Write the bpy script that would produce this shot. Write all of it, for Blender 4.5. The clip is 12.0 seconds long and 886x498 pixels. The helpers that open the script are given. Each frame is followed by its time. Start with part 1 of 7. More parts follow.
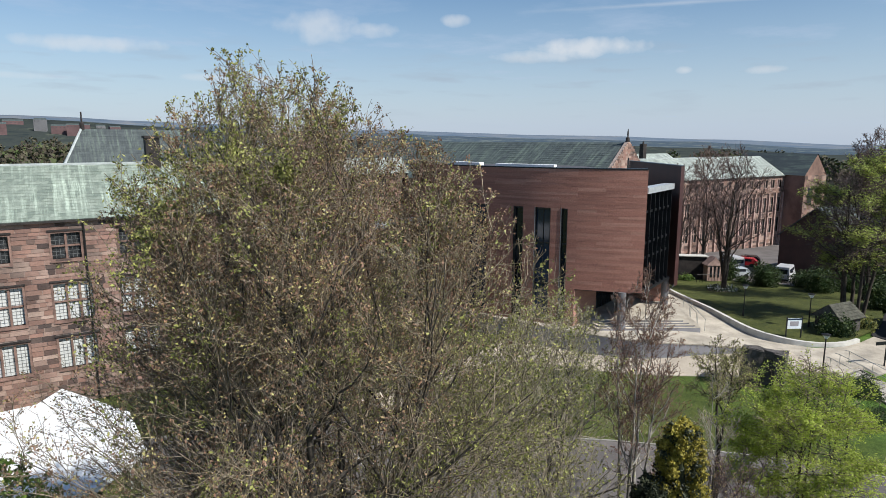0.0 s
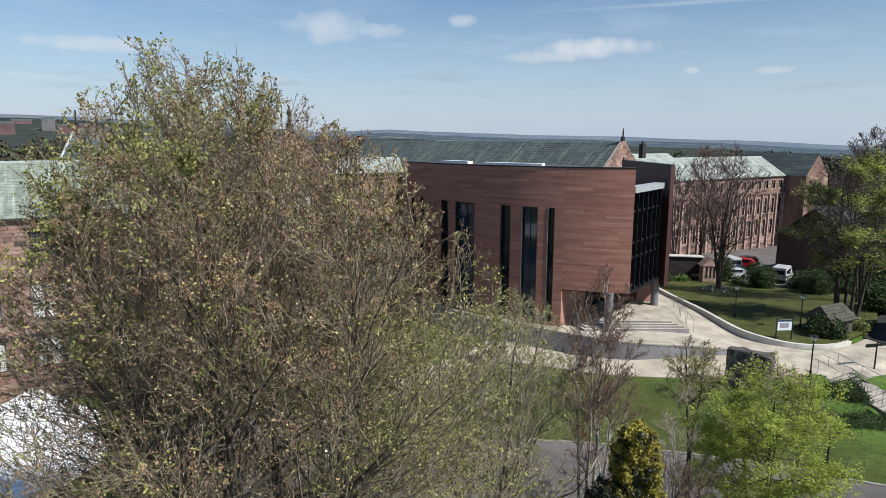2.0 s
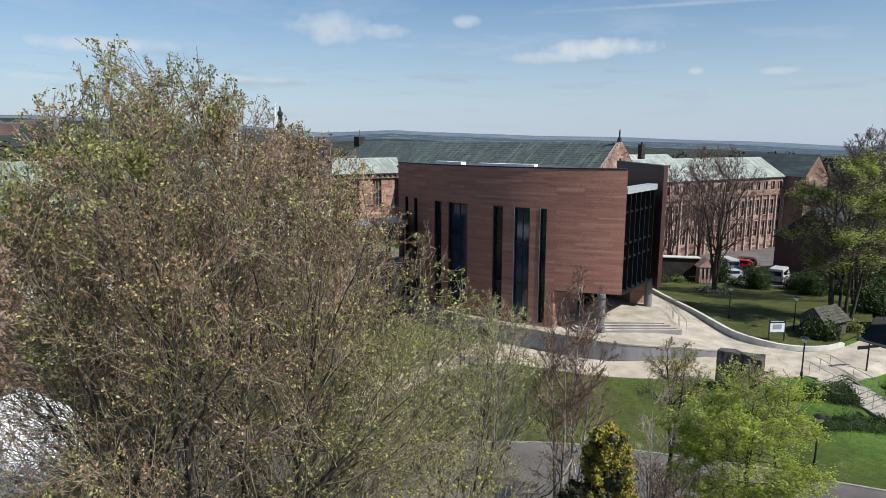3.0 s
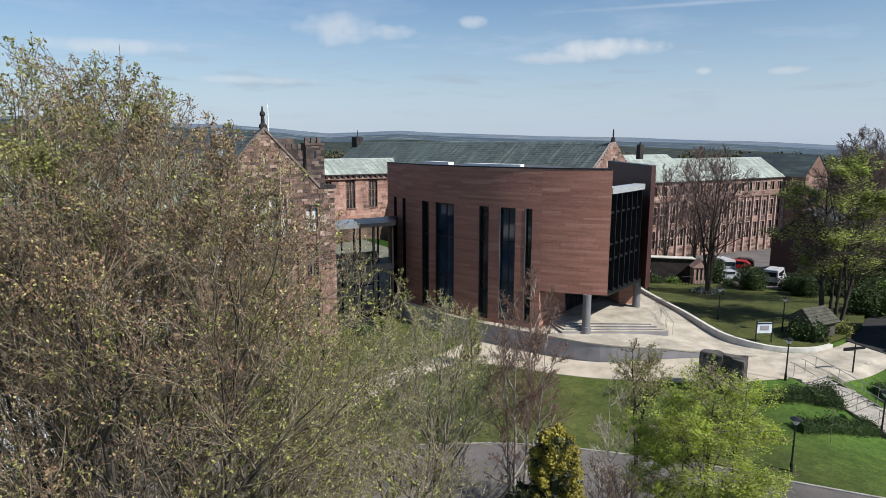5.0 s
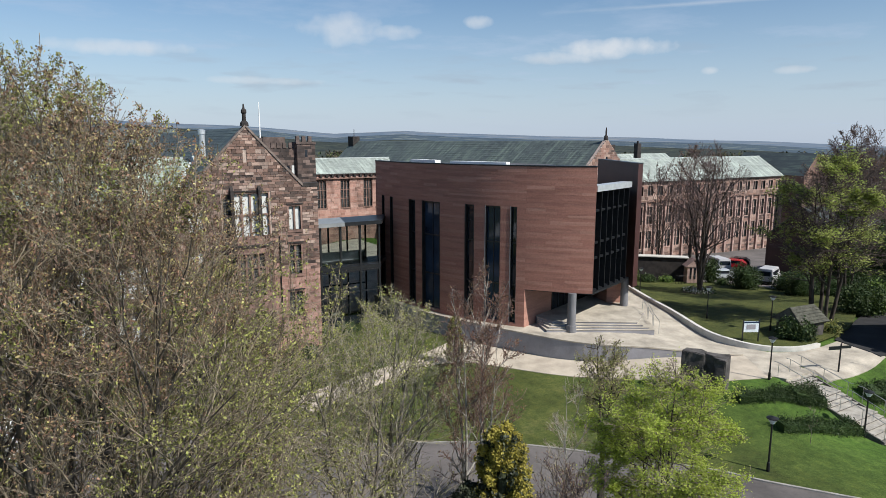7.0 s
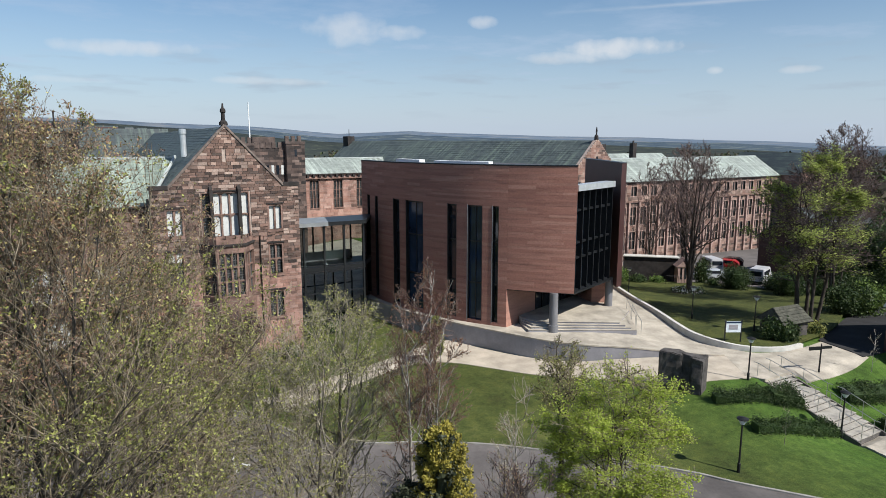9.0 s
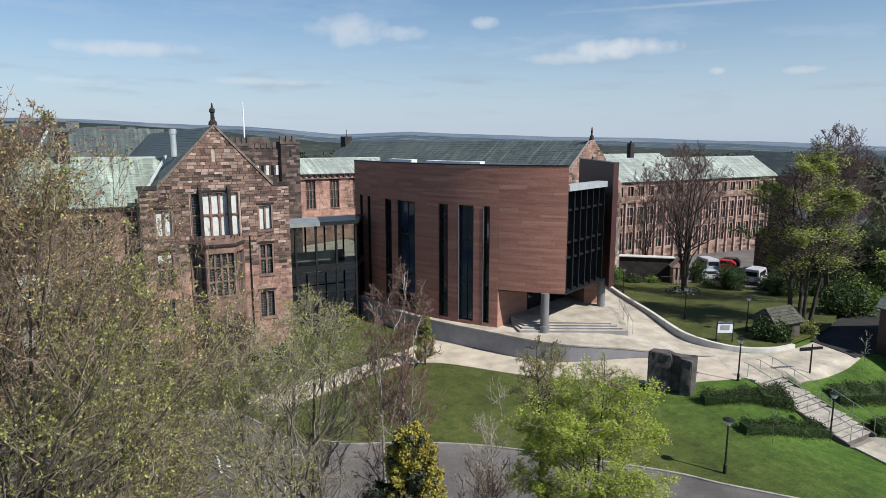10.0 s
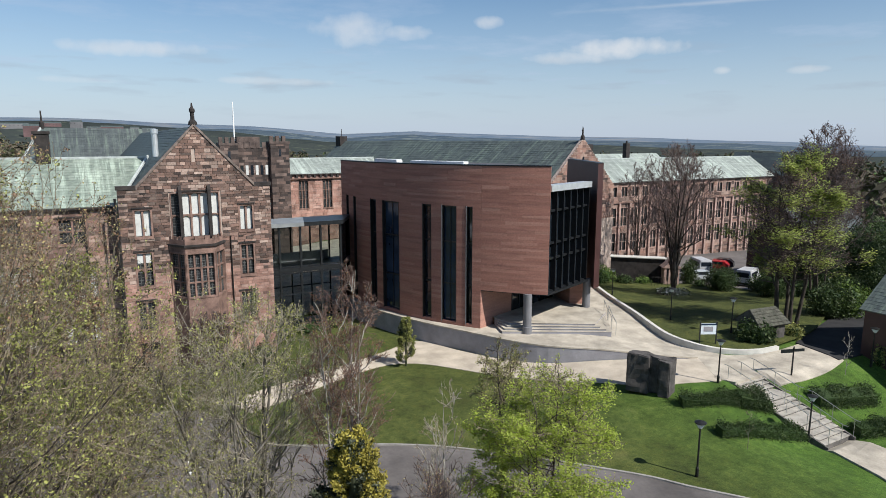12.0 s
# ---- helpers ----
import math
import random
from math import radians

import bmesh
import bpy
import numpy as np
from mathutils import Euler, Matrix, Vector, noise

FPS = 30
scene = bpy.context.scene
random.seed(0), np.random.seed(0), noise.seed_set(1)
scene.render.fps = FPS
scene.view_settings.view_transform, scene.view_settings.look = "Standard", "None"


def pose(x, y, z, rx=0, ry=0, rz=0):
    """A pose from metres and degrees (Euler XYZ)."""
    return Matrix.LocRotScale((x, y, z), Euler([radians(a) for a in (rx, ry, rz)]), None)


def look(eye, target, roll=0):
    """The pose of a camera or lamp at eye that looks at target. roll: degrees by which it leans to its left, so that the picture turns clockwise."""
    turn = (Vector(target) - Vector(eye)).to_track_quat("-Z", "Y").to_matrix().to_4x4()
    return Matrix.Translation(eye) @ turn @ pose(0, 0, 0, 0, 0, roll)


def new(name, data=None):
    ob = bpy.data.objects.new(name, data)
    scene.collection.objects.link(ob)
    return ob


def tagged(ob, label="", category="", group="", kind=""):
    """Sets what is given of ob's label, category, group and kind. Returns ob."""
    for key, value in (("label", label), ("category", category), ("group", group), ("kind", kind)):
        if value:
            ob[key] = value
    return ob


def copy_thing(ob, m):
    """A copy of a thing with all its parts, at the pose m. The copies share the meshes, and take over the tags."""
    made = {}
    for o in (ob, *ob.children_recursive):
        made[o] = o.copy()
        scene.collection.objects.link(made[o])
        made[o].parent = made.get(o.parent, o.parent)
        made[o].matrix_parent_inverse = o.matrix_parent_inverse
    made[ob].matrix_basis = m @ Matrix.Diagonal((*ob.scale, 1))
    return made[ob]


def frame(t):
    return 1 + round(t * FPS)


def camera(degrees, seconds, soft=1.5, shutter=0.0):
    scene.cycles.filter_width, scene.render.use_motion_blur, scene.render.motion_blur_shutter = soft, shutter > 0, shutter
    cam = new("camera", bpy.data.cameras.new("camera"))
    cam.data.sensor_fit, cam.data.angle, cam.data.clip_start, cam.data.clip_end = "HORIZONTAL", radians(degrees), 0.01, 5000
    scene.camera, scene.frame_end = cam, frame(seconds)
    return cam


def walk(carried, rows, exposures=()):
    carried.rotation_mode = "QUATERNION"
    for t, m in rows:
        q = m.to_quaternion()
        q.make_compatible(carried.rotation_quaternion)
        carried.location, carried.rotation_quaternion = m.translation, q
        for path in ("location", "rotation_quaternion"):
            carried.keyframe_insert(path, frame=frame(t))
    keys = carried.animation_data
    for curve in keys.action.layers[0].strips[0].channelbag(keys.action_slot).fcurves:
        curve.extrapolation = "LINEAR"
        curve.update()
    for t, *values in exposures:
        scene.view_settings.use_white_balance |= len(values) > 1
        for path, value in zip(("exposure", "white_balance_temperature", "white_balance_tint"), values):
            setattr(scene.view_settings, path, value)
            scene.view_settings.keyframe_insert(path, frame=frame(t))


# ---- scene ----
cam = camera(70.0, 12.0, soft=0.7)
PATH = [
    (0, (-0.238, -0.543, 17.144), (10.268, 16.127, 13.722), 0.03),
    (0.5, (0.267, -0.611, 17.039), (10.738, 16.084, 13.626), 0.09),
    (1, (0.673, -0.781, 17.014), (11.092, 15.945, 13.601), 0.10),
    (1.5, (1.084, -0.965, 16.998), (11.455, 15.793, 13.589), 0.07),
    (2, (1.532, -1.095, 16.984), (11.866, 15.685, 13.567), 0.12),
    (2.5, (1.922, -1.299, 16.984), (12.226, 15.501, 13.582), 0.11),
    (3, (2.379, -1.577, 17.010), (12.626, 15.259, 13.609), 0.15),
    (5, (4.059, -2.393, 16.963), (14.127, 14.553, 13.579), 0.08),
    (5.5, (4.368, -2.539, 16.920), (14.414, 14.420, 13.531), 0.12),
    (6, (4.805, -2.752, 16.846), (14.811, 14.231, 13.460), 0.09),
    (6.5, (5.245, -2.882, 16.790), (15.225, 14.118, 13.412), 0.04),
    (7, (5.722, -3.081, 16.743), (15.649, 13.949, 13.367), -0.00),
    (9, (7.443, -3.969, 16.679), (17.252, 13.131, 13.307), -0.03),
    (9.5, (7.875, -4.162, 16.648), (17.652, 12.958, 13.285), -0.03),
    (10, (8.307, -4.328, 16.633), (18.065, 12.804, 13.275), -0.04),
    (10.5, (8.753, -4.531, 16.623), (18.474, 12.622, 13.264), -0.04),
    (11, (9.159, -4.691, 16.595), (18.867, 12.470, 13.242), -0.05),
    (11.5, (9.523, -4.837, 16.601), (19.219, 12.331, 13.247), -0.03),
    (12, (9.981, -5.017, 16.657), (19.636, 12.172, 13.290), 0.00),
]
walk(cam, [(t, look(eye, target, roll)) for t, eye, target, roll in PATH])
# small fair-weather clouds: azimuth and height in degrees, half width and half height on the unit sky, strength
CLOUDS = [(44.8, 7.6, 0.085, 0.015, 0.75), (40.5, 7.0, 0.06, 0.010, 0.5), (21.5, 9.4, 0.075, 0.024, 0.5), (26.0, 9.2, 0.05, 0.012, 0.5), (33.4, 10.0, 0.024, 0.010, 0.55), (52.5, 5.6, 0.013, 0.006, 0.5), (58.6, 5.4, 0.025, 0.006, 0.45), (4.0, 7.2, 0.09, 0.011, 0.5), (13.5, 5.0, 0.10, 0.006, 0.35), (0.5, 4.6, 0.06, 0.005, 0.3)]
# ---- light ----
SUN_DIR = Vector((0.31, -0.63, 0.71)).normalized()
world = bpy.data.worlds.new("sky")
scene.world = world
world.use_nodes = True
wn, wl = world.node_tree.nodes, world.node_tree.links
wn.clear()
w_out = wn.new("ShaderNodeOutputWorld")
w_bg = wn.new("ShaderNodeBackground")
w_sky = wn.new("ShaderNodeTexSky")
w_sky.sky_type, w_sky.sun_disc = "NISHITA", False
w_sky.sun_elevation = math.asin(SUN_DIR.z)
w_sky.sun_rotation = math.atan2(SUN_DIR.x, SUN_DIR.y)
w_sky.air_density, w_sky.dust_density, w_sky.ozone_density = 1.0, 0.4, 2.5
w_bg.inputs["Strength"].default_value = 0.074
# thin streaky cloud veil and a few small cumulus, laid out on a flat cloud deck
w_tc = wn.new("ShaderNodeTexCoord")
w_sep = wn.new("ShaderNodeSeparateXYZ")
wl.new(w_tc.outputs["Generated"], w_sep.inputs[0])


def wmath(op, a, b=None, clamp=False):
    n = wn.new("ShaderNodeMath")
    n.operation, n.use_clamp = op, clamp
    for k, v in enumerate((a, b)):
        if v is None:
            continue
        if isinstance(v, (int, float)):
            n.inputs[k].default_value = v
        else:
            wl.new(v, n.inputs[k])
    return n.outputs[0]


w_up = wmath("MAXIMUM", w_sep.outputs[2], 0.02)
w_zz = wmath("ADD", w_up, 0.06)
w_cx = wmath("DIVIDE", w_sep.outputs[0], w_zz)
w_cy = wmath("DIVIDE", w_sep.outputs[1], w_zz)
w_comb = wn.new("ShaderNodeCombineXYZ")
wl.new(w_cx, w_comb.inputs[0])
wl.new(w_cy, w_comb.inputs[1])
w_n1 = wn.new("ShaderNodeTexNoise")
w_n1.inputs["Scale"].default_value, w_n1.inputs["Detail"].default_value = 1.1, 9
w_n1.inputs["Roughness"].default_value = 0.62
wl.new(w_comb.outputs[0], w_n1.inputs["Vector"])
w_veil = wmath("MULTIPLY", wmath("SUBTRACT", w_n1.outputs[0], 0.38, True), 3.0, True)
w_low = wmath("SUBTRACT", 1.0, wmath("MULTIPLY", w_sep.outputs[2], 3.2), True)
w_veil = wmath("MULTIPLY", w_veil, wmath("ADD", wmath("MULTIPLY", w_low, 0.75), 0.2), True)
w_hz = wmath("POWER", wmath("SUBTRACT", 1.0, wmath("MULTIPLY", w_up, 4.0), True), 1.4)
w_veil = wmath("MAXIMUM", w_veil, wmath("MULTIPLY", w_hz, 0.88))
w_n2 = wn.new("ShaderNodeTexNoise")
w_n2.inputs["Scale"].default_value, w_n2.inputs["Detail"].default_value = 22.0, 9
wl.new(w_tc.outputs["Generated"], w_n2.inputs["Vector"])
w_cloud = wmath("MULTIPLY", w_veil, 0.0)
for az, el, wide, tall, strong in CLOUDS:
    a = radians(az)
    # angle across and height from the cloud's middle
    across = wmath("SUBTRACT", wmath("MULTIPLY", w_sep.outputs[0], math.cos(a)), wmath("MULTIPLY", w_sep.outputs[1], math.sin(a)))
    fwd = wmath("ADD", wmath("MULTIPLY", w_sep.outputs[0], math.sin(a)), wmath("MULTIPLY", w_sep.outputs[1], math.cos(a)))
    up = wmath("SUBTRACT", w_sep.outputs[2], math.sin(radians(el)))
    d2 = wmath("ADD", wmath("POWER", wmath("DIVIDE", across, wide), 2.0), wmath("POWER", wmath("DIVIDE", up, tall), 2.0))
    puff = wmath("ADD", wmath("SUBTRACT", 1.0, d2), wmath("MULTIPLY", wmath("SUBTRACT", w_n2.outputs[0], 0.5), 3.4))
    puff = wmath("MULTIPLY", wmath("MULTIPLY", puff, 0.9, True), wmath("GREATER_THAN", fwd, 0.0))
    w_cloud = wmath("MAXIMUM", w_cloud, wmath("MULTIPLY", puff, strong))
# one thin old contrail, high in the east
c_a, c_b = (Vector((math.sin(radians(z)) * math.cos(radians(e)), math.cos(radians(z)) * math.cos(radians(e)), math.sin(radians(e)))) for z, e in ((40.0, 10.6), (65.5, 10.4)))
c_n = c_a.cross(c_b).normalized()
w_off = wmath("ABSOLUTE", wmath("ADD", wmath("ADD", wmath("MULTIPLY", w_sep.outputs[0], c_n.x), wmath("MULTIPLY", w_sep.outputs[1], c_n.y)), wmath("MULTIPLY", w_sep.outputs[2], c_n.z)))
w_trail = wmath("SUBTRACT", 1.0, wmath("DIVIDE", w_off, 0.0035), True)
w_ahead = wmath("MULTIPLY", wmath("SUBTRACT", wmath("ADD", wmath("MULTIPLY", w_sep.outputs[0], c_b.x), wmath("MULTIPLY", w_sep.outputs[1], c_b.y)), 0.86), 14.0, True)
w_cloud = wmath("MAXIMUM", w_cloud, wmath("MULTIPLY", wmath("MULTIPLY", w_trail, w_ahead), wmath("MULTIPLY", w_n1.outputs[0], 0.5)))
w_mix = wn.new("ShaderNodeMix")
w_mix.data_type = "RGBA"
wl.new(w_veil, w_mix.inputs[0])
w_hs = wn.new("ShaderNodeHueSaturation")
w_hs.inputs["Saturation"].default_value, w_hs.inputs["Value"].default_value = 1.15, 1.15
wl.new(w_sky.outputs[0], w_hs.inputs["Color"])
wl.new(w_hs.outputs[0], w_mix.inputs[6])
w_mix.inputs[7].default_value = (5.2, 6.35, 8.2, 1)
# low grey stratus dashes
w_n3 = wn.new("ShaderNodeTexNoise")
w_n3.inputs["Scale"].default_value, w_n3.inputs["Detail"].default_value = 9.0, 6
w_map = wn.new("ShaderNodeMapping")
w_map.inputs["Scale"].default_value = (1.0, 1.0, 7.0)
wl.new(w_tc.outputs["Generated"], w_map.inputs[0])
wl.new(w_map.outputs[0], w_n3.inputs["Vector"])
w_band = wmath("SUBTRACT", 1.0, wmath("MULTIPLY", wmath("ABSOLUTE", wmath("SUBTRACT", w_sep.outputs[2], 0.085)), 14.0), True)
w_dash = wmath("MULTIPLY", wmath("MULTIPLY", wmath("SUBTRACT", w_n3.outputs[0], 0.54), 6.0, True), wmath("MULTIPLY", w_band, 0.45))
w_mix3 = wn.new("ShaderNodeMix")
w_mix3.data_type = "RGBA"
wl.new(w_dash, w_mix3.inputs[0])
wl.new(w_mix.outputs[2], w_mix3.inputs[6])
w_mix3.inputs[7].default_value = (4.0, 4.7, 5.7, 1)
w_mix2 = wn.new("ShaderNodeMix")
w_mix2.data_type = "RGBA"
wl.new(w_cloud, w_mix2.inputs[0])
wl.new(w_mix3.outputs[2], w_mix2.inputs[6])
w_mix2.inputs[7].default_value = (8.0, 8.35, 8.8, 1)
wl.new(w_mix2.outputs[2], w_bg.inputs["Color"])
wl.new(w_bg.outputs[0], w_out.inputs[0])
sun = new("sun", bpy.data.lights.new("sun", "SUN"))
sun.data.energy, sun.data.angle, sun.data.color = 5.0, radians(0.53), (1.0, 0.965, 0.905)
sun.matrix_world = look((0, 0, 60), Vector((0, 0, 60)) - SUN_DIR)
scene.view_settings.exposure = 0.33


# ---- materials ----
def node_mat(name, rough=0.8, metal=0.0, spec=0.5):
    m = bpy.data.materials.new(name)
    m.use_nodes = True
    n = m.node_tree.nodes
    b = n["Principled BSDF"]
    b.inputs["Roughness"].default_value, b.inputs["Metallic"].default_value = rough, metal
    b.inputs["Specular IOR Level"].default_value = spec
    return m, n, m.node_tree.links, b


def ramp(n, l, fac, stops):
    r = n.new("ShaderNodeValToRGB")
    e = r.color_ramp.elements
    while len(e) < len(stops):
        e.new(0.5)
    for k, (p, c) in enumerate(stops):
        e[k].position, e[k].color = p, (*c, 1)
    l.new(fac, r.inputs[0])
    return r.outputs[0]


def position(n):
    return n.new("ShaderNodeNewGeometry").outputs["Position"]


def pnoise(n, l, scale, detail=4, stretch=(1, 1, 1), rough=0.55):
    t = n.new("ShaderNodeTexNoise")
    t.inputs["Scale"].default_value, t.inputs["Detail"].default_value, t.inputs["Roughness"].default_value = scale, detail, rough
    mp = n.new("ShaderNodeMapping")
    mp.inputs["Scale"].default_value = stretch
    l.new(position(n), mp.inputs[0])
    l.new(mp.outputs[0], t.inputs["Vector"])
    return t.outputs[0]


def mixc(n, l, fac, a, b, mode="MIX"):
    x = n.new("ShaderNodeMix")
    x.data_type, x.blend_type = "RGBA", mode
    for k, v in ((0, fac), (6, a), (7, b)):
        if isinstance(v, (int, float)):
            x.inputs[k].default_value = v
        elif isinstance(v, tuple):
            x.inputs[k].default_value = (*v, 1)
        else:
            l.new(v, x.inputs[k])
    return x.outputs[2]


def bump(n, l, b, height, strength=0.3, distance=0.02):
    x = n.new("ShaderNodeBump")
    x.inputs["Strength"].default_value, x.inputs["Distance"].default_value = strength, distance
    l.new(height, x.inputs["Height"])
    l.new(x.outputs[0], b.inputs["Normal"])


def plain(name, colour, rough=0.7, metal=0.0, vary=0.25, scale=2.0, spec=0.5, bumpy=0.0):
    """A surface of one colour with mottling at two scales."""
    m, n, l, b = node_mat(name, rough, metal, spec)
    big = pnoise(n, l, scale, 3)
    fine = pnoise(n, l, scale * 13, 5)
    dark = tuple(c * (1 - vary) for c in colour)
    light = tuple(min(1, c * (1 + vary)) for c in colour)
    c1 = ramp(n, l, big, [(0.3, dark), (0.7, light)])
    c2 = ramp(n, l, fine, [(0.25, tuple(1 - vary * 0.8 for _ in range(3))), (0.75, (1, 1, 1))])
    l.new(mixc(n, l, 1.0, c1, c2, "MULTIPLY"), b.inputs["Base Color"])
    if bumpy:
        bump(n, l, b, fine, bumpy, 0.03)
    return m


def stones(name, colours, by_object, rough=0.88, blotch=0.62, stretch=(1, 1, 0.6)):
    """Masonry pieces: each takes its own tone, with grain, blotches and soot streaks."""
    m, n, l, b = node_mat(name, rough, 0, 0.3)
    if by_object:
        rnd = n.new("ShaderNodeObjectInfo").outputs["Random"]
    else:
        rnd = n.new("ShaderNodeNewGeometry").outputs["Random Per Island"]
    k = len(colours)
    base = ramp(n, l, rnd, [((i + 0.5) / k, c) for i, c in enumerate(colours)])
    blot = pnoise(n, l, 0.55, 5, stretch)
    grain = pnoise(n, l, 9.0, 6)
    c = mixc(n, l, 1.0, base, ramp(n, l, blot, [(0.35, (blotch, blotch, blotch)), (0.55, (1.06, 1.04, 1.03))]), "MULTIPLY")
    c = mixc(n, l, 1.0, c, ramp(n, l, grain, [(0.25, (0.74, 0.74, 0.74)), (0.7, (1.08, 1.08, 1.08))]), "MULTIPLY")
    l.new(c, b.inputs["Base Color"])
    bump(n, l, b, grain, 0.5, 0.03)
    return m


def slate(name, low, high, streak, along="x"):
    """Slate roofing: courses, tone by slate, pale algae streaks that run down the slope."""
    m, n, l, b = node_mat(name, 0.6, 0, 0.4)
    rnd = n.new("ShaderNodeNewGeometry").outputs["Random Per Island"]
    base = ramp(n, l, rnd, [(0.0, low), (1.0, high)])
    st = pnoise(n, l, 1.0, 6, (2.2, 0.12, 0.12) if along == "x" else (0.12, 2.2, 0.12), 0.75)
    lo = pnoise(n, l, 0.35, 4, (1, 1, 1), 0.6)
    amount = mixc(n, l, 1.0, ramp(n, l, st, [(0.47, (0, 0, 0)), (0.60, (1, 1, 1))]), ramp(n, l, lo, [(0.35, (0.15, 0.15, 0.15)), (0.65, (1, 1, 1))]), "MULTIPLY")
    c = mixc(n, l, amount, base, streak)
    g = pnoise(n, l, 5.0, 5)
    c = mixc(n, l, 1.0, c, ramp(n, l, g, [(0.25, (0.72, 0.74, 0.74)), (0.75, (1.1, 1.1, 1.1))]), "MULTIPLY")
    l.new(c, b.inputs["Base Color"])
    bump(n, l, b, g, 0.3, 0.02)
    return m


def glassy(name, tint, rough=0.06, spec=0.6):
    m, n, l, b = node_mat(name, rough, 0, spec)
    v = pnoise(n, l, 0.5, 3)
    l.new(ramp(n, l, v, [(0.3, tuple(c * 0.6 for c in tint)), (0.7, tuple(c * 1.5 for c in tint))]), b.inputs["Base Color"])
    return m


def grass_mat(name, stops, lush=None):
    """Mown grass, mossy and worn in patches; lush=(x0, x1) is the span over which it turns greener."""
    m, n, l, b = node_mat(name, 0.9, 0, 0.2)
    a = pnoise(n, l, 0.33, 8, (1, 1, 1), 0.72)
    f = pnoise(n, l, 14.0, 4)
    w = n.new("ShaderNodeTexWave")
    w.inputs["Scale"].default_value, w.inputs["Distortion"].default_value = 0.22, 1.2
    l.new(position(n), w.inputs["Vector"])
    c = ramp(n, l, a, stops)
    mid = pnoise(n, l, 2.4, 5, (1, 1, 1), 0.7)
    c = mixc(n, l, 1.0, c, ramp(n, l, mid, [(0.32, (0.6, 0.66, 0.6)), (0.5, (1.0, 1.0, 1.0)), (0.68, (1.28, 1.16, 1.05))]), "MULTIPLY")
    c = mixc(n, l, 1.0, c, ramp(n, l, f, [(0.25, (0.5, 0.53, 0.45)), (0.75, (1.25, 1.25, 1.15))]), "MULTIPLY")
    c = mixc(n, l, 0.25, c, ramp(n, l, w.outputs[0], [(0.4, (0.8, 0.8, 0.8)), (0.6, (1.1, 1.1, 1.1))]), "MULTIPLY")
    if lush:
        sep = n.new("ShaderNodeSeparateXYZ")
        l.new(position(n), sep.inputs[0])
        run = n.new("ShaderNodeMapRange")
        run.inputs["From Min"].default_value, run.inputs["From Max"].default_value = lush
        l.new(sep.outputs["X"], run.inputs["Value"])
        c = mixc(n, l, 1.0, c, ramp(n, l, run.outputs[0], [(0.0, (1, 1, 1)), (1.0, (0.87, 1.36, 0.82))]), "MULTIPLY")
    l.new(c, b.inputs["Base Color"])
    bump(n, l, b, f, 0.6, 0.05)
    return m


def foliage(name, stops, rough=0.6, through_light=0.35):
    """Leaves: tone by leaf, some light passing through."""
    m, n, l, b = node_mat(name, rough, 0, 0.3)
    rnd = n.new("ShaderNodeNewGeometry").outputs["Random Per Island"]
    c = ramp(n, l, rnd, stops)
    big = pnoise(n, l, 0.5, 3)
    c = mixc(n, l, 1.0, c, ramp(n, l, big, [(0.3, (0.75, 0.75, 0.75)), (0.7, (1.2, 1.2, 1.15))]), "MULTIPLY")
    l.new(c, b.inputs["Base Color"])
    if through_light:
        t = n.new("ShaderNodeBsdfTranslucent")
        l.new(c, t.inputs["Color"])
        x = n.new("ShaderNodeMixShader")
        x.inputs[0].default_value = through_light
        l.new(b.outputs[0], x.inputs[1])
        l.new(t.outputs[0], x.inputs[2])
        l.new(x.outputs[0], n["Material Output"].inputs["Surface"])
    return m


def bark(name, dark, light, band=False):
    m, n, l, b = node_mat(name, 0.9, 0, 0.2)
    g = pnoise(n, l, 6.0, 6, (1, 1, 0.3))
    l.new(ramp(n, l, g, [(0.3, dark), (0.65, light)]), b.inputs["Base Color"])
    bump(n, l, b, g, 0.6, 0.03)
    return m


PINKS = [(0.41, 0.245, 0.20), (0.46, 0.30, 0.25), (0.35, 0.20, 0.16), (0.43, 0.27, 0.22), (0.19, 0.12, 0.10), (0.38, 0.225, 0.18), (0.47, 0.32, 0.27), (0.30, 0.175, 0.14)]
SOOTY = [(0.10, 0.066, 0.054), (0.33, 0.225, 0.185), (0.04, 0.032, 0.03), (0.21, 0.135, 0.108), (0.065, 0.047, 0.041), (0.47, 0.36, 0.305), (0.13, 0.086, 0.07), (0.27, 0.172, 0.138), (0.038, 0.031, 0.029), (0.39, 0.28, 0.23)]
RED = [(0.26, 0.158, 0.125), (0.36, 0.245, 0.20), (0.19, 0.115, 0.095), (0.43, 0.32, 0.265), (0.085, 0.062, 0.056), (0.32, 0.195, 0.155), (0.055, 0.044, 0.042), (0.40, 0.285, 0.235), (0.12, 0.082, 0.07), (0.30, 0.18, 0.145)]
CLAD = [(0.31, 0.152, 0.118), (0.345, 0.175, 0.137), (0.285, 0.135, 0.106), (0.385, 0.21, 0.165), (0.318, 0.156, 0.121), (0.295, 0.142, 0.11)]
M_STONE_LP = stones("pink_sandstone_piece", PINKS, True)
M_STONE_L = stones("pink_sandstone", PINKS, False)
BLACKENED = [(0.055, 0.045, 0.042), (0.17, 0.125, 0.108), (0.035, 0.031, 0.03), (0.12, 0.088, 0.076), (0.24, 0.18, 0.155), (0.045, 0.038, 0.036), (0.20, 0.14, 0.118)]
M_STONE_BP = stones("blackened_sandstone_piece", BLACKENED, True)
M_STONE_B = stones("blackened_sandstone", BLACKENED, False)
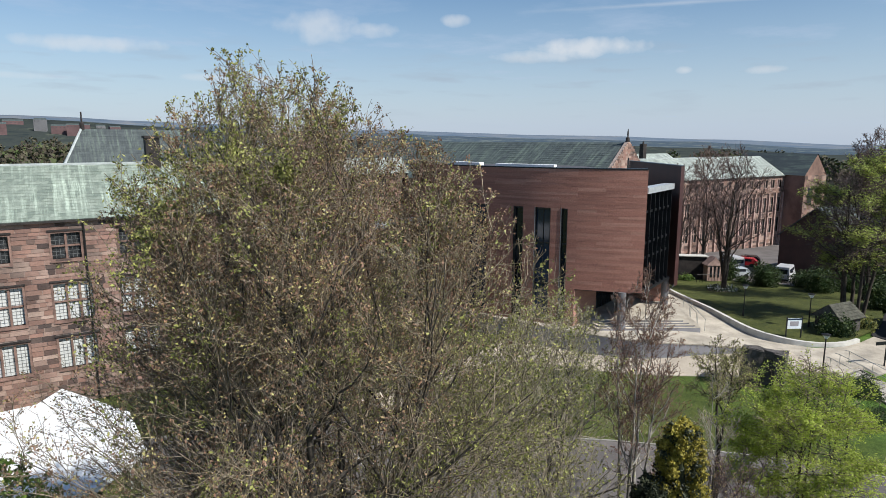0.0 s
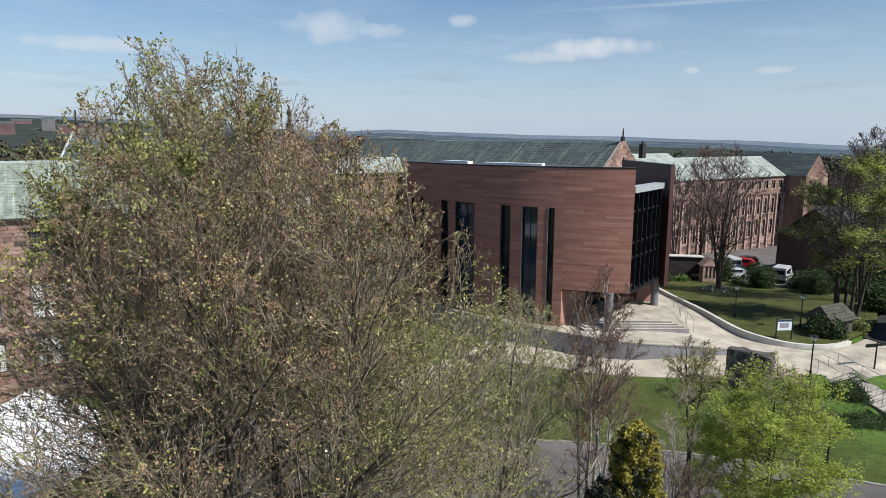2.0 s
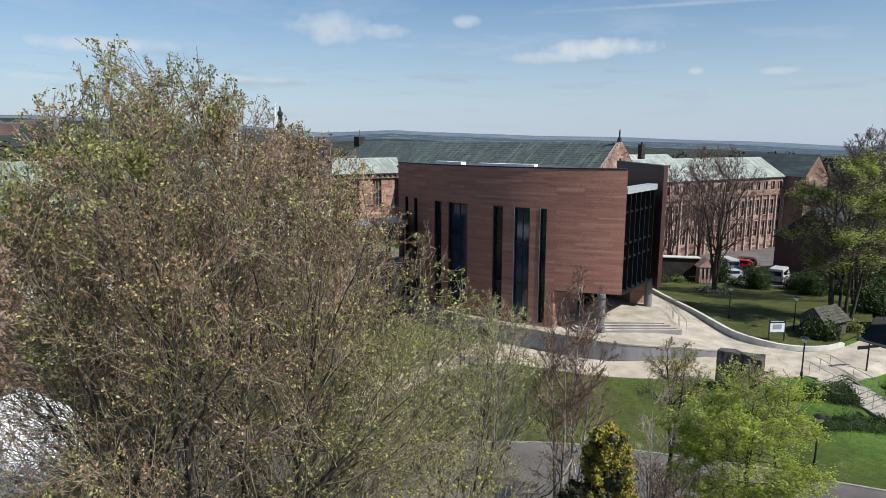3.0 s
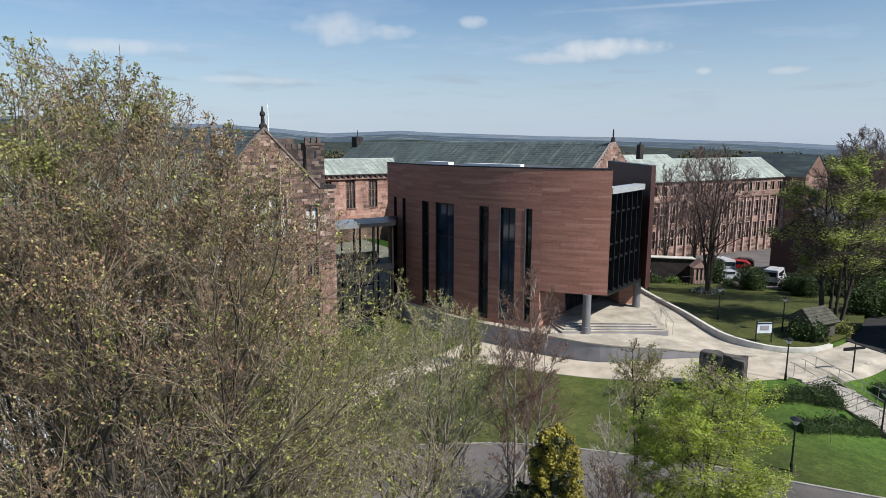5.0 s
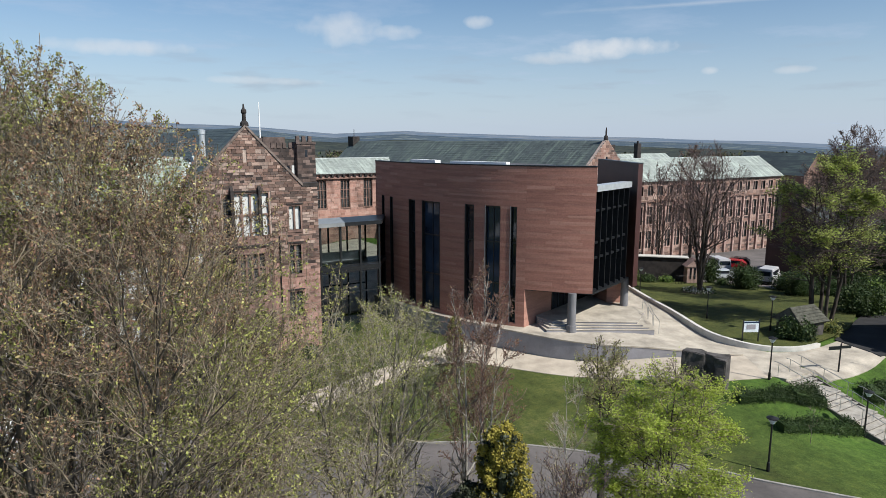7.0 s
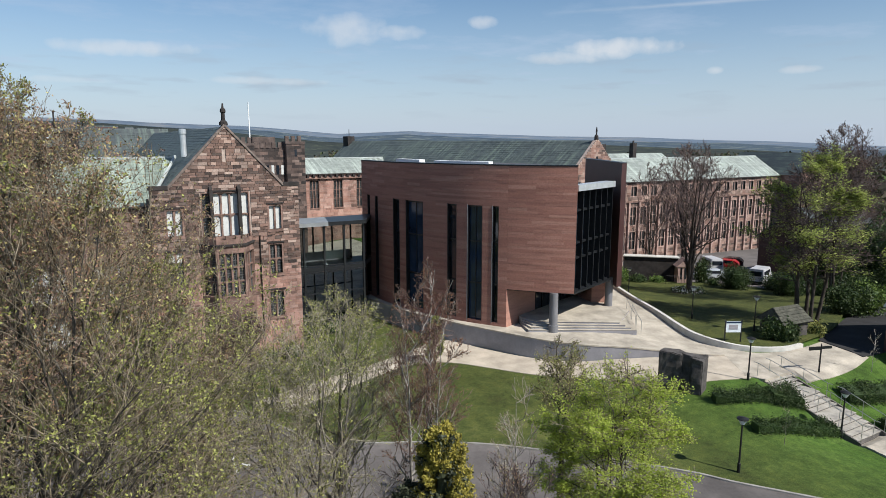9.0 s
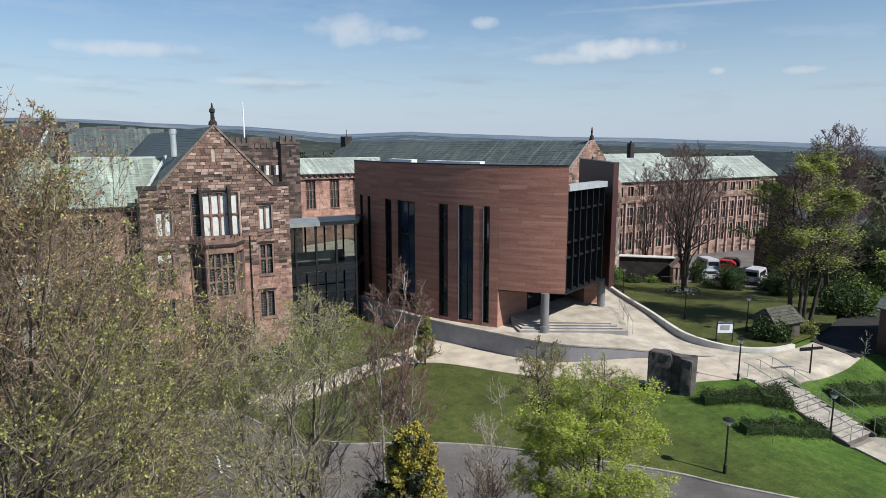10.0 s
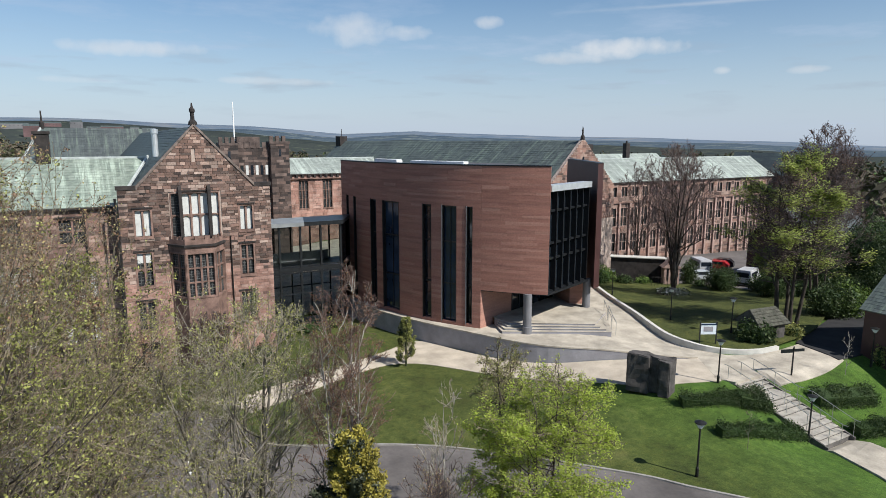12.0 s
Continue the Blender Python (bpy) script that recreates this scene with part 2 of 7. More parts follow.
M_STONE_DP = stones("sooty_sandstone_piece", SOOTY, True)
M_STONE_D = stones("sooty_sandstone", SOOTY, False)
M_STONE_P = stones("red_sandstone_piece", RED, True)
M_STONE = stones("red_sandstone", RED, False)
M_CLAD_P = stones("smooth_sandstone_piece", CLAD, True, 0.7, 0.84, (0.5, 0.5, 7))
M_CLAD = stones("smooth_sandstone", CLAD, False, 0.7, 0.84, (0.5, 0.5, 7))
M_MORTAR = plain("mortar", (0.42, 0.335, 0.285), 0.95)
M_PINK = plain("pink_dressed_sandstone", (0.40, 0.275, 0.235), 0.85, vary=0.35, scale=1.5, bumpy=0.3)
M_COPE = plain("weathered_coping", (0.19, 0.15, 0.13), 0.85, vary=0.45, scale=2.5, bumpy=0.3)
M_MOSS = plain("mossy_stone_slate", (0.085, 0.085, 0.066), 0.95, vary=0.5, scale=3.0, bumpy=0.5)
M_SLATE_P = slate("pale_slate", (0.20, 0.225, 0.205), (0.30, 0.33, 0.30), (0.50, 0.56, 0.50))
M_DRESSED = plain("dressed_sandstone", (0.225, 0.14, 0.112), 0.85, vary=0.45, scale=1.4, bumpy=0.3)
M_TOWER = plain("sooty_tower_stone", (0.115, 0.085, 0.074), 0.9, vary=0.5, scale=1.3, bumpy=0.4)
M_SOOT = plain("sooty_stone", (0.034, 0.028, 0.026), 0.9, vary=0.5, scale=1.5, bumpy=0.4)
M_SLATE_G = slate("green_slate", (0.15, 0.185, 0.155), (0.245, 0.285, 0.24), (0.46, 0.54, 0.45))
M_SLATE_D = slate("dark_slate", (0.042, 0.052, 0.056), (0.07, 0.085, 0.088), (0.13, 0.165, 0.14))
M_SLATE_Y = slate("mossy_dark_slate", (0.065, 0.08, 0.082), (0.105, 0.125, 0.12), (0.19, 0.24, 0.19), "y")
M_CAME = plain("lead_cames", (0.14, 0.145, 0.145), 0.6, vary=0.2)
M_LEAD = plain("lead", (0.42, 0.46, 0.45), 0.55, vary=0.2)
M_DARKM = plain("dark_metal", (0.018, 0.020, 0.023), 0.4, 0.3, 0.3, 4)
M_IRON = plain("black_iron", (0.02, 0.02, 0.02), 0.5, 0.4, 0.3, 5)
M_STEEL = plain("brushed_steel", (0.45, 0.46, 0.47), 0.35, 0.9, 0.12, 5)
M_ALU = plain("pale_aluminium", (0.60, 0.64, 0.66), 0.4, 0.5, 0.1, 2)
M_MAROON = plain("maroon_cladding", (0.06, 0.026, 0.024), 0.5, vary=0.2, scale=0.8)
M_MEMBRANE = plain("roof_membrane", (0.075, 0.075, 0.08), 0.8, vary=0.2, scale=0.8)
M_GLASS = glassy("dark_glass", (0.012, 0.016, 0.022))
M_BLUEGLASS = glassy("blue_glass", (0.014, 0.026, 0.05))
M_BLIND = plain("white_blind", (0.55, 0.56, 0.54), 0.8, vary=0.12, scale=3)
M_LEADED = plain("leaded_glass", (0.03, 0.032, 0.034), 0.3, vary=0.5, scale=5, spec=0.35)
M_WHITE = plain("white_paint", (0.78, 0.79, 0.78), 0.5, vary=0.06)
M_PAVE = plain("pale_paving", (0.43, 0.385, 0.315), 0.9, vary=0.3, scale=0.6, bumpy=0.15)
M_PATH = plain("gravel_path", (0.46, 0.40, 0.32), 0.95, vary=0.2, scale=0.8, bumpy=0.3)
M_ROADKERB = plain("worn_kerb_stone", (0.30, 0.285, 0.26), 0.9, vary=0.3, scale=1.2)
M_KERB = plain("kerb_stone", (0.52, 0.51, 0.47), 0.85, vary=0.15, scale=1.5)
M_COLUMN = plain("grey_column", (0.17, 0.17, 0.18), 0.6, vary=0.15, scale=0.9)
M_RAMP = plain("grey_render", (0.28, 0.275, 0.295), 0.75, vary=0.2, scale=0.7, bumpy=0.1)
M_TARMAC = plain("shade_dark_tarmac", (0.042, 0.042, 0.044), 0.98, vary=0.25, scale=0.4, spec=0.1, bumpy=0.3)
M_ASPHALT = plain("asphalt", (0.125, 0.112, 0.106), 0.92, vary=0.32, scale=0.35, bumpy=0.3)
M_SOIL = plain("leaf_litter", (0.085, 0.07, 0.045), 0.95, vary=0.5, scale=0.8, bumpy=0.5)
M_GRASS = grass_mat("grass", [(0.28, (0.046, 0.053, 0.018)), (0.43, (0.063, 0.078, 0.022)), (0.58, (0.084, 0.101, 0.03)), (0.68, (0.12, 0.125, 0.047)), (0.78, (0.17, 0.148, 0.07))], (35, 46))
# olive, straw-patched turf, also darkened to carry tree shade in its colour
M_OLIVE_SHADE_LAWN = grass_mat("olive_shade_lawn", [(0.28, (0.04, 0.045, 0.016)), (0.43, (0.058, 0.07, 0.022)), (0.58, (0.085, 0.095, 0.03)), (0.68, (0.13, 0.125, 0.05)), (0.78, (0.17, 0.15, 0.07))])
M_CONC = plain("weathered_stone", (0.085, 0.077, 0.072), 0.95, vary=0.5, scale=1.8, bumpy=0.6)
M_SIGN = plain("sign_panel", (0.62, 0.68, 0.72), 0.4, vary=0.1, scale=6)
M_HEDGE = foliage("hedge_leaf", [(0.0, (0.016, 0.034, 0.011)), (0.6, (0.034, 0.062, 0.017)), (1.0, (0.075, 0.105, 0.03))], 0.55, 0.15)
M_LAUREL = foliage("laurel_leaf", [(0.0, (0.05, 0.09, 0.018)), (0.6, (0.10, 0.165, 0.032)), (1.0, (0.17, 0.24, 0.055))], 0.5, 0.2)
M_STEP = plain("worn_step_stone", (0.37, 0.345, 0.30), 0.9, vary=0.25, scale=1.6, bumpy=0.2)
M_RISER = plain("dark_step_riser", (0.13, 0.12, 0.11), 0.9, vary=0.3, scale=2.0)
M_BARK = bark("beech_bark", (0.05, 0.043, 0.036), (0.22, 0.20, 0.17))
# darker copy of the beech bark: the crown's shade is put into its colour
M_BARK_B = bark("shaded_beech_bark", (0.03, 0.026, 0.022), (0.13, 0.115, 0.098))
M_BARK_D = bark("dark_bark", (0.022, 0.018, 0.015), (0.085, 0.072, 0.06))
M_TWIG_D = bark("dark_twig_bark", (0.05, 0.038, 0.038), (0.15, 0.115, 0.11))
M_TWIG = bark("twig_bark", (0.05, 0.04, 0.029), (0.33, 0.275, 0.20))
M_TWIG_P = bark("pale_twig_bark", (0.13, 0.113, 0.085), (0.41, 0.37, 0.29))
M_TWIG_R = bark("reddish_twig_bark", (0.08, 0.055, 0.048), (0.23, 0.16, 0.135))
M_YEW = foliage("dark_conifer", [(0.0, (0.018, 0.024, 0.014)), (0.6, (0.05, 0.06, 0.035)), (1.0, (0.10, 0.11, 0.07))], through_light=0.15)
M_BIRCH = bark("birch_bark", (0.10, 0.088, 0.075), (0.46, 0.44, 0.40))
M_BUD = foliage("beech_buds", [(0.0, (0.09, 0.058, 0.035)), (0.3, (0.22, 0.128, 0.088)), (0.58, (0.33, 0.195, 0.132)), (0.8, (0.33, 0.275, 0.115)), (1.0, (0.48, 0.45, 0.19))], through_light=0.2)
M_BUDG = foliage("young_beech_leaves", [(0.0, (0.09, 0.095, 0.03)), (0.35, (0.21, 0.22, 0.065)), (0.7, (0.32, 0.33, 0.10)), (1.0, (0.42, 0.43, 0.14))], through_light=0.25)
M_REDBUD = foliage("red_buds", [(0.0, (0.13, 0.06, 0.045)), (0.7, (0.22, 0.11, 0.07)), (1.0, (0.24, 0.17, 0.07))])
M_BEECHLEAF = foliage("beech_leaves", [(0.0, (0.25, 0.31, 0.075)), (0.5, (0.34, 0.40, 0.10)), (1.0, (0.44, 0.49, 0.15))], through_light=0.42)
M_LIME = foliage("spring_leaves", [(0.0, (0.29, 0.375, 0.058)), (0.5, (0.38, 0.465, 0.08)), (1.0, (0.47, 0.53, 0.12))], through_light=0.5)
M_GOLD = foliage("golden_conifer", [(0.0, (0.28, 0.245, 0.05)), (0.45, (0.36, 0.31, 0.06)), (1.0, (0.44, 0.38, 0.085))], through_light=0.3)
M_WOODS = foliage("far_woods", [(0.0, (0.055, 0.045, 0.035)), (0.6, (0.085, 0.075, 0.05)), (1.0, (0.07, 0.10, 0.035))], 0.8, 0)


# ---- mesh helpers ----
class Geo:
    """Gathers vertices and faces for one mesh."""

    def __init__(self):
        self.v, self.f = [], []

    def face(self, *pts):
        k = len(self.v)
        self.v += [tuple(p) for p in pts]
        self.f.append(tuple(range(k, k + len(pts))))
        return self

    def hexa(self, b, t):
        """A six-faced block from four bottom and four top corners, both anticlockwise."""
        k = len(self.v)
        self.v += [tuple(p) for p in (*b, *t)]
        self.f += [(k + 3, k + 2, k + 1, k), (k + 4, k + 5, k + 6, k + 7)]
        self.f += [(k + i, k + (i + 1) % 4, k + 4 + (i + 1) % 4, k + 4 + i) for i in range(4)]
        return self

    def box(self, x0, x1, y0, y1, z0, z1):
        q = [(x0, y0), (x1, y0), (x1, y1), (x0, y1)]
        return self.hexa([(*p, z0) for p in q], [(*p, z1) for p in q])

    def prism(self, poly, z0, z1):
        """Upright block over a plan polygon (anticlockwise); z0 and z1 are heights or functions of x, y."""
        f0 = z0 if callable(z0) else lambda x, y: z0
        f1 = z1 if callable(z1) else lambda x, y: z1
        k, n = len(self.v), len(poly)
        self.v += [(x, y, f0(x, y)) for x, y in poly] + [(x, y, f1(x, y)) for x, y in poly]
        self.f += [tuple(range(k + n - 1, k - 1, -1)), tuple(range(k + n, k + 2 * n))]
        self.f += [(k + i, k + (i + 1) % n, k + n + (i + 1) % n, k + n + i) for i in range(n)]
        return self

    def tube(self, pts, radii, sides=6, cap=True):
        pts = [Vector(p) for p in pts]
        if isinstance(radii, (int, float)):
            radii = [radii] * len(pts)
        k, n = len(self.v), len(pts)
        side = None
        for i, p in enumerate(pts):
            d = (pts[min(i + 1, n - 1)] - pts[max(i - 1, 0)]).normalized()
            if side is None:
                side = d.orthogonal().normalized()
            side = (side - d * side.dot(d)).normalized()
            up = d.cross(side)
            for j in range(sides):
                a = 2 * math.pi * j / sides
                self.v.append(tuple(p + (side * math.cos(a) + up * math.sin(a)) * radii[i]))
        for i in range(n - 1):
            for j in range(sides):
                a, b = k + i * sides + j, k + i * sides + (j + 1) % sides
                self.f.append((a, b, b + sides, a + sides))
        if cap:
            self.f += [tuple(range(k + sides - 1, k - 1, -1)), tuple(range(k + (n - 1) * sides, k + n * sides))]
        return self

    def lathe(self, x, y, profile, sides=16):
        k = len(self.v)
        for r, z in profile:
            for j in range(sides):
                a = 2 * math.pi * j / sides
                self.v.append((x + r * math.cos(a), y + r * math.sin(a), z))
        for i in range(len(profile) - 1):
            for j in range(sides):
                a, b = k + i * sides + j, k + i * sides + (j + 1) % sides
                self.f.append((a, b, b + sides, a + sides))
        self.f += [tuple(range(k + sides - 1, k - 1, -1)), tuple(range(k + (len(profile) - 1) * sides, k + len(profile) * sides))]
        return self

    def mesh(self, name, mat, smooth=False):
        me = bpy.data.meshes.new(name)
        me.from_pydata(self.v, [], self.f)
        me.materials.append(mat)
        if smooth:
            me.polygons.foreach_set("use_smooth", [True] * len(me.polygons))
        me.update()
        return me


def part(name, geo, mat, parent=None, label="", smooth=False, bevel=0.0):
    me = geo.mesh(name, mat, smooth)
    if bevel:
        bm = bmesh.new()
        bm.from_mesh(me)
        bmesh.ops.remove_doubles(bm, verts=bm.verts, dist=1e-5)
        bmesh.ops.bevel(bm, geom=bm.edges, offset=bevel, segments=2, affect="EDGES", clamp_overlap=True)
        bm.to_mesh(me)
        bm.free()
    ob = new(name, me)
    if parent:
        ob.parent = parent
    if label:
        ob["label"] = label
    return ob


def thing(name, label, category, group="", at=(0, 0, 0), turn=0.0):
    """An empty at a thing's base, under which its parts are built."""
    ob = new(name)
    ob.matrix_world = pose(*at, 0, 0, turn)
    return tagged(ob, label, category, group)


def smooth01(v):
    v = min(1.0, max(0.0, v))
    return v * v * (3 - 2 * v)


def ground_z(x, y):
    """The lie of the land: level to the west, rising to the plaza, falling beside the stairs."""
    z = -1.0 + 1.0 * smooth01((x - 37) / 9) * smooth01((y - 15.5) / 6.3)
    z -= 1.0 * smooth01((x - 41) / 8) * smooth01((21.0 - y) / 6)
    z -= 0.6 * smooth01((2.0 - abs(x - 49.9)) / 0.7) * smooth01((4.0 - abs(y - 18.4)) / 1.0)
    # the hill falls away north-eastward behind the plaza
    u = min(70.0, (x - 54) * 0.49 + (y - 30) * 0.87)
    z -= (0.085 * max(0.0, min(u, 24.0) - 2) + 0.055 * max(0.0, u - 24)) * smooth01((x - 50) / 6)
    far = math.hypot(x - 40, y - 40)
    return z - 6.0 * smooth01((far - 140) / 400) - 45.0 * smooth01((far - 550) / 1300)


def rects(x0, x1, z0, z1, holes, course, length, seed, limits=None, jitter=0.25):
    """Masonry courses: rectangles (xa, xb, za, zb) that fill a wall round its holes."""
    rng = random.Random(seed)
    out, z = [], z0
    edges = sorted({h[2] for h in holes} | {h[3] for h in holes} | {z1})
    while z < z1 - 0.02:
        h = course * rng.uniform(1 - jitter, 1 + jitter)
        top = min(z + h, z1)
        for e in edges:
            if z + 0.04 < e and abs(e - top) < course * 0.45:
                top = e
                break
        mid = (z + top) / 2
        a, b = limits(mid) if limits else (x0, x1)
        cuts = sorted((hh[0], hh[1]) for hh in holes if hh[2] < mid < hh[3])
        spans, s = [], a
        for ca, cb in cuts:
            if ca > s:
                spans.append((s, min(ca, b)))
            s = max(s, cb)
        if s < b:
            spans.append((s, b))
        for sa, sb in spans:
            x = sa
            while x < sb - 0.03:
                w = length * rng.uniform(0.55, 1.5)
                e = x + w if sb - (x + w) > 0.35 * length else sb
                out.append((x, e, z, top))
                x = e
        z = top
    return out


def wall_cells(x0, x1, z0, z1, holes):
    xs = sorted({x0, x1} | {v for h in holes for v in h[:2] if x0 < v < x1})
    zs = sorted({z0, z1} | {v for h in holes for v in h[2:4] if z0 < v < z1})
    for xa, xb in zip(xs, xs[1:]):
        for za, zb in zip(zs, zs[1:]):
            mx, mz = (xa + xb) / 2, (za + zb) / 2
            if not any(h[0] < mx < h[1] and h[2] < mz < h[3] for h in holes):
                yield xa, xb, za, zb




def unit_block(mat):
    """One small bevelled block, shared by all the pieces of a kind."""
    g = Geo().box(-0.5, 0.5, -0.5, 0.5, -0.5, 0.5)
    return g.mesh("block_" + mat.name, mat)


def facade(parent, place, x0, x1, z0, z1, holes, course, length, seed, mats, limits=None, proud=0.03, gap=0.02, singles=0, single_span=None, skip=None, bend=0.0):
    """Masonry facing on a wall: place(s, z, out) gives the spot on the wall's face. Some of the pieces are objects of their own. bend: the longest straight piece of a curved wall."""
    g, made = Geo(), 0
    rng = random.Random(seed + 7)
    block = unit_block(mats[0]) if singles else None
    for xa, xb, za, zb in rects(x0, x1, z0, z1, holes, course, length, seed, limits):
        if skip and skip((xa + xb) / 2, (za + zb) / 2):
            continue
        o = proud * rng.uniform(0.5, 1.3)
        a, b, c, d = xa + gap / 2, xb - gap / 2, za + gap / 2, zb - gap / 2
        if b - a < 0.03 or d - c < 0.03:
            continue
        if bend:
            own = made < singles and (not single_span or single_span[0] < xa and xb < single_span[1] and single_span[2] < za < single_span[3])
            h = Geo() if own else g
            m = max(1, math.ceil((b - a) / bend))
            first = len(h.v)
            for q in range(m + 1):
                u = a + (b - a) * q / m
                h.v += [place(u, c, -0.02), place(u, c, o), place(u, d, o), place(u, d, -0.02)]
            for q in range(first, first + 4 * m, 4):
                h.f += [(q + e, q + (e + 1) % 4, q + 4 + (e + 1) % 4, q + 4 + e) for e in range(4)]
            h.f += [(first + 3, first + 2, first + 1, first), tuple(first + 4 * m + e for e in range(4))]
            if own:
                part("stone", h, mats[0], parent)
                made += 1
            continue
        if made < singles and (not single_span or single_span[0] < xa and xb < single_span[1] and single_span[2] < za < single_span[3]):
            p0, p1 = Vector(place(a, c, 0)), Vector(place(b, c, 0))
            q = Vector(place(a, c, 1)) - p0
            ex = p1 - p0
            w = ex.length
            ex.normalize()
            n = Vector((ex.y, -ex.x, 0))
            if n.dot(q) < 0:
                n = -n
            mid = (p0 + p1) / 2 + Vector((0, 0, (d - c) / 2)) + n * (o / 2 - 0.02)
            ob = new("stone", block)
            ob.parent = parent
            ob.matrix_local = Matrix.Translation(mid) @ Matrix((ex, n, Vector((0, 0, 1)))).transposed().to_4x4() @ Matrix.Diagonal((w, o + 0.04, d - c, 1))
            made += 1
        else:
            g.hexa([place(a, c, -0.02), place(a, c, o), place(b, c, o), place(b, c, -0.02)], [place(a, d, -0.02), place(a, d, o), place(b, d, o), place(b, d, -0.02)])
    if g.v:
        ob = part("stonework", g, mats[1], parent)
        ob["kind"] = "stuff"


def slates(parent, name, a, b, c, d, mat, course=0.32, width=0.42, seed=1, thick=0.02):
    """Roof slope a-b along the eave, d-c along the ridge, covered with overlapping slates."""
    a, b, c, d = (Vector(p) for p in (a, b, c, d))
    rng = random.Random(seed)
    nrm = (b - a).cross(d - a).normalized()
    if nrm.z < 0:
        nrm = -nrm
    deck = Geo().hexa([a - nrm * 0.1, b - nrm * 0.1, c - nrm * 0.1, d - nrm * 0.1], [a, b, c, d])
    base = part(name, deck, mat, parent)
    rows = max(2, int((d - a).length / course))
    g = Geo()
    for r in range(rows):
        t0, t1 = r / rows, min(1, (r + 1.25) / rows)
        p0, p1, q0, q1 = a.lerp(d, t0), b.lerp(c, t0), a.lerp(d, t1), b.lerp(c, t1)
        n = max(1, int((p1 - p0).length / width))
        cuts = [0] + [min(1, max(0, (k + rng.uniform(-0.12, 0.12) + 0.5 * (r % 2)) / n)) for k in range(1, n)] + [1]
        cuts = sorted(cuts)
        for u0, u1 in zip(cuts, cuts[1:]):
            if u1 - u0 < 0.001:
                continue
            e = (u1 - u0) * 0.03
            lift = nrm * (thick * rng.uniform(0.8, 1.6))
            f0, f1, h0, h1 = p0.lerp(p1, u0 + e), p0.lerp(p1, u1 - e), q0.lerp(q1, u0 + e), q0.lerp(q1, u1 - e)
            g.face(f0 + lift, f1 + lift, h1 + nrm * 0.006, h0 + nrm * 0.006)
            g.face(f0, f1, f1 + lift, f0 + lift)
            g.f[-1], g.f[-2] = g.f[-1], g.f[-2]
    ob = part("slate_covering", g, mat, base)
    ob["kind"] = "stuff"
    return base


def mullion_window(parent, place, x, z, w, h, lights=2, rows=2, frame_mat=None, pane_mat=None, lattice=0, depth=0.22, surround=0.14, name="window", hood=True, arched=False):
    """A stone-mullioned window: surround, mullions and transoms, panes set back, leading."""
    fm, pm = frame_mat or M_DRESSED, pane_mat or M_LEADED

    def bar(g, xa, xb, za, zb, o0, o1):
        return g.hexa([place(xa, za, o0), place(xa, za, o1), place(xb, za, o1), place(xb, za, o0)], [place(xa, zb, o0), place(xa, zb, o1), place(xb, zb, o1), place(xb, zb, o0)])

    s = surround
    g = Geo()
    for o in (-depth, 0.05):
        for a in (s, 0):
            g.v += [place(x - a, z - a, o), place(x + w + a, z - a, o), place(x + w + a, z + h + a, o), place(x - a, z + h + a, o)]
    for k in range(4):
        q = (k + 1) % 4
        g.f += [(8 + k, 8 + q, 12 + q, 12 + k), (k, 4 + k, 4 + q, q), (k, q, 8 + q, 8 + k), (4 + k, 12 + k, 12 + q, 4 + q)]
    ob = part(name, g, fm, parent)
    if hood:
        part("hood_mould", bar(Geo(), x - s - 0.06, x + w + s + 0.06, z + h + s, z + h + s + 0.1, -0.05, 0.14), M_SOOT, ob)
        part("window_sill", bar(Geo(), x - s, x + w + s, z - s - 0.08, z - s, -0.05, 0.12), fm, ob)
    m = 0.07
    for k in range(1, lights):
        cx = x + w * k / lights
        part("mullion", bar(Geo(), cx - m, cx + m, z, z + h, -depth, -0.06), fm, ob)
    for k in range(1, rows):
        cz = z + h * k / rows
        part("transom", bar(Geo(), x, x + w, cz - m * 0.8, cz + m * 0.8, -depth, -0.07), fm, ob)
    if arched:
        # pointed heads cut from the stone above each light
        g3 = Geo()
        for k in range(lights):
            xa, xb = x + w * k / lights + (m if k else 0), x + w * (k + 1) / lights - (m if k < lights - 1 else 0)
            for r in range(rows):
                top = z + h * (r + 1) / rows - (m * 0.8 if r < rows - 1 else 0)
                rise = min(0.34, (xb - xa) * 0.6)
                for q in range(5):
                    cut = (xb - xa) / 2 * (1 - math.sqrt(max(0.0, 1 - ((q + 0.5) / 5) ** 2)))
                    za, zb = top - rise + rise * q / 5, top - rise + rise * (q + 1) / 5
                    bar(g3, xa, xa + cut, za, zb, -depth + 0.03, -0.1)
                    bar(g3, xb - cut, xb, za, zb, -depth + 0.03, -0.1)
        part("arched_head", g3, fm, ob)
    part("pane", bar(Geo(), x, x + w, z, z + h, -depth, -depth + 0.03), pm, ob)
    if lattice:
        g2 = Geo()
        n = max(2, int(w / lattice))
        for k in range(1, n):
            cx = x + w * k / n
            bar(g2, cx - 0.012, cx + 0.012, z, z + h, -depth + 0.03, -depth + 0.05)
        n = max(2, int(h / lattice))
        for k in range(1, n):
            cz = z + h * k / n
            bar(g2, x, x + w, cz - 0.012, cz + 0.012, -depth + 0.03, -depth + 0.05)
        o = part("leading", g2, M_CAME, ob)
        o["kind"] = "stuff"
    return ob


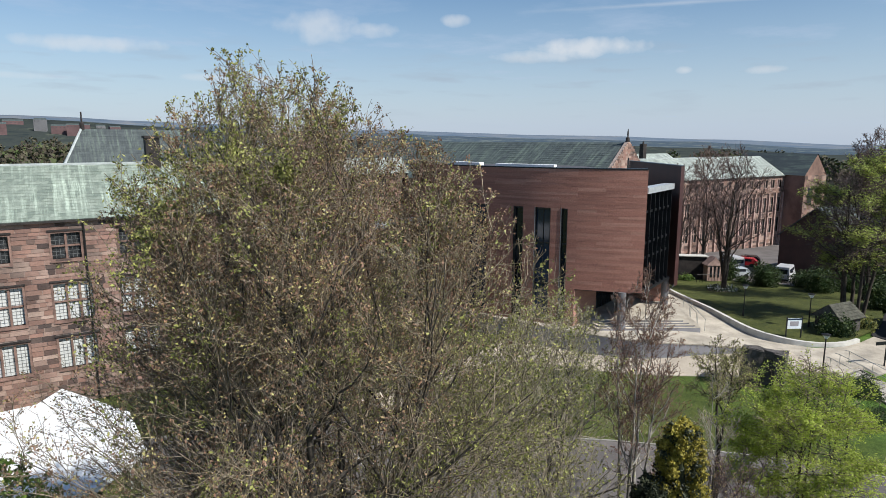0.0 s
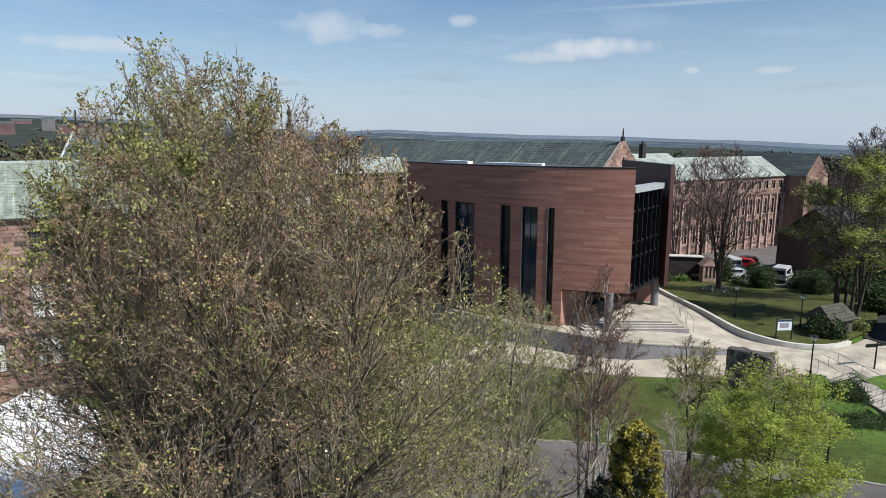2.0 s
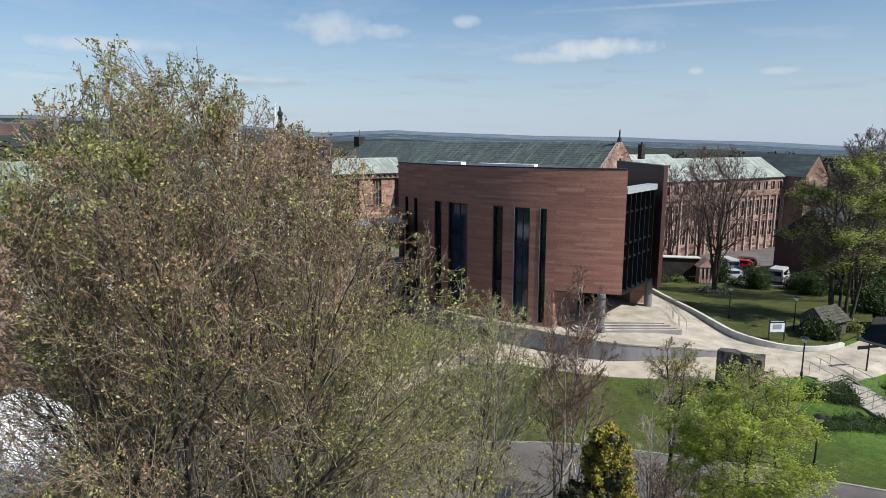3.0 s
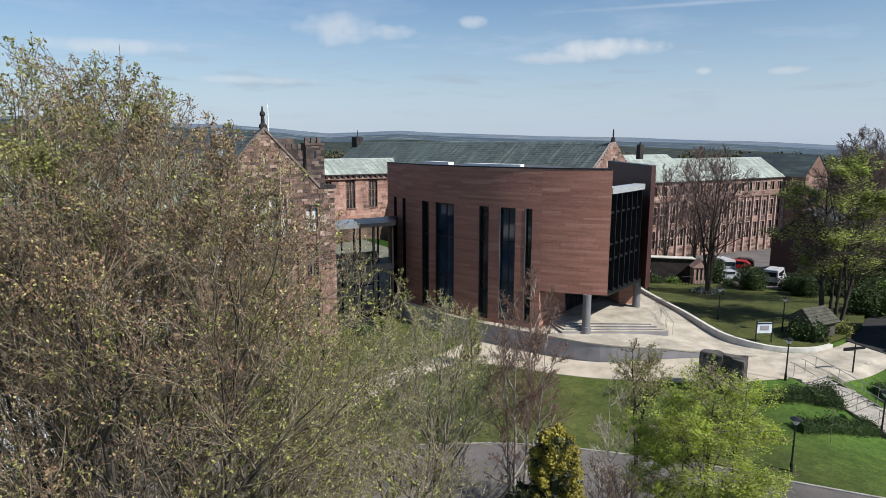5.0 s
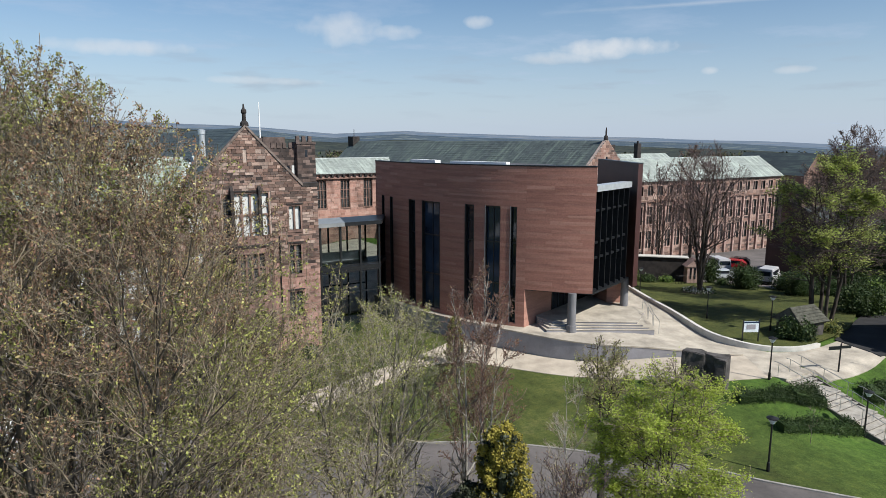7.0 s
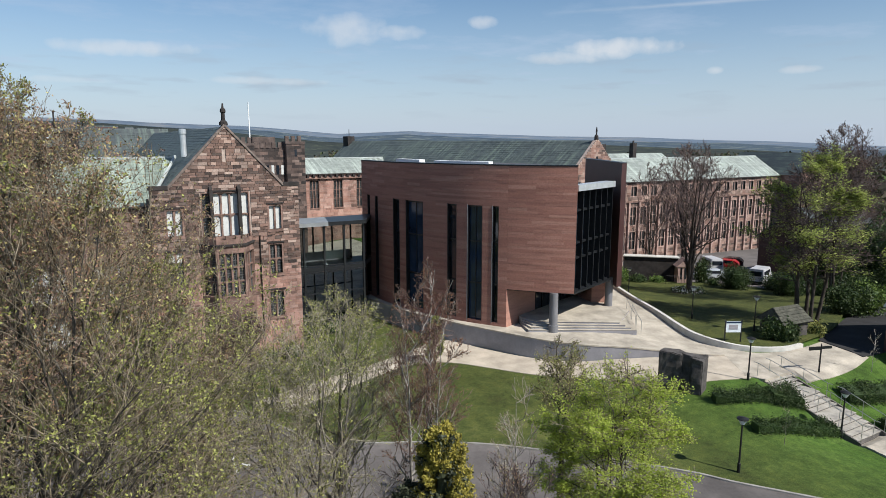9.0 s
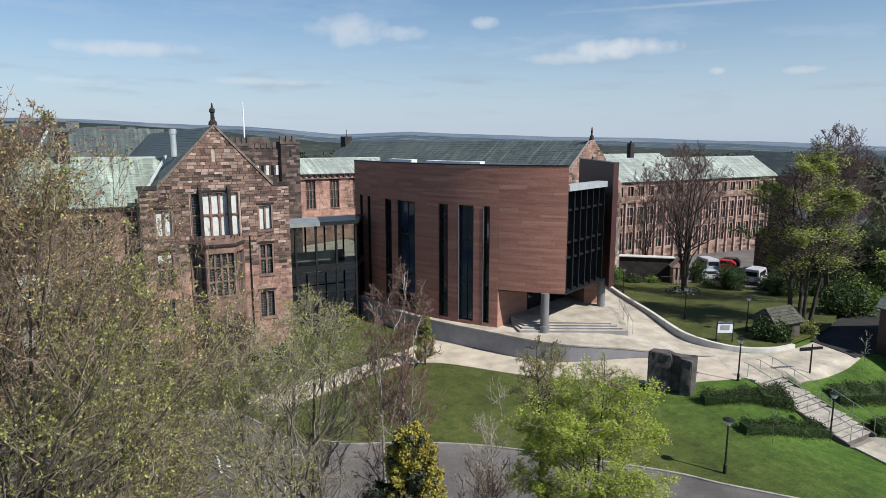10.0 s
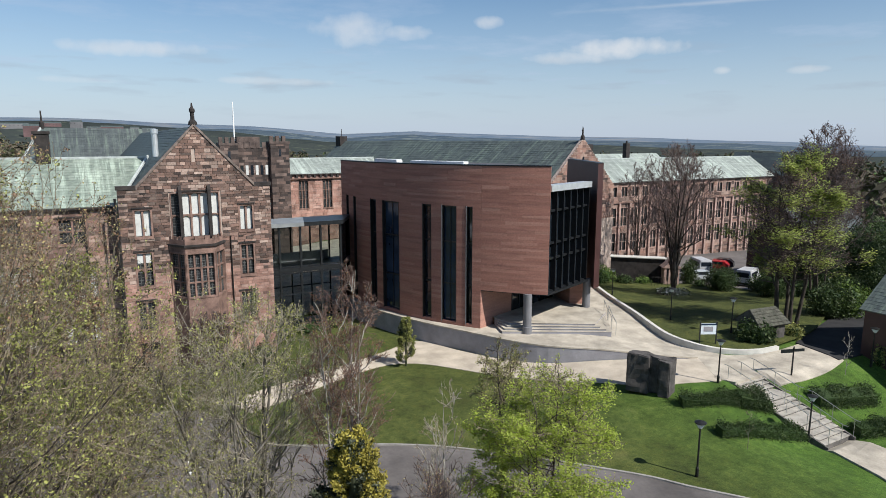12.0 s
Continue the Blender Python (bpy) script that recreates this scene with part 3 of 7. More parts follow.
# ---- plants ----
def fast_mesh(name, verts, faces, mat):
    """A mesh from arrays of vertices and equal-sided faces."""
    verts, faces = np.asarray(verts, np.float32), np.asarray(faces, np.int32)
    me = bpy.data.meshes.new(name)
    me.vertices.add(len(verts))
    me.vertices.foreach_set("co", verts.ravel())
    n, k = faces.shape
    me.loops.add(n * k)
    me.loops.foreach_set("vertex_index", faces.ravel())
    me.polygons.add(n)
    me.polygons.foreach_set("loop_start", np.arange(0, n * k, k, dtype=np.int32))
    me.materials.append(mat)
    me.update(calc_edges=True)
    return me


def leaf_arrays(points, rng, size, spread, per, long=1.7, up=0.0, level=0.0):
    """Small folded leaves scattered round points."""
    pts = np.repeat(np.asarray(points, float).reshape(-1, 3), per, 0)
    n = len(pts)
    pts = pts + rng.normal(0, spread, (n, 3))
    a = rng.normal(0, 1, (n, 3))
    a[:, 2] = a[:, 2] * (1 - level) + up
    a /= np.linalg.norm(a, axis=1, keepdims=True)
    side = rng.normal(0, 1, (n, 3))
    side[:, :2] *= 1 - level
    b = np.cross(a, side)
    b /= np.linalg.norm(b, axis=1, keepdims=True)
    s = size * rng.uniform(0.6, 1.4, (n, 1))
    tip, base = pts + a * s * long * 0.5, pts - a * s * long * 0.5
    left, right = pts + b * s * 0.5, pts - b * s * 0.5
    v = np.stack([base, left, tip, right], 1).reshape(-1, 3)
    f = np.arange(4 * n).reshape(-1, 4)
    return v, f


def tube_arrays(pts, r0, r1, sides):
    """Tapered tubes round many polylines of one length: pts is (lines, points, 3)."""
    n, m, _ = pts.shape
    d = np.gradient(pts, axis=1)
    d /= np.linalg.norm(d, axis=2, keepdims=True) + 1e-9
    ref = np.where(np.abs(d[:, :1, 2:]) > 0.8, np.array((0.31, 0.85, 0.2)), np.array((0.1, 0.2, 0.97)))
    s = np.cross(d, np.broadcast_to(ref, d.shape))
    s /= np.linalg.norm(s, axis=2, keepdims=True) + 1e-9
    u = np.cross(d, s)
    ang = np.arange(sides) * 2 * np.pi / sides
    t = np.linspace(0, 1, m)[None, :]
    rad = np.reshape(r0, (-1, 1)) * (1 - t) + np.reshape(r1, (-1, 1)) * t
    v = pts[:, :, None] + (s[:, :, None] * np.cos(ang)[:, None] + u[:, :, None] * np.sin(ang)[:, None]) * np.broadcast_to(rad, (n, m))[:, :, None, None]
    j = np.arange(sides)
    j2 = (j + 1) % sides
    base = np.arange(n)[:, None, None] * m * sides + np.arange(m - 1)[None, :, None] * sides
    f = np.stack([base + j, base + j2, base + j2 + sides, base + j + sides], -1).reshape(-1, 4)
    return v.reshape(-1, 3), f


OVAL = ((0, 0.2), (0.15, 0.6), (0.35, 0.95), (0.6, 1.0), (0.78, 0.82), (0.88, 0.62), (0.96, 0.4), (1.0, 0.15))
WIDE = ((0, 0.1), (0.25, 0.25), (0.42, 0.8), (0.62, 1.0), (0.82, 0.85), (0.94, 0.5), (1.0, 0.2))
VASE = ((0, 0.05), (0.2, 0.25), (0.45, 0.7), (0.7, 1.0), (0.88, 0.85), (1.0, 0.35))


def unit(v):
    return v / (np.linalg.norm(v, axis=-1, keepdims=True) + 1e-9)


def shoots(rng, par, r0, r1, count, span, angle, ratio, lift, m, inside, flat=0.0, up=0.0, shrink=0.6, wander=0.04, fat=0.6, least=0.004, far=0.0, ease=0.0):
    """Side shoots on parent lines (lines, points, 3): they leave at an angle, curve upward and stop at the crown's outline."""
    n, k, _ = par.shape
    idx, turn = np.repeat(np.arange(n), count), np.tile(np.arange(count), n)
    t = span[0] + (span[1] - span[0]) * (turn + rng.random(n * count)) / count
    i = np.minimum((t * (k - 1)).astype(int), k - 2)
    f = (t * (k - 1) - i)[:, None]
    a, b = par[idx, i], par[idx, i + 1]
    p, d = a + (b - a) * f, unit(b - a)
    ref = np.where(np.abs(d[:, 2:]) > 0.9, np.array((1.0, 0.0, 0.0)), np.array((0.0, 0.0, 1.0)))
    u = unit(np.cross(d, ref))
    v = np.cross(d, u)
    phi = (turn * 2.4 + np.repeat(rng.uniform(0, 6.28, n), count) + rng.normal(0, 0.5, n * count))[:, None]
    side = u * np.cos(phi) + v * np.sin(phi)
    side[:, 2] *= 1 - flat
    pick = rng.random(n * count)
    if ease:
        pick = np.clip((1 - t) * ease + rng.normal(0, 0.18, n * count), 0, 1)
    ang = np.radians(angle[0] + (angle[1] - angle[0]) * pick)[:, None]
    way = d * np.cos(ang) + unit(side) * np.sin(ang)
    way[:, 2] = way[:, 2] * (1 - 0.5 * flat) + up
    way = unit(way)
    full = np.linalg.norm(np.diff(par, axis=1), axis=2).sum(1)[idx]
    size = (far if far else full * ratio) * (1.1 - shrink * t) * rng.uniform(0.65, 1.2, n * count)
    # stop at the outline
    steps = np.linspace(0.08, 1, 12)
    spots = p[:, None] + (way[:, None] + np.array((0, 0, lift)) * steps[:, None]) * (steps[:, None] * size[:, None, None])
    within = inside(spots)
    stop = np.where(within.all(1), 12, within.argmin(1))
    size = size * np.where(stop < 12, np.maximum(0.06, steps[np.maximum(stop - 1, 0)]) * (rng.uniform(0.66, 0.92, len(size)) if far else rng.uniform(0.8, 1.06, len(size))), 1.0)
    s = np.linspace(0, 1, m)[None, :, None]
    line = p[:, None] + (way[:, None] * s + np.array((0, 0, lift)) * s * s) * size[:, None, None]
    line[:, 1:] += np.cumsum(rng.normal(0, wander / max(1, m - 1) ** 0.5, (len(p), m - 1, 3)), axis=1) * size[:, None, None]
    ra = np.maximum(least, (r0[idx] * (1 - t) + r1[idx] * t) * fat * rng.uniform(0.7, 1.1, len(t)))
    keep = (size > 0.05) & ((stop > 0) | (far == 0))
    return line[keep], ra[keep], np.maximum(least * 0.6, ra * (0.15 if far else 0.3))[keep]


def tree(name, label, at, height, radius, seed, counts, bark_mat, twig_mat, leaf_mat, leaf, spread, per, profile=OVAL, stems=1, base=0.12, second=None, girth=1.0, twig=0.005, category="tree", skew=(0, 0), fan=0.5, angles=((28, 55), (28, 55), (25, 55), (25, 60)), lifts=(0.22, 0.16, 0.1, 0.05), ratios=(0.5, 0.42, 0.4), flat=0.0, level=0.0, foot_spread=0.05, lumps=1.0, wander=0.05, tops=(0.78, 0.97), dim=0.6, patchy=0.0, gap=0.1, fork=(0.55, 0.45), far=1.5, ease=0.0):
    """Stems, limbs, branches, twigs and twiglets, each growing from the one before and stopping at the crown's outline, with leaves or buds along the twiglets."""
    rng = np.random.default_rng(seed)
    zs, rs = zip(*profile)
    ph = rng.uniform(0, 6.28, 6)

    def inside(p):
        z = p[..., 2] / height
        q = np.clip((z - 0.84) / 0.16, 0, 1)
        x, y = p[..., 0] - skew[0] * q, p[..., 1] - skew[1] * q
        a = np.arctan2(y, x)
        lump = 1 + lumps * (0.14 * np.sin(3 * a + ph[0] + z * 9) + 0.10 * np.sin(5 * a + ph[1] - z * 14) + 0.08 * np.sin(9 * a + ph[2] + z * 23))
        return (np.hypot(x, y) < radius * np.interp(z, zs, rs) * lump) & (z < 1) & (z > 0.02)

    turn = 2 * np.pi * (np.arange(stems) + rng.uniform(0.0, 0.6, stems)) / stems
    reach = np.zeros(stems) if stems == 1 else fan * radius * rng.uniform(0.55, 1.1, stems)
    high = rng.uniform(*tops, stems)
    high[0] = tops[1]
    reach = np.minimum(reach, 0.7 * radius * np.interp(high, zs, rs))
    tipped = np.clip((high - 0.7) / 0.27, 0, 1)
    end = np.stack([np.cos(turn) * reach + skew[0] * tipped, np.sin(turn) * reach + skew[1] * tipped, high * height], -1)
    foot = np.stack([np.cos(turn), np.sin(turn), turn * 0], -1) * (foot_spread * radius if stems > 1 else 0)
    ctrl = foot + (end - foot) * (fork[0], fork[0], fork[1])
    s = np.linspace(0, 1, 14)[None, :, None]
    stem = (1 - s) ** 2 * foot[:, None] + 2 * s * (1 - s) * ctrl[:, None] + s * s * end[:, None]
    stem[:, 1:] += np.cumsum(rng.normal(0, 0.012 * height / 3.6, (stems, 13, 3)) * (1, 1, 0.2), axis=1) * wander * 10
    thick = height * 0.0135 * girth / stems ** 0.4 * rng.uniform(0.75, 1.15, stems)
    ob = new(name)
    ob.location = at
    tagged(ob, label, category)
    for k in range(stems):
        o = new("trunk", fast_mesh("trunk", *tube_arrays(stem[k:k + 1], thick[k], thick[k] * 0.04, 9), bark_mat))
        o.parent = ob
    n1, n2, n3, n4 = counts
    l1, a1, b1 = shoots(rng, stem, thick, thick * 0.12, n1, (base, 0.98), angles[0], 1, lifts[0], 9, inside, 0, 0.05, 0.45, wander, 0.62, twig * 2.5, radius * far, ease)
    l2, a2, b2 = shoots(rng, l1, a1, b1, n2, (0.2, 0.98), angles[1], ratios[0], lifts[1], 6, inside, flat, 0.05, dim, wander * 1.2, 0.65, twig * 1.8)
    l3, a3, b3 = shoots(rng, l2, a2, b2, n3, (0.12, 1.0), angles[2], ratios[1], lifts[2], 4, inside, flat, 0.04, 0.55, wander * 1.6, 0.7, twig * 1.25)
    l4, a4, b4 = shoots(rng, l3, a3, b3, n4, (0.15, 1.0), angles[3], ratios[2], lifts[3], 2, inside, flat, 0.04, 0.4, wander * 2, 0.8, twig)
    o = new("limbwork", fast_mesh("limbwork", *tube_arrays(l1, a1, b1, 6), bark_mat))
    o.parent, o["kind"] = ob, "stuff"
    vs, fs, k = [], [], 0
    for ln, a, b, sides in ((l2, a2, b2, 4), (l3, a3, b3, 3), (l4, a4, b4, 3)):
        v, f = tube_arrays(ln, a, b, sides)
        vs.append(v)
        fs.append(f + k)
        k += len(v)
    o = new("twigwork", fast_mesh("twigwork", np.concatenate(vs), np.concatenate(fs), twig_mat))
    o.parent, o["kind"] = ob, "stuff"
    if per:
        n = int(len(l4) * per)
        pick, f = rng.integers(0, len(l4), n), rng.uniform(0.1, 1.05, (n, 1))
        pts = l4[pick, 0] * (1 - f) + l4[pick, 1] * f
        if patchy:
            # leaf comes in clusters with bare twigs between
            wave = np.sin(pts[:, 0] * patchy + ph[3]) + np.sin(pts[:, 1] * patchy * 1.2 + ph[4]) + np.sin(pts[:, 2] * patchy * 2.1 + ph[5])
            pts = pts[wave + rng.normal(0, 0.5, len(pts)) > gap]
        sets = [(pts, leaf_mat, "crown", 1.0)]
        if second:
            pickb = second[1](pts)
            sets = [(pts[~pickb], leaf_mat, "crown", 1.0), (pts[pickb], second[0], "young_leaf_crown", 1.2)]
        for some, mt, nm, grown in sets:
            if len(some):
                o = new(nm, fast_mesh(nm, *leaf_arrays(some, rng, leaf * grown, spread, 1, level=level), mt))
                o.parent, o["kind"] = ob, "stuff"
    return ob


def leafy_mass(name, geo_pts, rng, size, mat, parent, spread=0.12, per=1):
    o = new(name, fast_mesh(name, *leaf_arrays(geo_pts, rng, size, spread, per), mat))
    o.parent = parent
    return o


# ---- ground, roads and paths ----
def ground_sheet():
    xs = [-3000, -1600, -900, -500, -260, -140, -80] + [-50 + 4.0 * i for i in range(20)] + [30 + 0.6 * i for i in range(60)] + [66 + 4.0 * i for i in range(16)] + [150, 200, 300, 500, 900, 1600, 3200]
    ys = [-1500, -700, -300, -150, -80] + [-50 + 4.0 * i for i in range(13)] + [2 + 0.6 * i for i in range(50)] + [32 + 4.0 * i for i in range(24)] + [150, 200, 300, 500, 900, 1600, 2600, 4200]
    g = Geo()
    g.v = [(x, y, ground_z(x, y) - 0.02) for y in ys for x in xs]
    n = len(xs)
    g.f = [(j * n + i, j * n + i + 1, (j + 1) * n + i + 1, (j + 1) * n + i) for j in range(len(ys) - 1) for i in range(n - 1)]
    ob = part("ground", g, M_GRASS, smooth=True)
    tagged(ob, "mown lawn and rough green ground", "ground", kind="structure")


def strip(left, right, zfun, thick, steps=1):
    """A band between two plan lines with the same number of points, laid on the ground."""
    g = Geo()

    def dense(line):
        out = []
        for (xa, ya), (xb, yb) in zip(line, line[1:]):
            out += [(xa + (xb - xa) * k / steps, ya + (yb - ya) * k / steps) for k in range(steps)]
        return out + [line[-1]]

    a, b = dense(left), dense(right)
    cross = 4
    n = len(a)
    for i in range(n):
        for k in range(cross + 1):
            x, y = a[i][0] + (b[i][0] - a[i][0]) * k / cross, a[i][1] + (b[i][1] - a[i][1]) * k / cross
            g.v.append((x, y, zfun(x, y) + thick))
    w = cross + 1
    for i in range(n - 1):
        for k in range(cross):
            g.f.append((i * w + k, (i + 1) * w + k, (i + 1) * w + k + 1, i * w + k + 1))
    m = len(g.v)
    rim = [i * w for i in range(n)] + [(n - 1) * w + k for k in range(1, w)] + [i * w + cross for i in range(n - 2, -1, -1)] + [k for k in range(cross - 1, 0, -1)]
    for q in rim:
        x, y, z = g.v[q]
        g.v.append((x, y, z - thick - 0.1))
    for q in range(len(rim)):
        p, r = q, (q + 1) % len(rim)
        g.f.append((rim[p], m + p, m + r, rim[r]))
    return g


def curve_pts(pts, n):
    """A smooth line through plan points."""
    out = []
    P = [pts[0]] + list(pts) + [pts[-1]]
    for i in range(1, len(P) - 2):
        for k in range(n):
            t = k / n
            c = []
            for d in range(2):
                p0, p1, p2, p3 = (P[i + j][d] for j in (-1, 0, 1, 2))
                c.append(0.5 * (2 * p1 + (p2 - p0) * t + (2 * p0 - 5 * p1 + 4 * p2 - p3) * t * t + (3 * p1 - p0 - 3 * p2 + p3) * t ** 3))
            out.append(tuple(c))
    return out + [tuple(pts[-1])]


def band(line, width, z0, z1):
    """An upright wall or kerb along a plan line; its width lies to the left of the line."""
    g = Geo()
    n = len(line)
    off = []
    for i in range(n):
        a, b = line[max(i - 1, 0)], line[min(i + 1, n - 1)]
        dx, dy = b[0] - a[0], b[1] - a[1]
        s = math.hypot(dx, dy) or 1
        off.append((line[i][0] - dy / s * width, line[i][1] + dx / s * width))
    f0 = z0 if callable(z0) else lambda x, y: z0
    f1 = z1 if callable(z1) else lambda x, y: z1
    for (x, y), (u, v) in zip(line, off):
        g.v += [(x, y, f0(x, y)), (u, v, f0(x, y)), (u, v, f1(x, y)), (x, y, f1(x, y))]
    for i in range(n - 1):
        k = 4 * i
        for j in range(4):
            g.f.append((k + j, k + (j + 1) % 4, k + 4 + (j + 1) % 4, k + 4 + j))
    g.f += [(0, 3, 2, 1), (4 * n - 4, 4 * n - 3, 4 * n - 2, 4 * n - 1)]
    return g


ROAD_EDGE = curve_pts([(3, 39.5), (11.7, 38.5), (15.5, 36.6), (17.2, 33.0), (18.7, 29.8), (24.5, 26.6), (28.5, 23.5), (34.2, 17.4), (36.3, 14.3), (41, 8.5), (48, 3), (60, -4)], 5)
WALL_TOP = curve_pts([(32.1, 56.5), (32.6, 52.5), (33.6, 47.6), (35.2, 43.0), (37.3, 38.4), (38.7, 35.4), (40.6, 32.6), (43.6, 30.1), (46.8, 28.0), (50.3, 26.3)], 4)
LAWN_WALL = curve_pts([(61, 52), (58.6, 47), (56.2, 42), (54.3, 37.5), (52.6, 33.0), (51.8, 30.0), (52.2, 27.6), (53.6, 25.9), (55.6, 24.9), (57.6, 24.7)], 5)


def upper_z(x, y):
    """Terrace before the drum: level at its foot, ramping down to the plaza in the south-east."""
    return 0.7 - 0.68 * smooth01((x - 42.5) / 8.5) * smooth01((38 - y) / 9)


def grounds():
    ground_sheet()
    near = [(3, 8), (6, 8), (9, 7), (12, 6), (15, 5), (18, 4), (20, 3), (22, 2), (25, 0), (28, -3), (34, -8), (46, -14)]
    near = curve_pts(near, 5)
    ob = part("road", strip(ROAD_EDGE, near, ground_z, 0.012), M_ASPHALT)
    tagged(ob, "grey asphalt drive with worn surface", "road", kind="structure")
    ob = part("kerb", band([(x, y) for x, y in ROAD_EDGE], 0.14, lambda x, y: ground_z(x, y) - 0.1, lambda x, y: ground_z(x, y) + 0.10), M_ROADKERB)
    tagged(ob, "pale stone kerb beside the drive", "kerb", kind="structure")
    # pale path from the drive to the drum, then along its wall to the plaza
    top = curve_pts([(17.0, 38.2), (20.5, 39.2), (25.8, 40.6), (30.6, 42.2), (34.6, 43.6), (36.4, 39.9), (38.5, 35.6), (40.5, 32.6), (43.6, 30.0), (47.0, 27.8), (50.5, 26.2)], 4)
    low = curve_pts([(18.2, 35.4), (21.5, 36.6), (26.6, 38.6), (29.9, 39.2), (32.2, 38.2), (34.0, 36.0), (36.0, 33.2), (39.0, 29.8), (41.2, 27.2), (43.6, 24.2), (47.8, 22.3)], 4)
    ob = part("path", strip(top, low, ground_z, 0.02), M_PATH)
    tagged(ob, "pale gravel-finish footpath across the lawn", "path", kind="structure")
    # bare planting bed along the foot of the old school
    ob = part("planting_bed", strip([(9.0, 43.2), (13.4, 42.6), (17.5, 43.6), (22.6, 45.2)], [(8.6, 48.3), (13.6, 46.8), (17.5, 46.8), (22.9, 46.8)], ground_z, 0.03, 3), M_SOIL)
    tagged(ob, "bare earth bed along the foot of the school wall", "flower bed", kind="structure")
    # plaza in front of the steps
    a = curve_pts([(50.3, 26.2), (52.0, 27.0), (53.0, 25.6), (55.2, 24.6), (57.6, 24.4), (61, 24.6)], 5)
    b = curve_pts([(47.8, 22.6), (48.8, 21.7), (50.6, 20.9), (52.6, 20.0), (56.5, 20.0), (60.0, 20.6)], 5)
    ob = part("pavement", strip(a, b, ground_z, 0.025), M_PAVE)
    tagged(ob, "pale stone paving of the plaza", "pavement", kind="structure")
    ob = part("pavement_joint", Geo().prism([(50.2, 26.0), (51.2, 25.6), (52.5, 26.7), (52.0, 28.4), (51.0, 28.8), (50.3, 27.3)], -0.4, 0.024), M_PAVE)
    tagged(ob, "pale stone paving of the plaza", "pavement", kind="structure")
    ob = part("stair_landing", Geo().prism([(47.8, 22.9), (48.4, 21.6), (51.5, 21.6), (51.8, 23.2), (49.8, 23.6)], -0.4, 0.03), M_PAVE)
    tagged(ob, "pale stone landing at the stair head", "pavement", kind="structure")
    # upper terrace between the drum, its wall and the lawn wall
    inner = [(x + 0.28, y + 0.18) for x, y in WALL_TOP]
    outer = curve_pts([(34.5, 58), (35.5, 53), (36.6, 48), (38.4, 44), (43, 43), (47, 45), (61.2, 53), (57.2, 43.5), (53.5, 34.5), (51.9, 28.0)], 4)
    ob = part("terrace", strip(inner, outer, upper_z, 0.0), M_PAVE)
    tagged(ob, "pale paved terrace before the entrance", "pavement", kind="structure")
    ob = part("retaining_wall", band(WALL_TOP[::-1], -0.28, lambda x, y: ground_z(x, y) - 0.3, lambda x, y: upper_z(x, y) - 0.02), M_RAMP)
    tagged(ob, "curved grey retaining wall of the terrace", "wall", kind="structure")
    cap = band([(x - 0.03, y - 0.02) for x, y in WALL_TOP[::-1]], -0.36, lambda x, y: upper_z(x, y) - 0.016, lambda x, y: upper_z(x, y) + 0.09)
    part("coping", cap, M_PAVE, ob, "pale stone coping")
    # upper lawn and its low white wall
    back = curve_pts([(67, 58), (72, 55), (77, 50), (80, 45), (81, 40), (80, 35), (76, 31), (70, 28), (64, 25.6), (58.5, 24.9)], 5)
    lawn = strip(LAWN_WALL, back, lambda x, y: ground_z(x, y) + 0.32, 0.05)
    ob = part("upper_lawn", lawn, M_OLIVE_SHADE_LAWN)
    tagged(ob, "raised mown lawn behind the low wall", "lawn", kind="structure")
    ob = part("low_wall", band(LAWN_WALL, -0.32, lambda x, y: -2.8, lambda x, y: 0.62 + 0.43 * smooth01((y - 29) / 8) - 0.28 * smooth01((30 - y) / 5)), M_KERB)
    tagged(ob, "low curved pale stone wall round the lawn", "wall", kind="structure")
    # asphalt drive on the east side
    a = [(60.5, 24.8), (66, 26.5), (72, 28.5), (80, 32), (90, 38)]
    b = [(59.6, 20.8), (64, 20.5), (70, 21), (80, 23), (95, 28)]
    # drive surface coloured dark: the shade over it is put into the tarmac
    ob = part("east_drive", strip(a, b, ground_z, 0.08, 4), M_TARMAC)
    tagged(ob, "shaded asphalt drive beside the trees", "road", kind="structure")
    a = [(69.5, 57), (73, 49), (79, 46), (84, 42), (90, 38), (130, 40)]
    b = [(74, 71.8), (82, 71.8), (92, 71.8), (104, 71.8), (116, 71.8), (136, 71.8)]
    ob = part("car_park", strip(b, a, lambda x, y: ground_z(x, y), 0.12, 4), M_ASPHALT)
    tagged(ob, "asphalt car park before the long range", "car park", kind="structure")


grounds()

# ---- the drum-fronted new building ----
DC, DR = (60.5, 55.6), 27.3
A_LEFT, A_BASE, A_END = radians(174.13), radians(216.6), radians(228.6)
DRUM_TOP, DRUM_LOW = 14.68, 4.1


def drum_place(s, z, out):
    """s: metres along the drum from its left end."""
    a = A_LEFT + s / DR
    return (DC[0] + (DR + out) * math.cos(a), DC[1] + (DR + out) * math.sin(a), z)


S_BASE, S_END = (A_BASE - A_LEFT) * DR, (A_END - A_LEFT) * DR


def drum_block(g, xa, xb, za, zb, o0, o1):
    n = max(1, int((xb - xa) / 0.9))
    for k in range(n):
        a, b = xa + (xb - xa) * k / n, xa + (xb - xa) * (k + 1) / n
        g.hexa([drum_place(a, za, o0), drum_place(a, za, o1), drum_place(b, za, o1), drum_place(b, za, o0)], [drum_place(a, zb, o0), drum_place(a, zb, o1), drum_place(b, zb, o1), drum_place(b, zb, o0)])


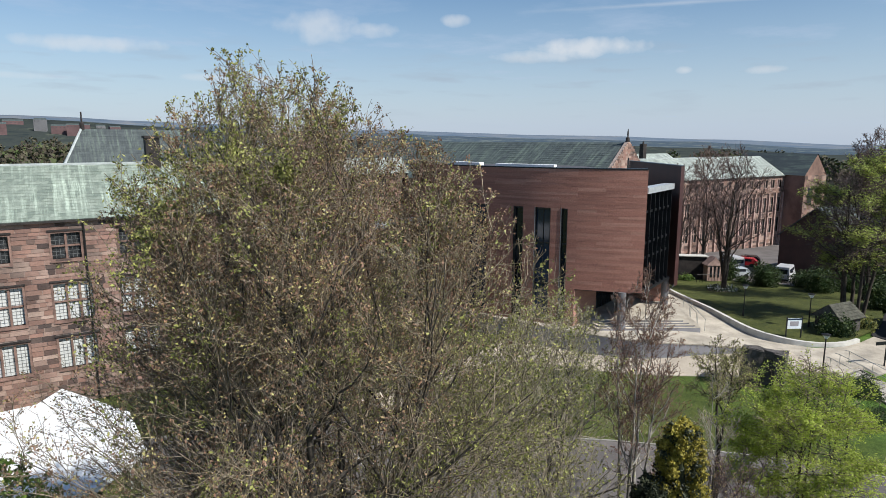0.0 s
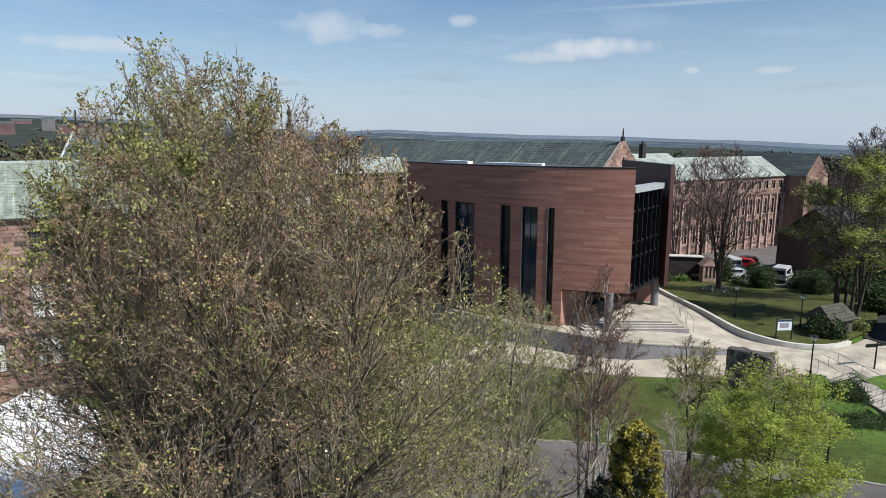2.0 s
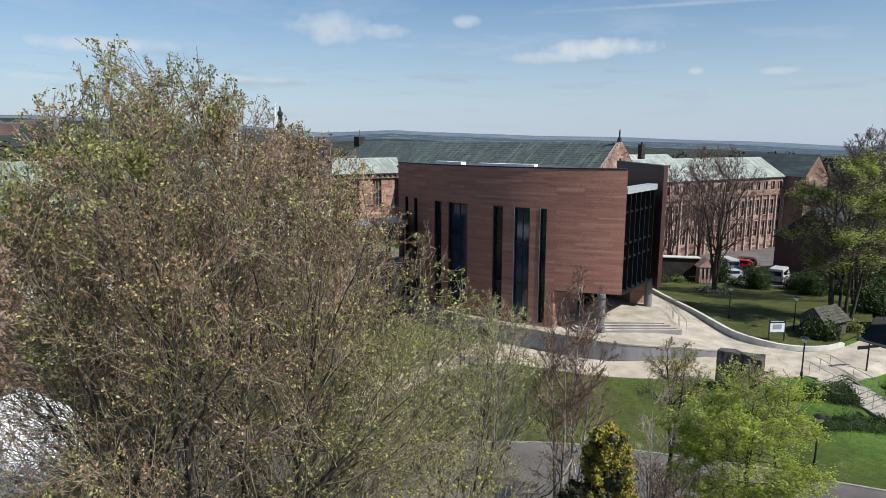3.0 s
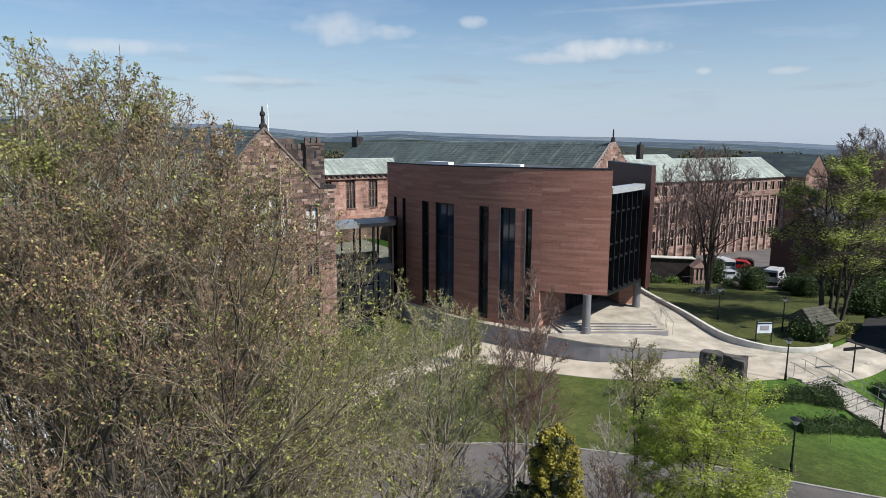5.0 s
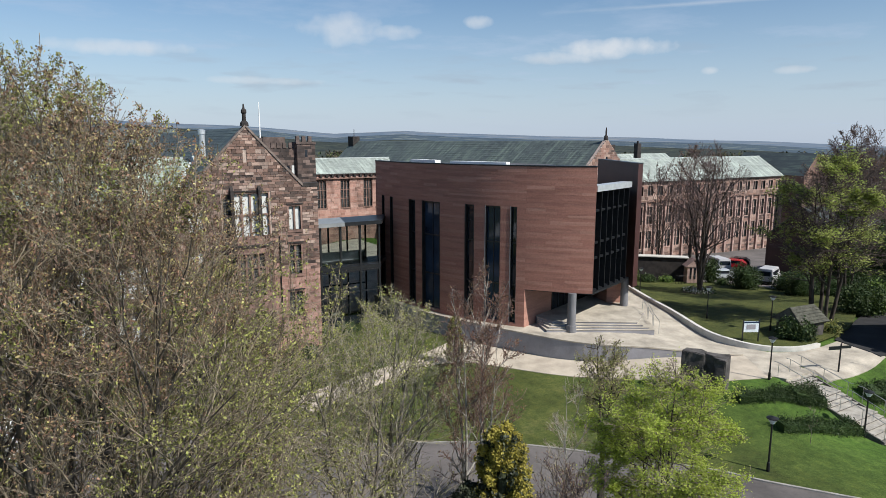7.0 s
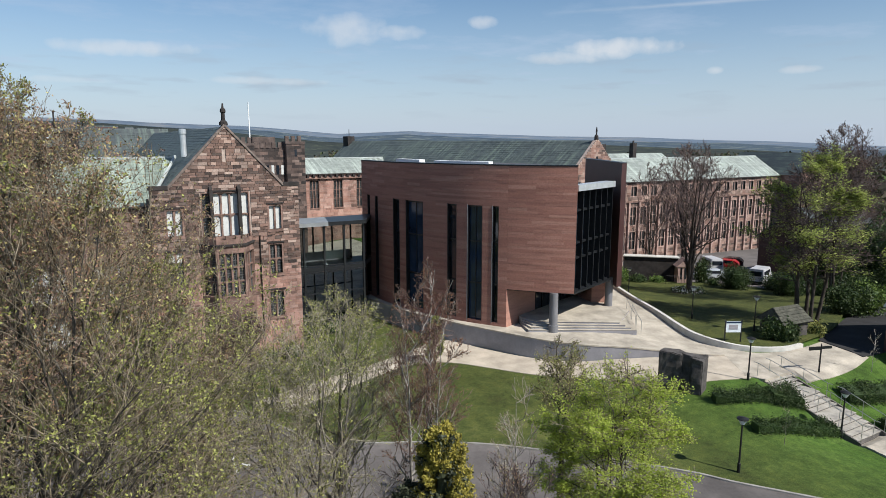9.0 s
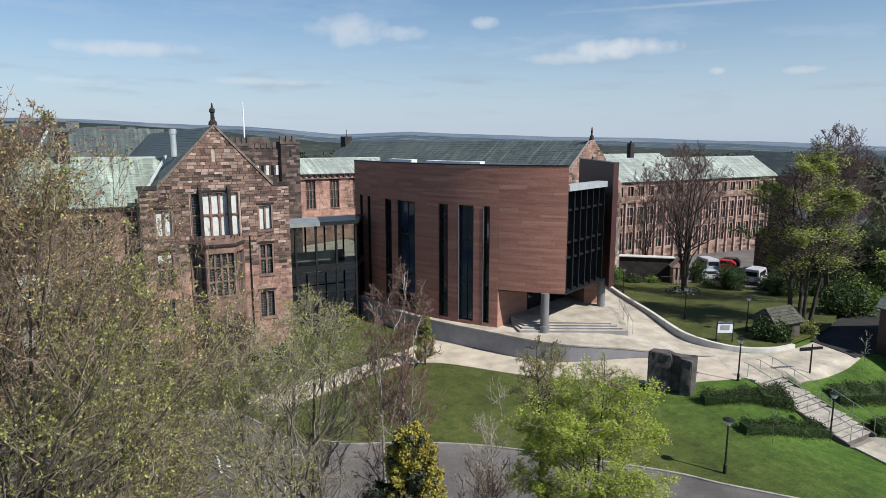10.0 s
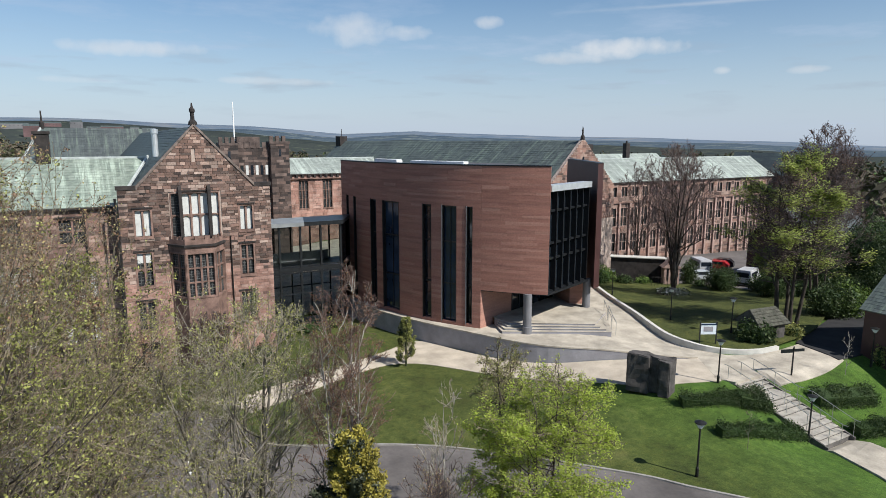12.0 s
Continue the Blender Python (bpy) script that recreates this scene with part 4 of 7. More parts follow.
def drum():
    b = thing("school_building", "curved red sandstone drum building with tall slit windows", "building", at=(0, 0, 0))
    slits = [(2.15, 0.56), (4.05, 0.5), (7.75, 0.9), (10.4, 2.25), (14.9, 0.9), (17.2, 1.42), (19.15, 0.55)]
    holes = [(q - w / 2, q + w / 2, 1.0, 11.2) for q, w in slits]
    core = Geo()
    for xa, xb, za, zb in wall_cells(0, S_BASE, 0.2, DRUM_TOP - 0.05, holes):
        drum_block(core, xa, xb, za, zb, -0.5, 0)
    drum_block(core, S_BASE, S_END, DRUM_LOW, DRUM_TOP - 0.05, -0.5, 0)
    part("wall", core, M_CLAD, b)
    # cap and roof
    cap = Geo()
    drum_block(cap, 0, S_END, DRUM_TOP - 0.05, DRUM_TOP + 0.05, -0.55, 0.05)
    part("parapet_cap", cap, M_DARKM, b, "dark metal parapet capping")
    roof = Geo()
    poly = [drum_place(S_END * k / 24, 0, -0.52)[:2] for k in range(25)] + [(44.2, 37.6), (52.6, 53.0), (50, 64), (36, 64)]
    roof.prism(poly, 13.9, 14.1)
    part("roof", roof, M_MEMBRANE, b, "dark grey membrane roof")
    # slit windows: dark panes, pale reveals, cross bars
    for s, w in slits:
        g = Geo()
        drum_block(g, s - w / 2, s - w / 2 + 0.05, 1.0, 11.2, -0.4, 0.02)
        drum_block(g, s + w / 2 - 0.05, s + w / 2, 1.0, 11.2, -0.4, 0.02)
        for z in (4.4, 8.1, 11.15):
            drum_block(g, s - w / 2 + 0.05, s + w / 2 - 0.05, z - 0.12, z, -0.36, -0.2)
        if w > 1:
            drum_block(g, s - 0.03, s + 0.03, 1.0, 11.2, -0.36, -0.24)
        win = part("window", g, M_DARKM, b)
        p = Geo()
        drum_block(p, s - w / 2 + 0.05, s + w / 2 - 0.05, 1.0, 11.2, -0.34, -0.30)
        part("pane", p, M_BLUEGLASS if w > 1 else M_GLASS, win)
        f = Geo()
        drum_block(f, s - w / 2 - 0.045, s - w / 2, 0.9, 11.25, -0.1, 0.06)
        part("fin", f, M_COLUMN if w in (1.42, 0.55) else M_DARKM, win)
    # undercroft: return wall, entrance glazing, soffit
    C = Vector((*drum_place(S_END, 0, 0)[:2], 0))
    B = Vector((*drum_place(S_BASE, 0, 0)[:2], 0))
    E = Vector((49.2, 37.75, 0))
    g = Geo()
    R = B + Vector((4.3, 1.5, 0))
    n = Vector((R - B).normalized().cross(Vector((0, 0, 1))))
    g.hexa([B, R, R - n * 0.4, B - n * 0.4], [p + Vector((0, 0, DRUM_LOW - 0.02)) for p in (B, R, R - n * 0.4, B - n * 0.4)])
    part("return_wall", g, M_CLAD, b)
    g = Geo()
    g.prism([tuple(p[:2]) for p in (B, C, E, Vector((50.2, 44, 0)), R)], DRUM_LOW - 0.08, DRUM_LOW + 0.1)
    part("soffit", g, M_DARKM, b, "dark metal soffit")
    Q = Vector((49.6, 43.2, 0))
    d = (Q - R).normalized()
    g, gl = Geo(), Geo()
    side = d.cross(Vector((0, 0, 1)))
    L = (Q - R).length
    k = 0
    while k * 1.15 < L:
        p = R + d * k * 1.15
        q = p + d * 0.08
        g.hexa([p + side * 0.06, q + side * 0.06, q - side * 0.06, p - side * 0.06], [v + Vector((0, 0, DRUM_LOW - 0.08)) for v in (p + side * 0.06, q + side * 0.06, q - side * 0.06, p - side * 0.06)])
        k += 1
    ent = part("entrance_screen", g, M_DARKM, b, "dark glazed entrance screen")
    gl.hexa([R + side * 0.01, Q + side * 0.01, Q - side * 0.01, R - side * 0.01], [v + Vector((0, 0, DRUM_LOW - 0.1)) for v in (R + side * 0.01, Q + side * 0.01, Q - side * 0.01, R - side * 0.01)])
    part("pane", gl, M_GLASS, ent)
    # glazed end wall between drum and fin
    d = (E - C).normalized()
    out = d.cross(Vector((0, 0, 1)))
    L = (E - C).length

    def endp(s, z, o):
        p = C + d * s + out * o
        return (p.x, p.y, z)

    def eb(g, s0, s1, z0, z1, o0, o1):
        g.hexa([endp(s0, z0, o0), endp(s0, z0, o1), endp(s1, z0, o1), endp(s1, z0, o0)], [endp(s0, z1, o0), endp(s0, z1, o1), endp(s1, z1, o1), endp(s1, z1, o0)])

    g = Geo()
    eb(g, 0.1, L, DRUM_LOW + 0.1, 12.6, -0.62, -0.58)
    gw = part("curtain_wall", g, M_GLASS, b, "dark glazed end wall")
    for k in range(7):
        s = 0.25 + (L - 0.4) * k / 6
        g = Geo()
        eb(g, s - 0.05, s + 0.05, DRUM_LOW, 12.6, -0.58, -0.12)
        part("glazing_fin", g, M_DARKM, gw)
    for z in (DRUM_LOW + 0.1, 7.0, 8.3, 11.0):
        g = Geo()
        eb(g, 0.1, L, z - 0.09, z + 0.09, -0.575, -0.3)
        part("transom", g, M_DARKM, gw)
    g = Geo()
    eb(g, 0.12, L, 12.62, 13.12, -0.9, 0.05)
    part("canopy", g, M_ALU, b, "pale aluminium canopy over the glazing")
    # end wall that runs back from the glazing, and the low roof beside it
    F0 = E + out * 0.55
    back = Vector((0.49, 0.872, 0)) * 14
    P = [F0 + d * 0.02, F0 + d * 1.1, F0 + d * 1.1 + back, F0 + d * 0.02 + back]
    part("end_wall", Geo().prism([tuple(p[:2]) for p in P], 3.4, DRUM_TOP), M_MAROON, b, "dark maroon clad end wall")
    part("end_wall_cap", Geo().prism([tuple(p[:2]) for p in (P[0] - d * 0.04, P[1] + d * 0.04, P[2] + d * 0.04, P[3] - d * 0.04)], DRUM_TOP, DRUM_TOP + 0.07), M_DARKM, b)
    g = Geo()
    g.prism([tuple(p[:2]) for p in (C + d * 0.12 - out * 0.6, E - out * 0.6, E + back * 1.0, C + back + d * 0.5)], 11.9, 12.1)
    part("low_roof", g, M_MEMBRANE, b)
    # body behind
    g = Geo()
    g.prism([(36.5, 63.8), (45, 46), (50, 44.5), (57, 50.5), (56, 64)], 0.2, 11.88)
    part("rear_body", g, M_CLAD, b)
    # return wall near the second column
    g = Geo()
    g.prism([(49.2, 40.2), (50.4, 39.4), (51.2, 44), (50.2, 44.4)], 0.6, DRUM_LOW - 0.1)
    part("pier", g, M_CLAD, b)
    for x, y, r in ((41.3, 36.3, 0.36), (49.75, 38.5, 0.36)):
        g = Geo().lathe(x, y, [(r + 0.08, 0.6), (r + 0.08, 1.3), (r, 1.32), (r, DRUM_LOW)], 20)
        part("column", g, M_COLUMN, b, "smooth grey round column", smooth=False)
    # roof lights
    for s0, s1, o0, o1, h in ((4.1, 8.6, -2.9, -2.2, 14.9), (10.8, 17.4, -3.1, -2.2, 14.86)):
        ss = [s0 + (s1 - s0) * i / 7 for i in range(8)]
        ring = [drum_place(s, 14, o0)[:2] for s in ss] + [drum_place(s, 14, o1)[:2] for s in ss[::-1]]
        g = Geo().prism([tuple(p) for p in ring], 14.1, h)
        part("roof_light", g, M_WHITE, b, "white roof light upstand")
    facade(b, drum_place, 0, S_BASE, 0.5, DRUM_TOP - 0.06, [(h[0] - 0.08, h[1] + 0.01, h[2], h[3]) for h in holes], 0.25, 2.6, 5, (M_CLAD_P, M_CLAD), proud=0.014, gap=0.008, bend=0.7, singles=170, single_span=(S_BASE - 8, S_BASE + 1, 1, 15))
    facade(b, drum_place, S_BASE, S_END - 0.02, DRUM_LOW, DRUM_TOP - 0.06, [], 0.25, 2.6, 6, (M_CLAD_P, M_CLAD), proud=0.014, gap=0.008, bend=0.7, singles=130)
    return b


drum()


# ---- entrance steps ----
def entrance_steps():
    st = thing("entrance_steps", "broad pale stone steps up to the entrance", "steps")
    for k in range(4):
        o = 0.42 * k
        z0, z1 = 0.3, 0.72 + 0.155 * (k + 1)
        g = Geo().prism([(39.4 + o * 0.9, 37.2 + o * 0.4), (47.3 - o * 0.6, 32.6 + o * 1.0), (50.3, 36.4), (51.0, 44.0), (42.0, 43.6), (40.2, 39.5)], z0, z1)
        step = part("step", g, M_RAMP, st, "grey stone step")
        g = Geo().prism([(39.37 + o * 0.9, 37.18 + o * 0.4), (47.33 - o * 0.6, 32.56 + o * 1.0), (50.3, 36.38), (51.0, 44.0), (42.0, 43.6), (40.18, 39.5)], z1 + 0.001, z1 + 0.03)
        part("tread", g, M_PAVE, step, "pale worn tread")
    rail = thing("handrail", "thin steel handrail beside the entrance steps", "handrail")
    for k in range(2):
        x0, y0 = 47.6 + k * 1.0, 32.4 + k * 1.6
        pts = [(x0, y0, 1.7), (x0 + 0.9, y0 + 1.4, 1.9), (x0 + 1.8, y0 + 2.8, 2.3)]
        part("rail", Geo().tube(pts, 0.025, 6), M_STEEL, rail)
        for p in pts:
            part("post", Geo().tube([(p[0], p[1], 0.6), p], 0.022, 6), M_STEEL, rail)


entrance_steps()


# ---- the old red sandstone school ----
def flat_wall(y, out=-1):
    """Places on a wall that faces -y (out=-1) at depth y."""
    return lambda s, z, o: (s, y + out * o, z)


def gable_wing():
    b = thing("gable_wing", "red sandstone gabled school wing with mullioned bay window", "building")
    x0, x1, yf, z0, eave, apex = 11.85, 22.95, 46.9, -1.6, 13.1, 17.75
    sh = 1.25
    xm = (x0 + x1) / 2
    up = [(xm - 4.5, 1.05, 9.6, 1.95), (xm + 3.1, 0.95, 9.65, 1.9)]
    mid = [(xm - 4.6, 1.05, 5.8, 2.5), (xm + 3.05, 0.95, 6.0, 2.4)]
    low = [(xm - 4.7, 1.1, 2.4, 2.1), (xm + 2.9, 1.1, 2.4, 2.1)]
    wins = [(x, z, w, h) for x, w, z, h in up + mid + low]
    holes = [(x, x + w, z, z + h) for x, z, w, h in wins]
    big = (xm - 1.95, xm + 1.55, 9.35, 12.7)
    slit = (xm - 0.28, xm - 0.02, 15.1, 16.1)
    holes += [big, slit, (xm - 4.6, xm - 3.6, 0.3, 1.1)]
    place = flat_wall(yf)
    g = Geo()
    for xa, xb, za, zb in wall_cells(x0, x1, z0, eave, [h for h in holes if h[2] < eave]):
        g.box(xa, xb, yf, yf + 0.5, za, zb)
    n = 12
    for k in range(n):
        za, zb = eave + (apex - eave) * k / n, eave + (apex - eave) * (k + 1) / n
        ha, hb = ((x1 - x0) / 2 - sh) * (1 - k / n), ((x1 - x0) / 2 - sh) * (1 - (k + 1) / n)
        g.hexa([(xm - ha, yf, za), (xm + ha, yf, za), (xm + ha, yf + 0.5, za), (xm - ha, yf + 0.5, za)], [(xm - hb, yf, zb), (xm + hb, yf, zb), (xm + hb, yf + 0.5, zb), (xm - hb, yf + 0.5, zb)])
    low = eave - (apex - eave) / ((x1 - x0) / 2 - sh) * (sh + 0.2)
    for xs in (x0, x1 - 0.5):
        g.box(xs, xs + 0.5, yf + 0.5, yf + 50, z0, low)
    part("wall", g, M_MORTAR, b)
    for k, (x, z, w, h) in enumerate(wins):
        white = z > 9
        mullion_window(b, place, x, z, w, h, 2, 1 if white or z < 4 else 2, M_DRESSED, M_BLIND if white else M_LEADED, 0 if white else 0.2, arched=z > 5)
        if 5 < z < 9 and x < xm:
            bl = Geo().box(x + 0.05, x + w - 0.05, yf + 0.12, yf + 0.15, z + h - 0.75, z + h)
            part("blind", bl, M_BLIND, b, "half-drawn white blind")
    mullion_window(b, place, xm - 4.6, 0.3, 1.0, 0.8, 3, 1, M_SOOT, M_LEADED, 0)
    # great window with two buttress shafts
    mullion_window(b, place, big[0] + 0.75, big[2], 1.95, big[3] - big[2], 3, 2, M_DRESSED, M_BLIND, 0, name="window", arched=True)
    mullion_window(b, place, big[0], big[2], 0.6, big[3] - big[2], 1, 2, M_DRESSED, M_LEADED, 0.2, surround=0.08, hood=False, arched=True)
    mullion_window(b, place, big[0] + 2.85, big[2], 0.6, big[3] - big[2], 1, 2, M_DRESSED, M_BLIND, 0, surround=0.08, hood=False, arched=True)
    for x in (big[0] + 0.62, big[0] + 2.72):
        g = Geo().box(x - 0.1, x + 0.14, yf - 0.4, yf, big[2], big[3] + 0.3)
        g.hexa([(x - 0.1, yf - 0.4, big[3] + 0.3), (x + 0.14, yf - 0.4, big[3] + 0.3), (x + 0.14, yf, big[3] + 0.3), (x - 0.1, yf, big[3] + 0.3)], [(x - 0.1, yf - 0.05, big[3] + 0.6), (x + 0.14, yf - 0.05, big[3] + 0.6), (x + 0.14, yf, big[3] + 0.6), (x - 0.1, yf, big[3] + 0.6)])
        part("buttress", g, M_SOOT, b)
    g = Geo().box(slit[0], slit[1], yf + 0.3, yf + 0.34, slit[2], slit[3])
    part("slit_pane", g, M_GLASS, b)
    # two-storey canted bay
    bx0, bx1, bt, dp = xm - 2.3, xm + 1.75, 8.75, 1.5
    c = 0.95
    plan = [(bx0, yf), (bx0 + c, yf - dp), (bx1 - c, yf - dp), (bx1, yf)]
    bay = part("bay", Geo().prism(plan, z0, 4.85), M_DRESSED, b, "canted stone bay with leaded lights")
    part("bay_head", Geo().prism(plan, 8.2, bt), M_DRESSED, b)
    for k, ((xa, ya), (xb, yb)) in enumerate(zip(plan, plan[1:])):
        L = math.hypot(xb - xa, yb - ya)
        ux, uy = (xb - xa) / L, (yb - ya) / L

        def bp(s, z, o, xa=xa, ya=ya, ux=ux, uy=uy):
            return (xa + ux * s + uy * (o), ya + uy * s - ux * (o), z)

        mullion_window(b, bp, 0.14, 4.86, L - 0.28, 3.33, 4 if k == 1 else 2, 3, M_DRESSED, M_LEADED, 0.19, 0.22, 0.13, hood=False)
    cop = Geo().prism([(bx0 - 0.15, yf), (bx0 + c - 0.08, yf - dp - 0.15), (bx1 - c + 0.08, yf - dp - 0.15), (bx1 + 0.15, yf)], bt, bt + 0.16)
    part("cornice", cop, M_SOOT, bay)
    par = Geo()
    for k, ((xa, ya), (xb, yb)) in enumerate(zip(plan, plan[1:])):
        L = math.hypot(xb - xa, yb - ya)
        m = max(2, int(L / 0.55))
        for j in range(m):
            for t0, t1, top in ((j / m, (j + 0.55) / m, 0.62), ((j + 0.55) / m, (j + 1) / m, 0.36)):
                p, q = (xa + (xb - xa) * t0, ya + (yb - ya) * t0), (xa + (xb - xa) * t1, ya + (yb - ya) * t1)
                par.prism([p, q, (q[0], q[1] + 0.2), (p[0], p[1] + 0.2)], bt + 0.16, bt + 0.16 + top)
    part("parapet", par, M_DRESSED, bay)
    # copings, kneelers, finial
    g = Geo()
    for s in (-1, 1):
        xe = xm + s * ((x1 - x0) / 2 - sh)
        a, c2 = (xe, eave), (xm, apex)
        for y0, y1 in ((yf - 0.12, yf + 0.5),):
            g.hexa([(a[0], y0, a[1] + 0.02), (c2[0], y0, c2[1] + 0.02), (c2[0], y1, c2[1] + 0.02), (a[0], y1, a[1] + 0.02)], [(a[0], y0, a[1] + 0.3), (c2[0], y0, c2[1] + 0.22), (c2[0], y1, c2[1] + 0.22), (a[0], y1, a[1] + 0.22)])
    part("coping", g, M_COPE, b, "weathered grey gable coping")
    for xe in (x0 - 0.1, x1 - sh - 0.05):
        part("kneeler", Geo().box(xe, xe + sh + 0.15, yf - 0.1, yf + 0.5, eave, eave + 0.28), M_SOOT, b)
    g = Geo().lathe(xm, yf + 0.2, [(0.34, apex + 0.1), (0.3, apex + 0.35), (0.16, apex + 0.5), (0.14, apex + 1.0), (0.22, apex + 1.1), (0.2, apex + 1.3), (0.09, apex + 1.42), (0.05, apex + 1.75)], 8)
    part("finial", g, M_SOOT, b, "black carved stone finial")
    slates(b, "roof", (x0 - 0.2, yf + 50, low), (x0 - 0.2, yf + 0.5, low), (xm, yf + 0.5, apex), (xm, yf + 50, apex), M_SLATE_Y, 0.3, 0.4, 3)
    slates(b, "roof", (x1 + 0.2, yf + 0.5, low), (x1 + 0.2, yf + 50, low), (xm, yf + 50, apex), (xm, yf + 0.5, apex), M_SLATE_Y, 0.3, 0.4, 4)
    g = Geo().tube([(x0 - 0.18, yf - 0.15, eave - 0.6), (x0 - 0.18, yf - 0.15, -0.6)], 0.09, 8)
    part("downpipe", g, M_IRON, b, "black iron downpipe")
    g = Geo().tube([(xm + 2.25, yf - 0.12, 9.2), (xm + 2.25, yf - 0.12, 1.0)], 0.05, 8)
    part("downpipe", g, M_IRON, b, "black iron downpipe")

    def lim(z):
        h = (x1 - x0) / 2 if z < eave else max(0.03, ((x1 - x0) / 2 - sh) * (1 - (z - eave) / (apex - eave)))
        return xm - h, xm + h

    stone_holes = [slit if h == slit else (h[0] - 0.14, h[1] + 0.14, h[2] - 0.14, h[3] + 0.14) for h in holes]
    stone_holes.append((bx0, bx1, z0, bt + 0.2))
    # darker weathered rubble above, pinker squared stone below, along a ragged line
    def upper(s, z):
        return z + 1.4 * noise.noise(Vector((s * 0.35, z * 0.35, 4))) + 0.9 * noise.noise(Vector((s * 2.1, z * 2.3, 9))) > 6.3

    facade(b, place, x0, x1, z0, apex, stone_holes, 0.215, 0.47, 11, (M_STONE_DP, M_STONE_D), lim, 0.06, 0.028, 150, (x0 + 3, x1, 7, 18), skip=lambda s, z: not upper(s, z))
    facade(b, place, x0, x1, z0, apex, stone_holes, 0.215, 0.47, 11, (M_STONE_LP, M_STONE_L), lim, 0.035, 0.02, 150, (x0 + 3, x1, 1, 8), skip=upper)
    part("area_wall", Geo().hexa([(11.3, 46.7, -1.6), (13.6, 43.6, -1.6), (13.9, 43.8, -1.6), (11.6, 46.85, -1.6)], [(11.3, 46.7, 1.5), (13.6, 43.6, -0.4), (13.9, 43.8, -0.4), (11.6, 46.85, 1.5)]), M_SOOT, b, "sloping sooty basement wall")
    # roof vent pipe on the west slope
    v = thing("roof_vent", "galvanised round flue on the slate roof", "flue")
    part("flue", Geo().lathe(15.1, 52.0, [(0.23, 15.4), (0.23, 17.2), (0.29, 17.25), (0.29, 17.6), (0.1, 17.65)], 12), M_ALU, v)
    return b


gable_wing()


def range_block(name, label, x0, x1, yf, depth, z0, eave, ridge, roof_mat, wins, course, seed, stone=True, bay=None, ends=True, pane=None, parapet=False, lattice=0.22, frame_mat=None, far=False, mats=None, valley=0.0):
    """A long range facing south with rows of windows and a slate roof."""
    b = thing(name, label, "building")
    place = flat_wall(yf)
    holes = [(x, x + w, z, z + h) for x, z, w, h, *_ in wins]
    g = Geo()
    for xa, xb, za, zb in wall_cells(x0, x1, z0, eave, holes):
        g.box(xa, xb, yf, yf + 0.4, za, zb)
    g.box(x0, x0 + 0.4, yf + 0.4, yf + depth, z0, eave)
    g.box(x1 - 0.4, x1, yf + 0.4, yf + depth, z0, eave)
    g.box(x0 + 0.4, x1 - 0.4, yf + depth - 0.4, yf + depth, z0, eave)
    part("wall", g, M_MORTAR, b)
    ym = yf + depth / 2
    slates(b, "roof", (x0, yf - 0.25, eave), (x1, yf - 0.25, eave), (x1 + valley, ym, ridge), (x0, ym, ridge), roof_mat, 0.34 if not far else 0.5, 0.45 if not far else 0.8, seed)
    slates(b, "roof", (x1, yf + depth + 0.2, eave), (x0, yf + depth + 0.2, eave), (x0, ym, ridge), (x1, ym, ridge), roof_mat, 0.8, 1.5, seed + 1)
    if valley:
        part("valley_lead", Geo().tube([(x1 + valley * 0.3, yf - 0.2 + (ym - yf + 0.25) * 0.3, eave + (ridge - eave) * 0.3 + 0.1), (x1 + valley, ym, ridge + 0.1)], 0.13, 6), M_LEAD, b)
    for xe in (x0,) if valley else (x0, x1):
        g = Geo()
        g.hexa([(xe - 0.1, yf - 0.1, eave - 0.1), (xe + 0.1, yf - 0.1, eave - 0.1), (xe + 0.1, yf + depth, eave - 0.1), (xe - 0.1, yf + depth, eave - 0.1)], [(xe - 0.1, ym - 0.05, ridge - 0.05), (xe + 0.1, ym - 0.05, ridge - 0.05), (xe + 0.1, ym + 0.05, ridge - 0.05), (xe - 0.1, ym + 0.05, ridge - 0.05)])
        part("gable_end", g, M_DRESSED, b)
    part("gutter", Geo().box(x0, x1, yf - 0.34, yf - 0.22, eave - 0.16, eave - 0.03), M_SOOT, b)
    part("ridge_tiles", Geo().box(x0, x1 + valley, ym - 0.12, ym + 0.12, ridge - 0.05, ridge + 0.1), M_LEAD, b)
    for x, z, w, h, lights, rows, *pm in wins:
        mullion_window(b, place, x, z, w, h, lights, rows, frame_mat or M_DRESSED, pm[0] if pm else (pane or M_LEADED), lattice if not far else 0, hood=not far)
    if stone:
        facade(b, place, x0, x1, z0, eave - 0.1, [(h[0] - 0.14, h[1] + 0.14, h[2] - 0.14, h[3] + 0.14) for h in holes], course, course * 2.4, seed + 20, mats or (M_STONE_P, M_STONE), None, 0.05, 0.035)
    return b


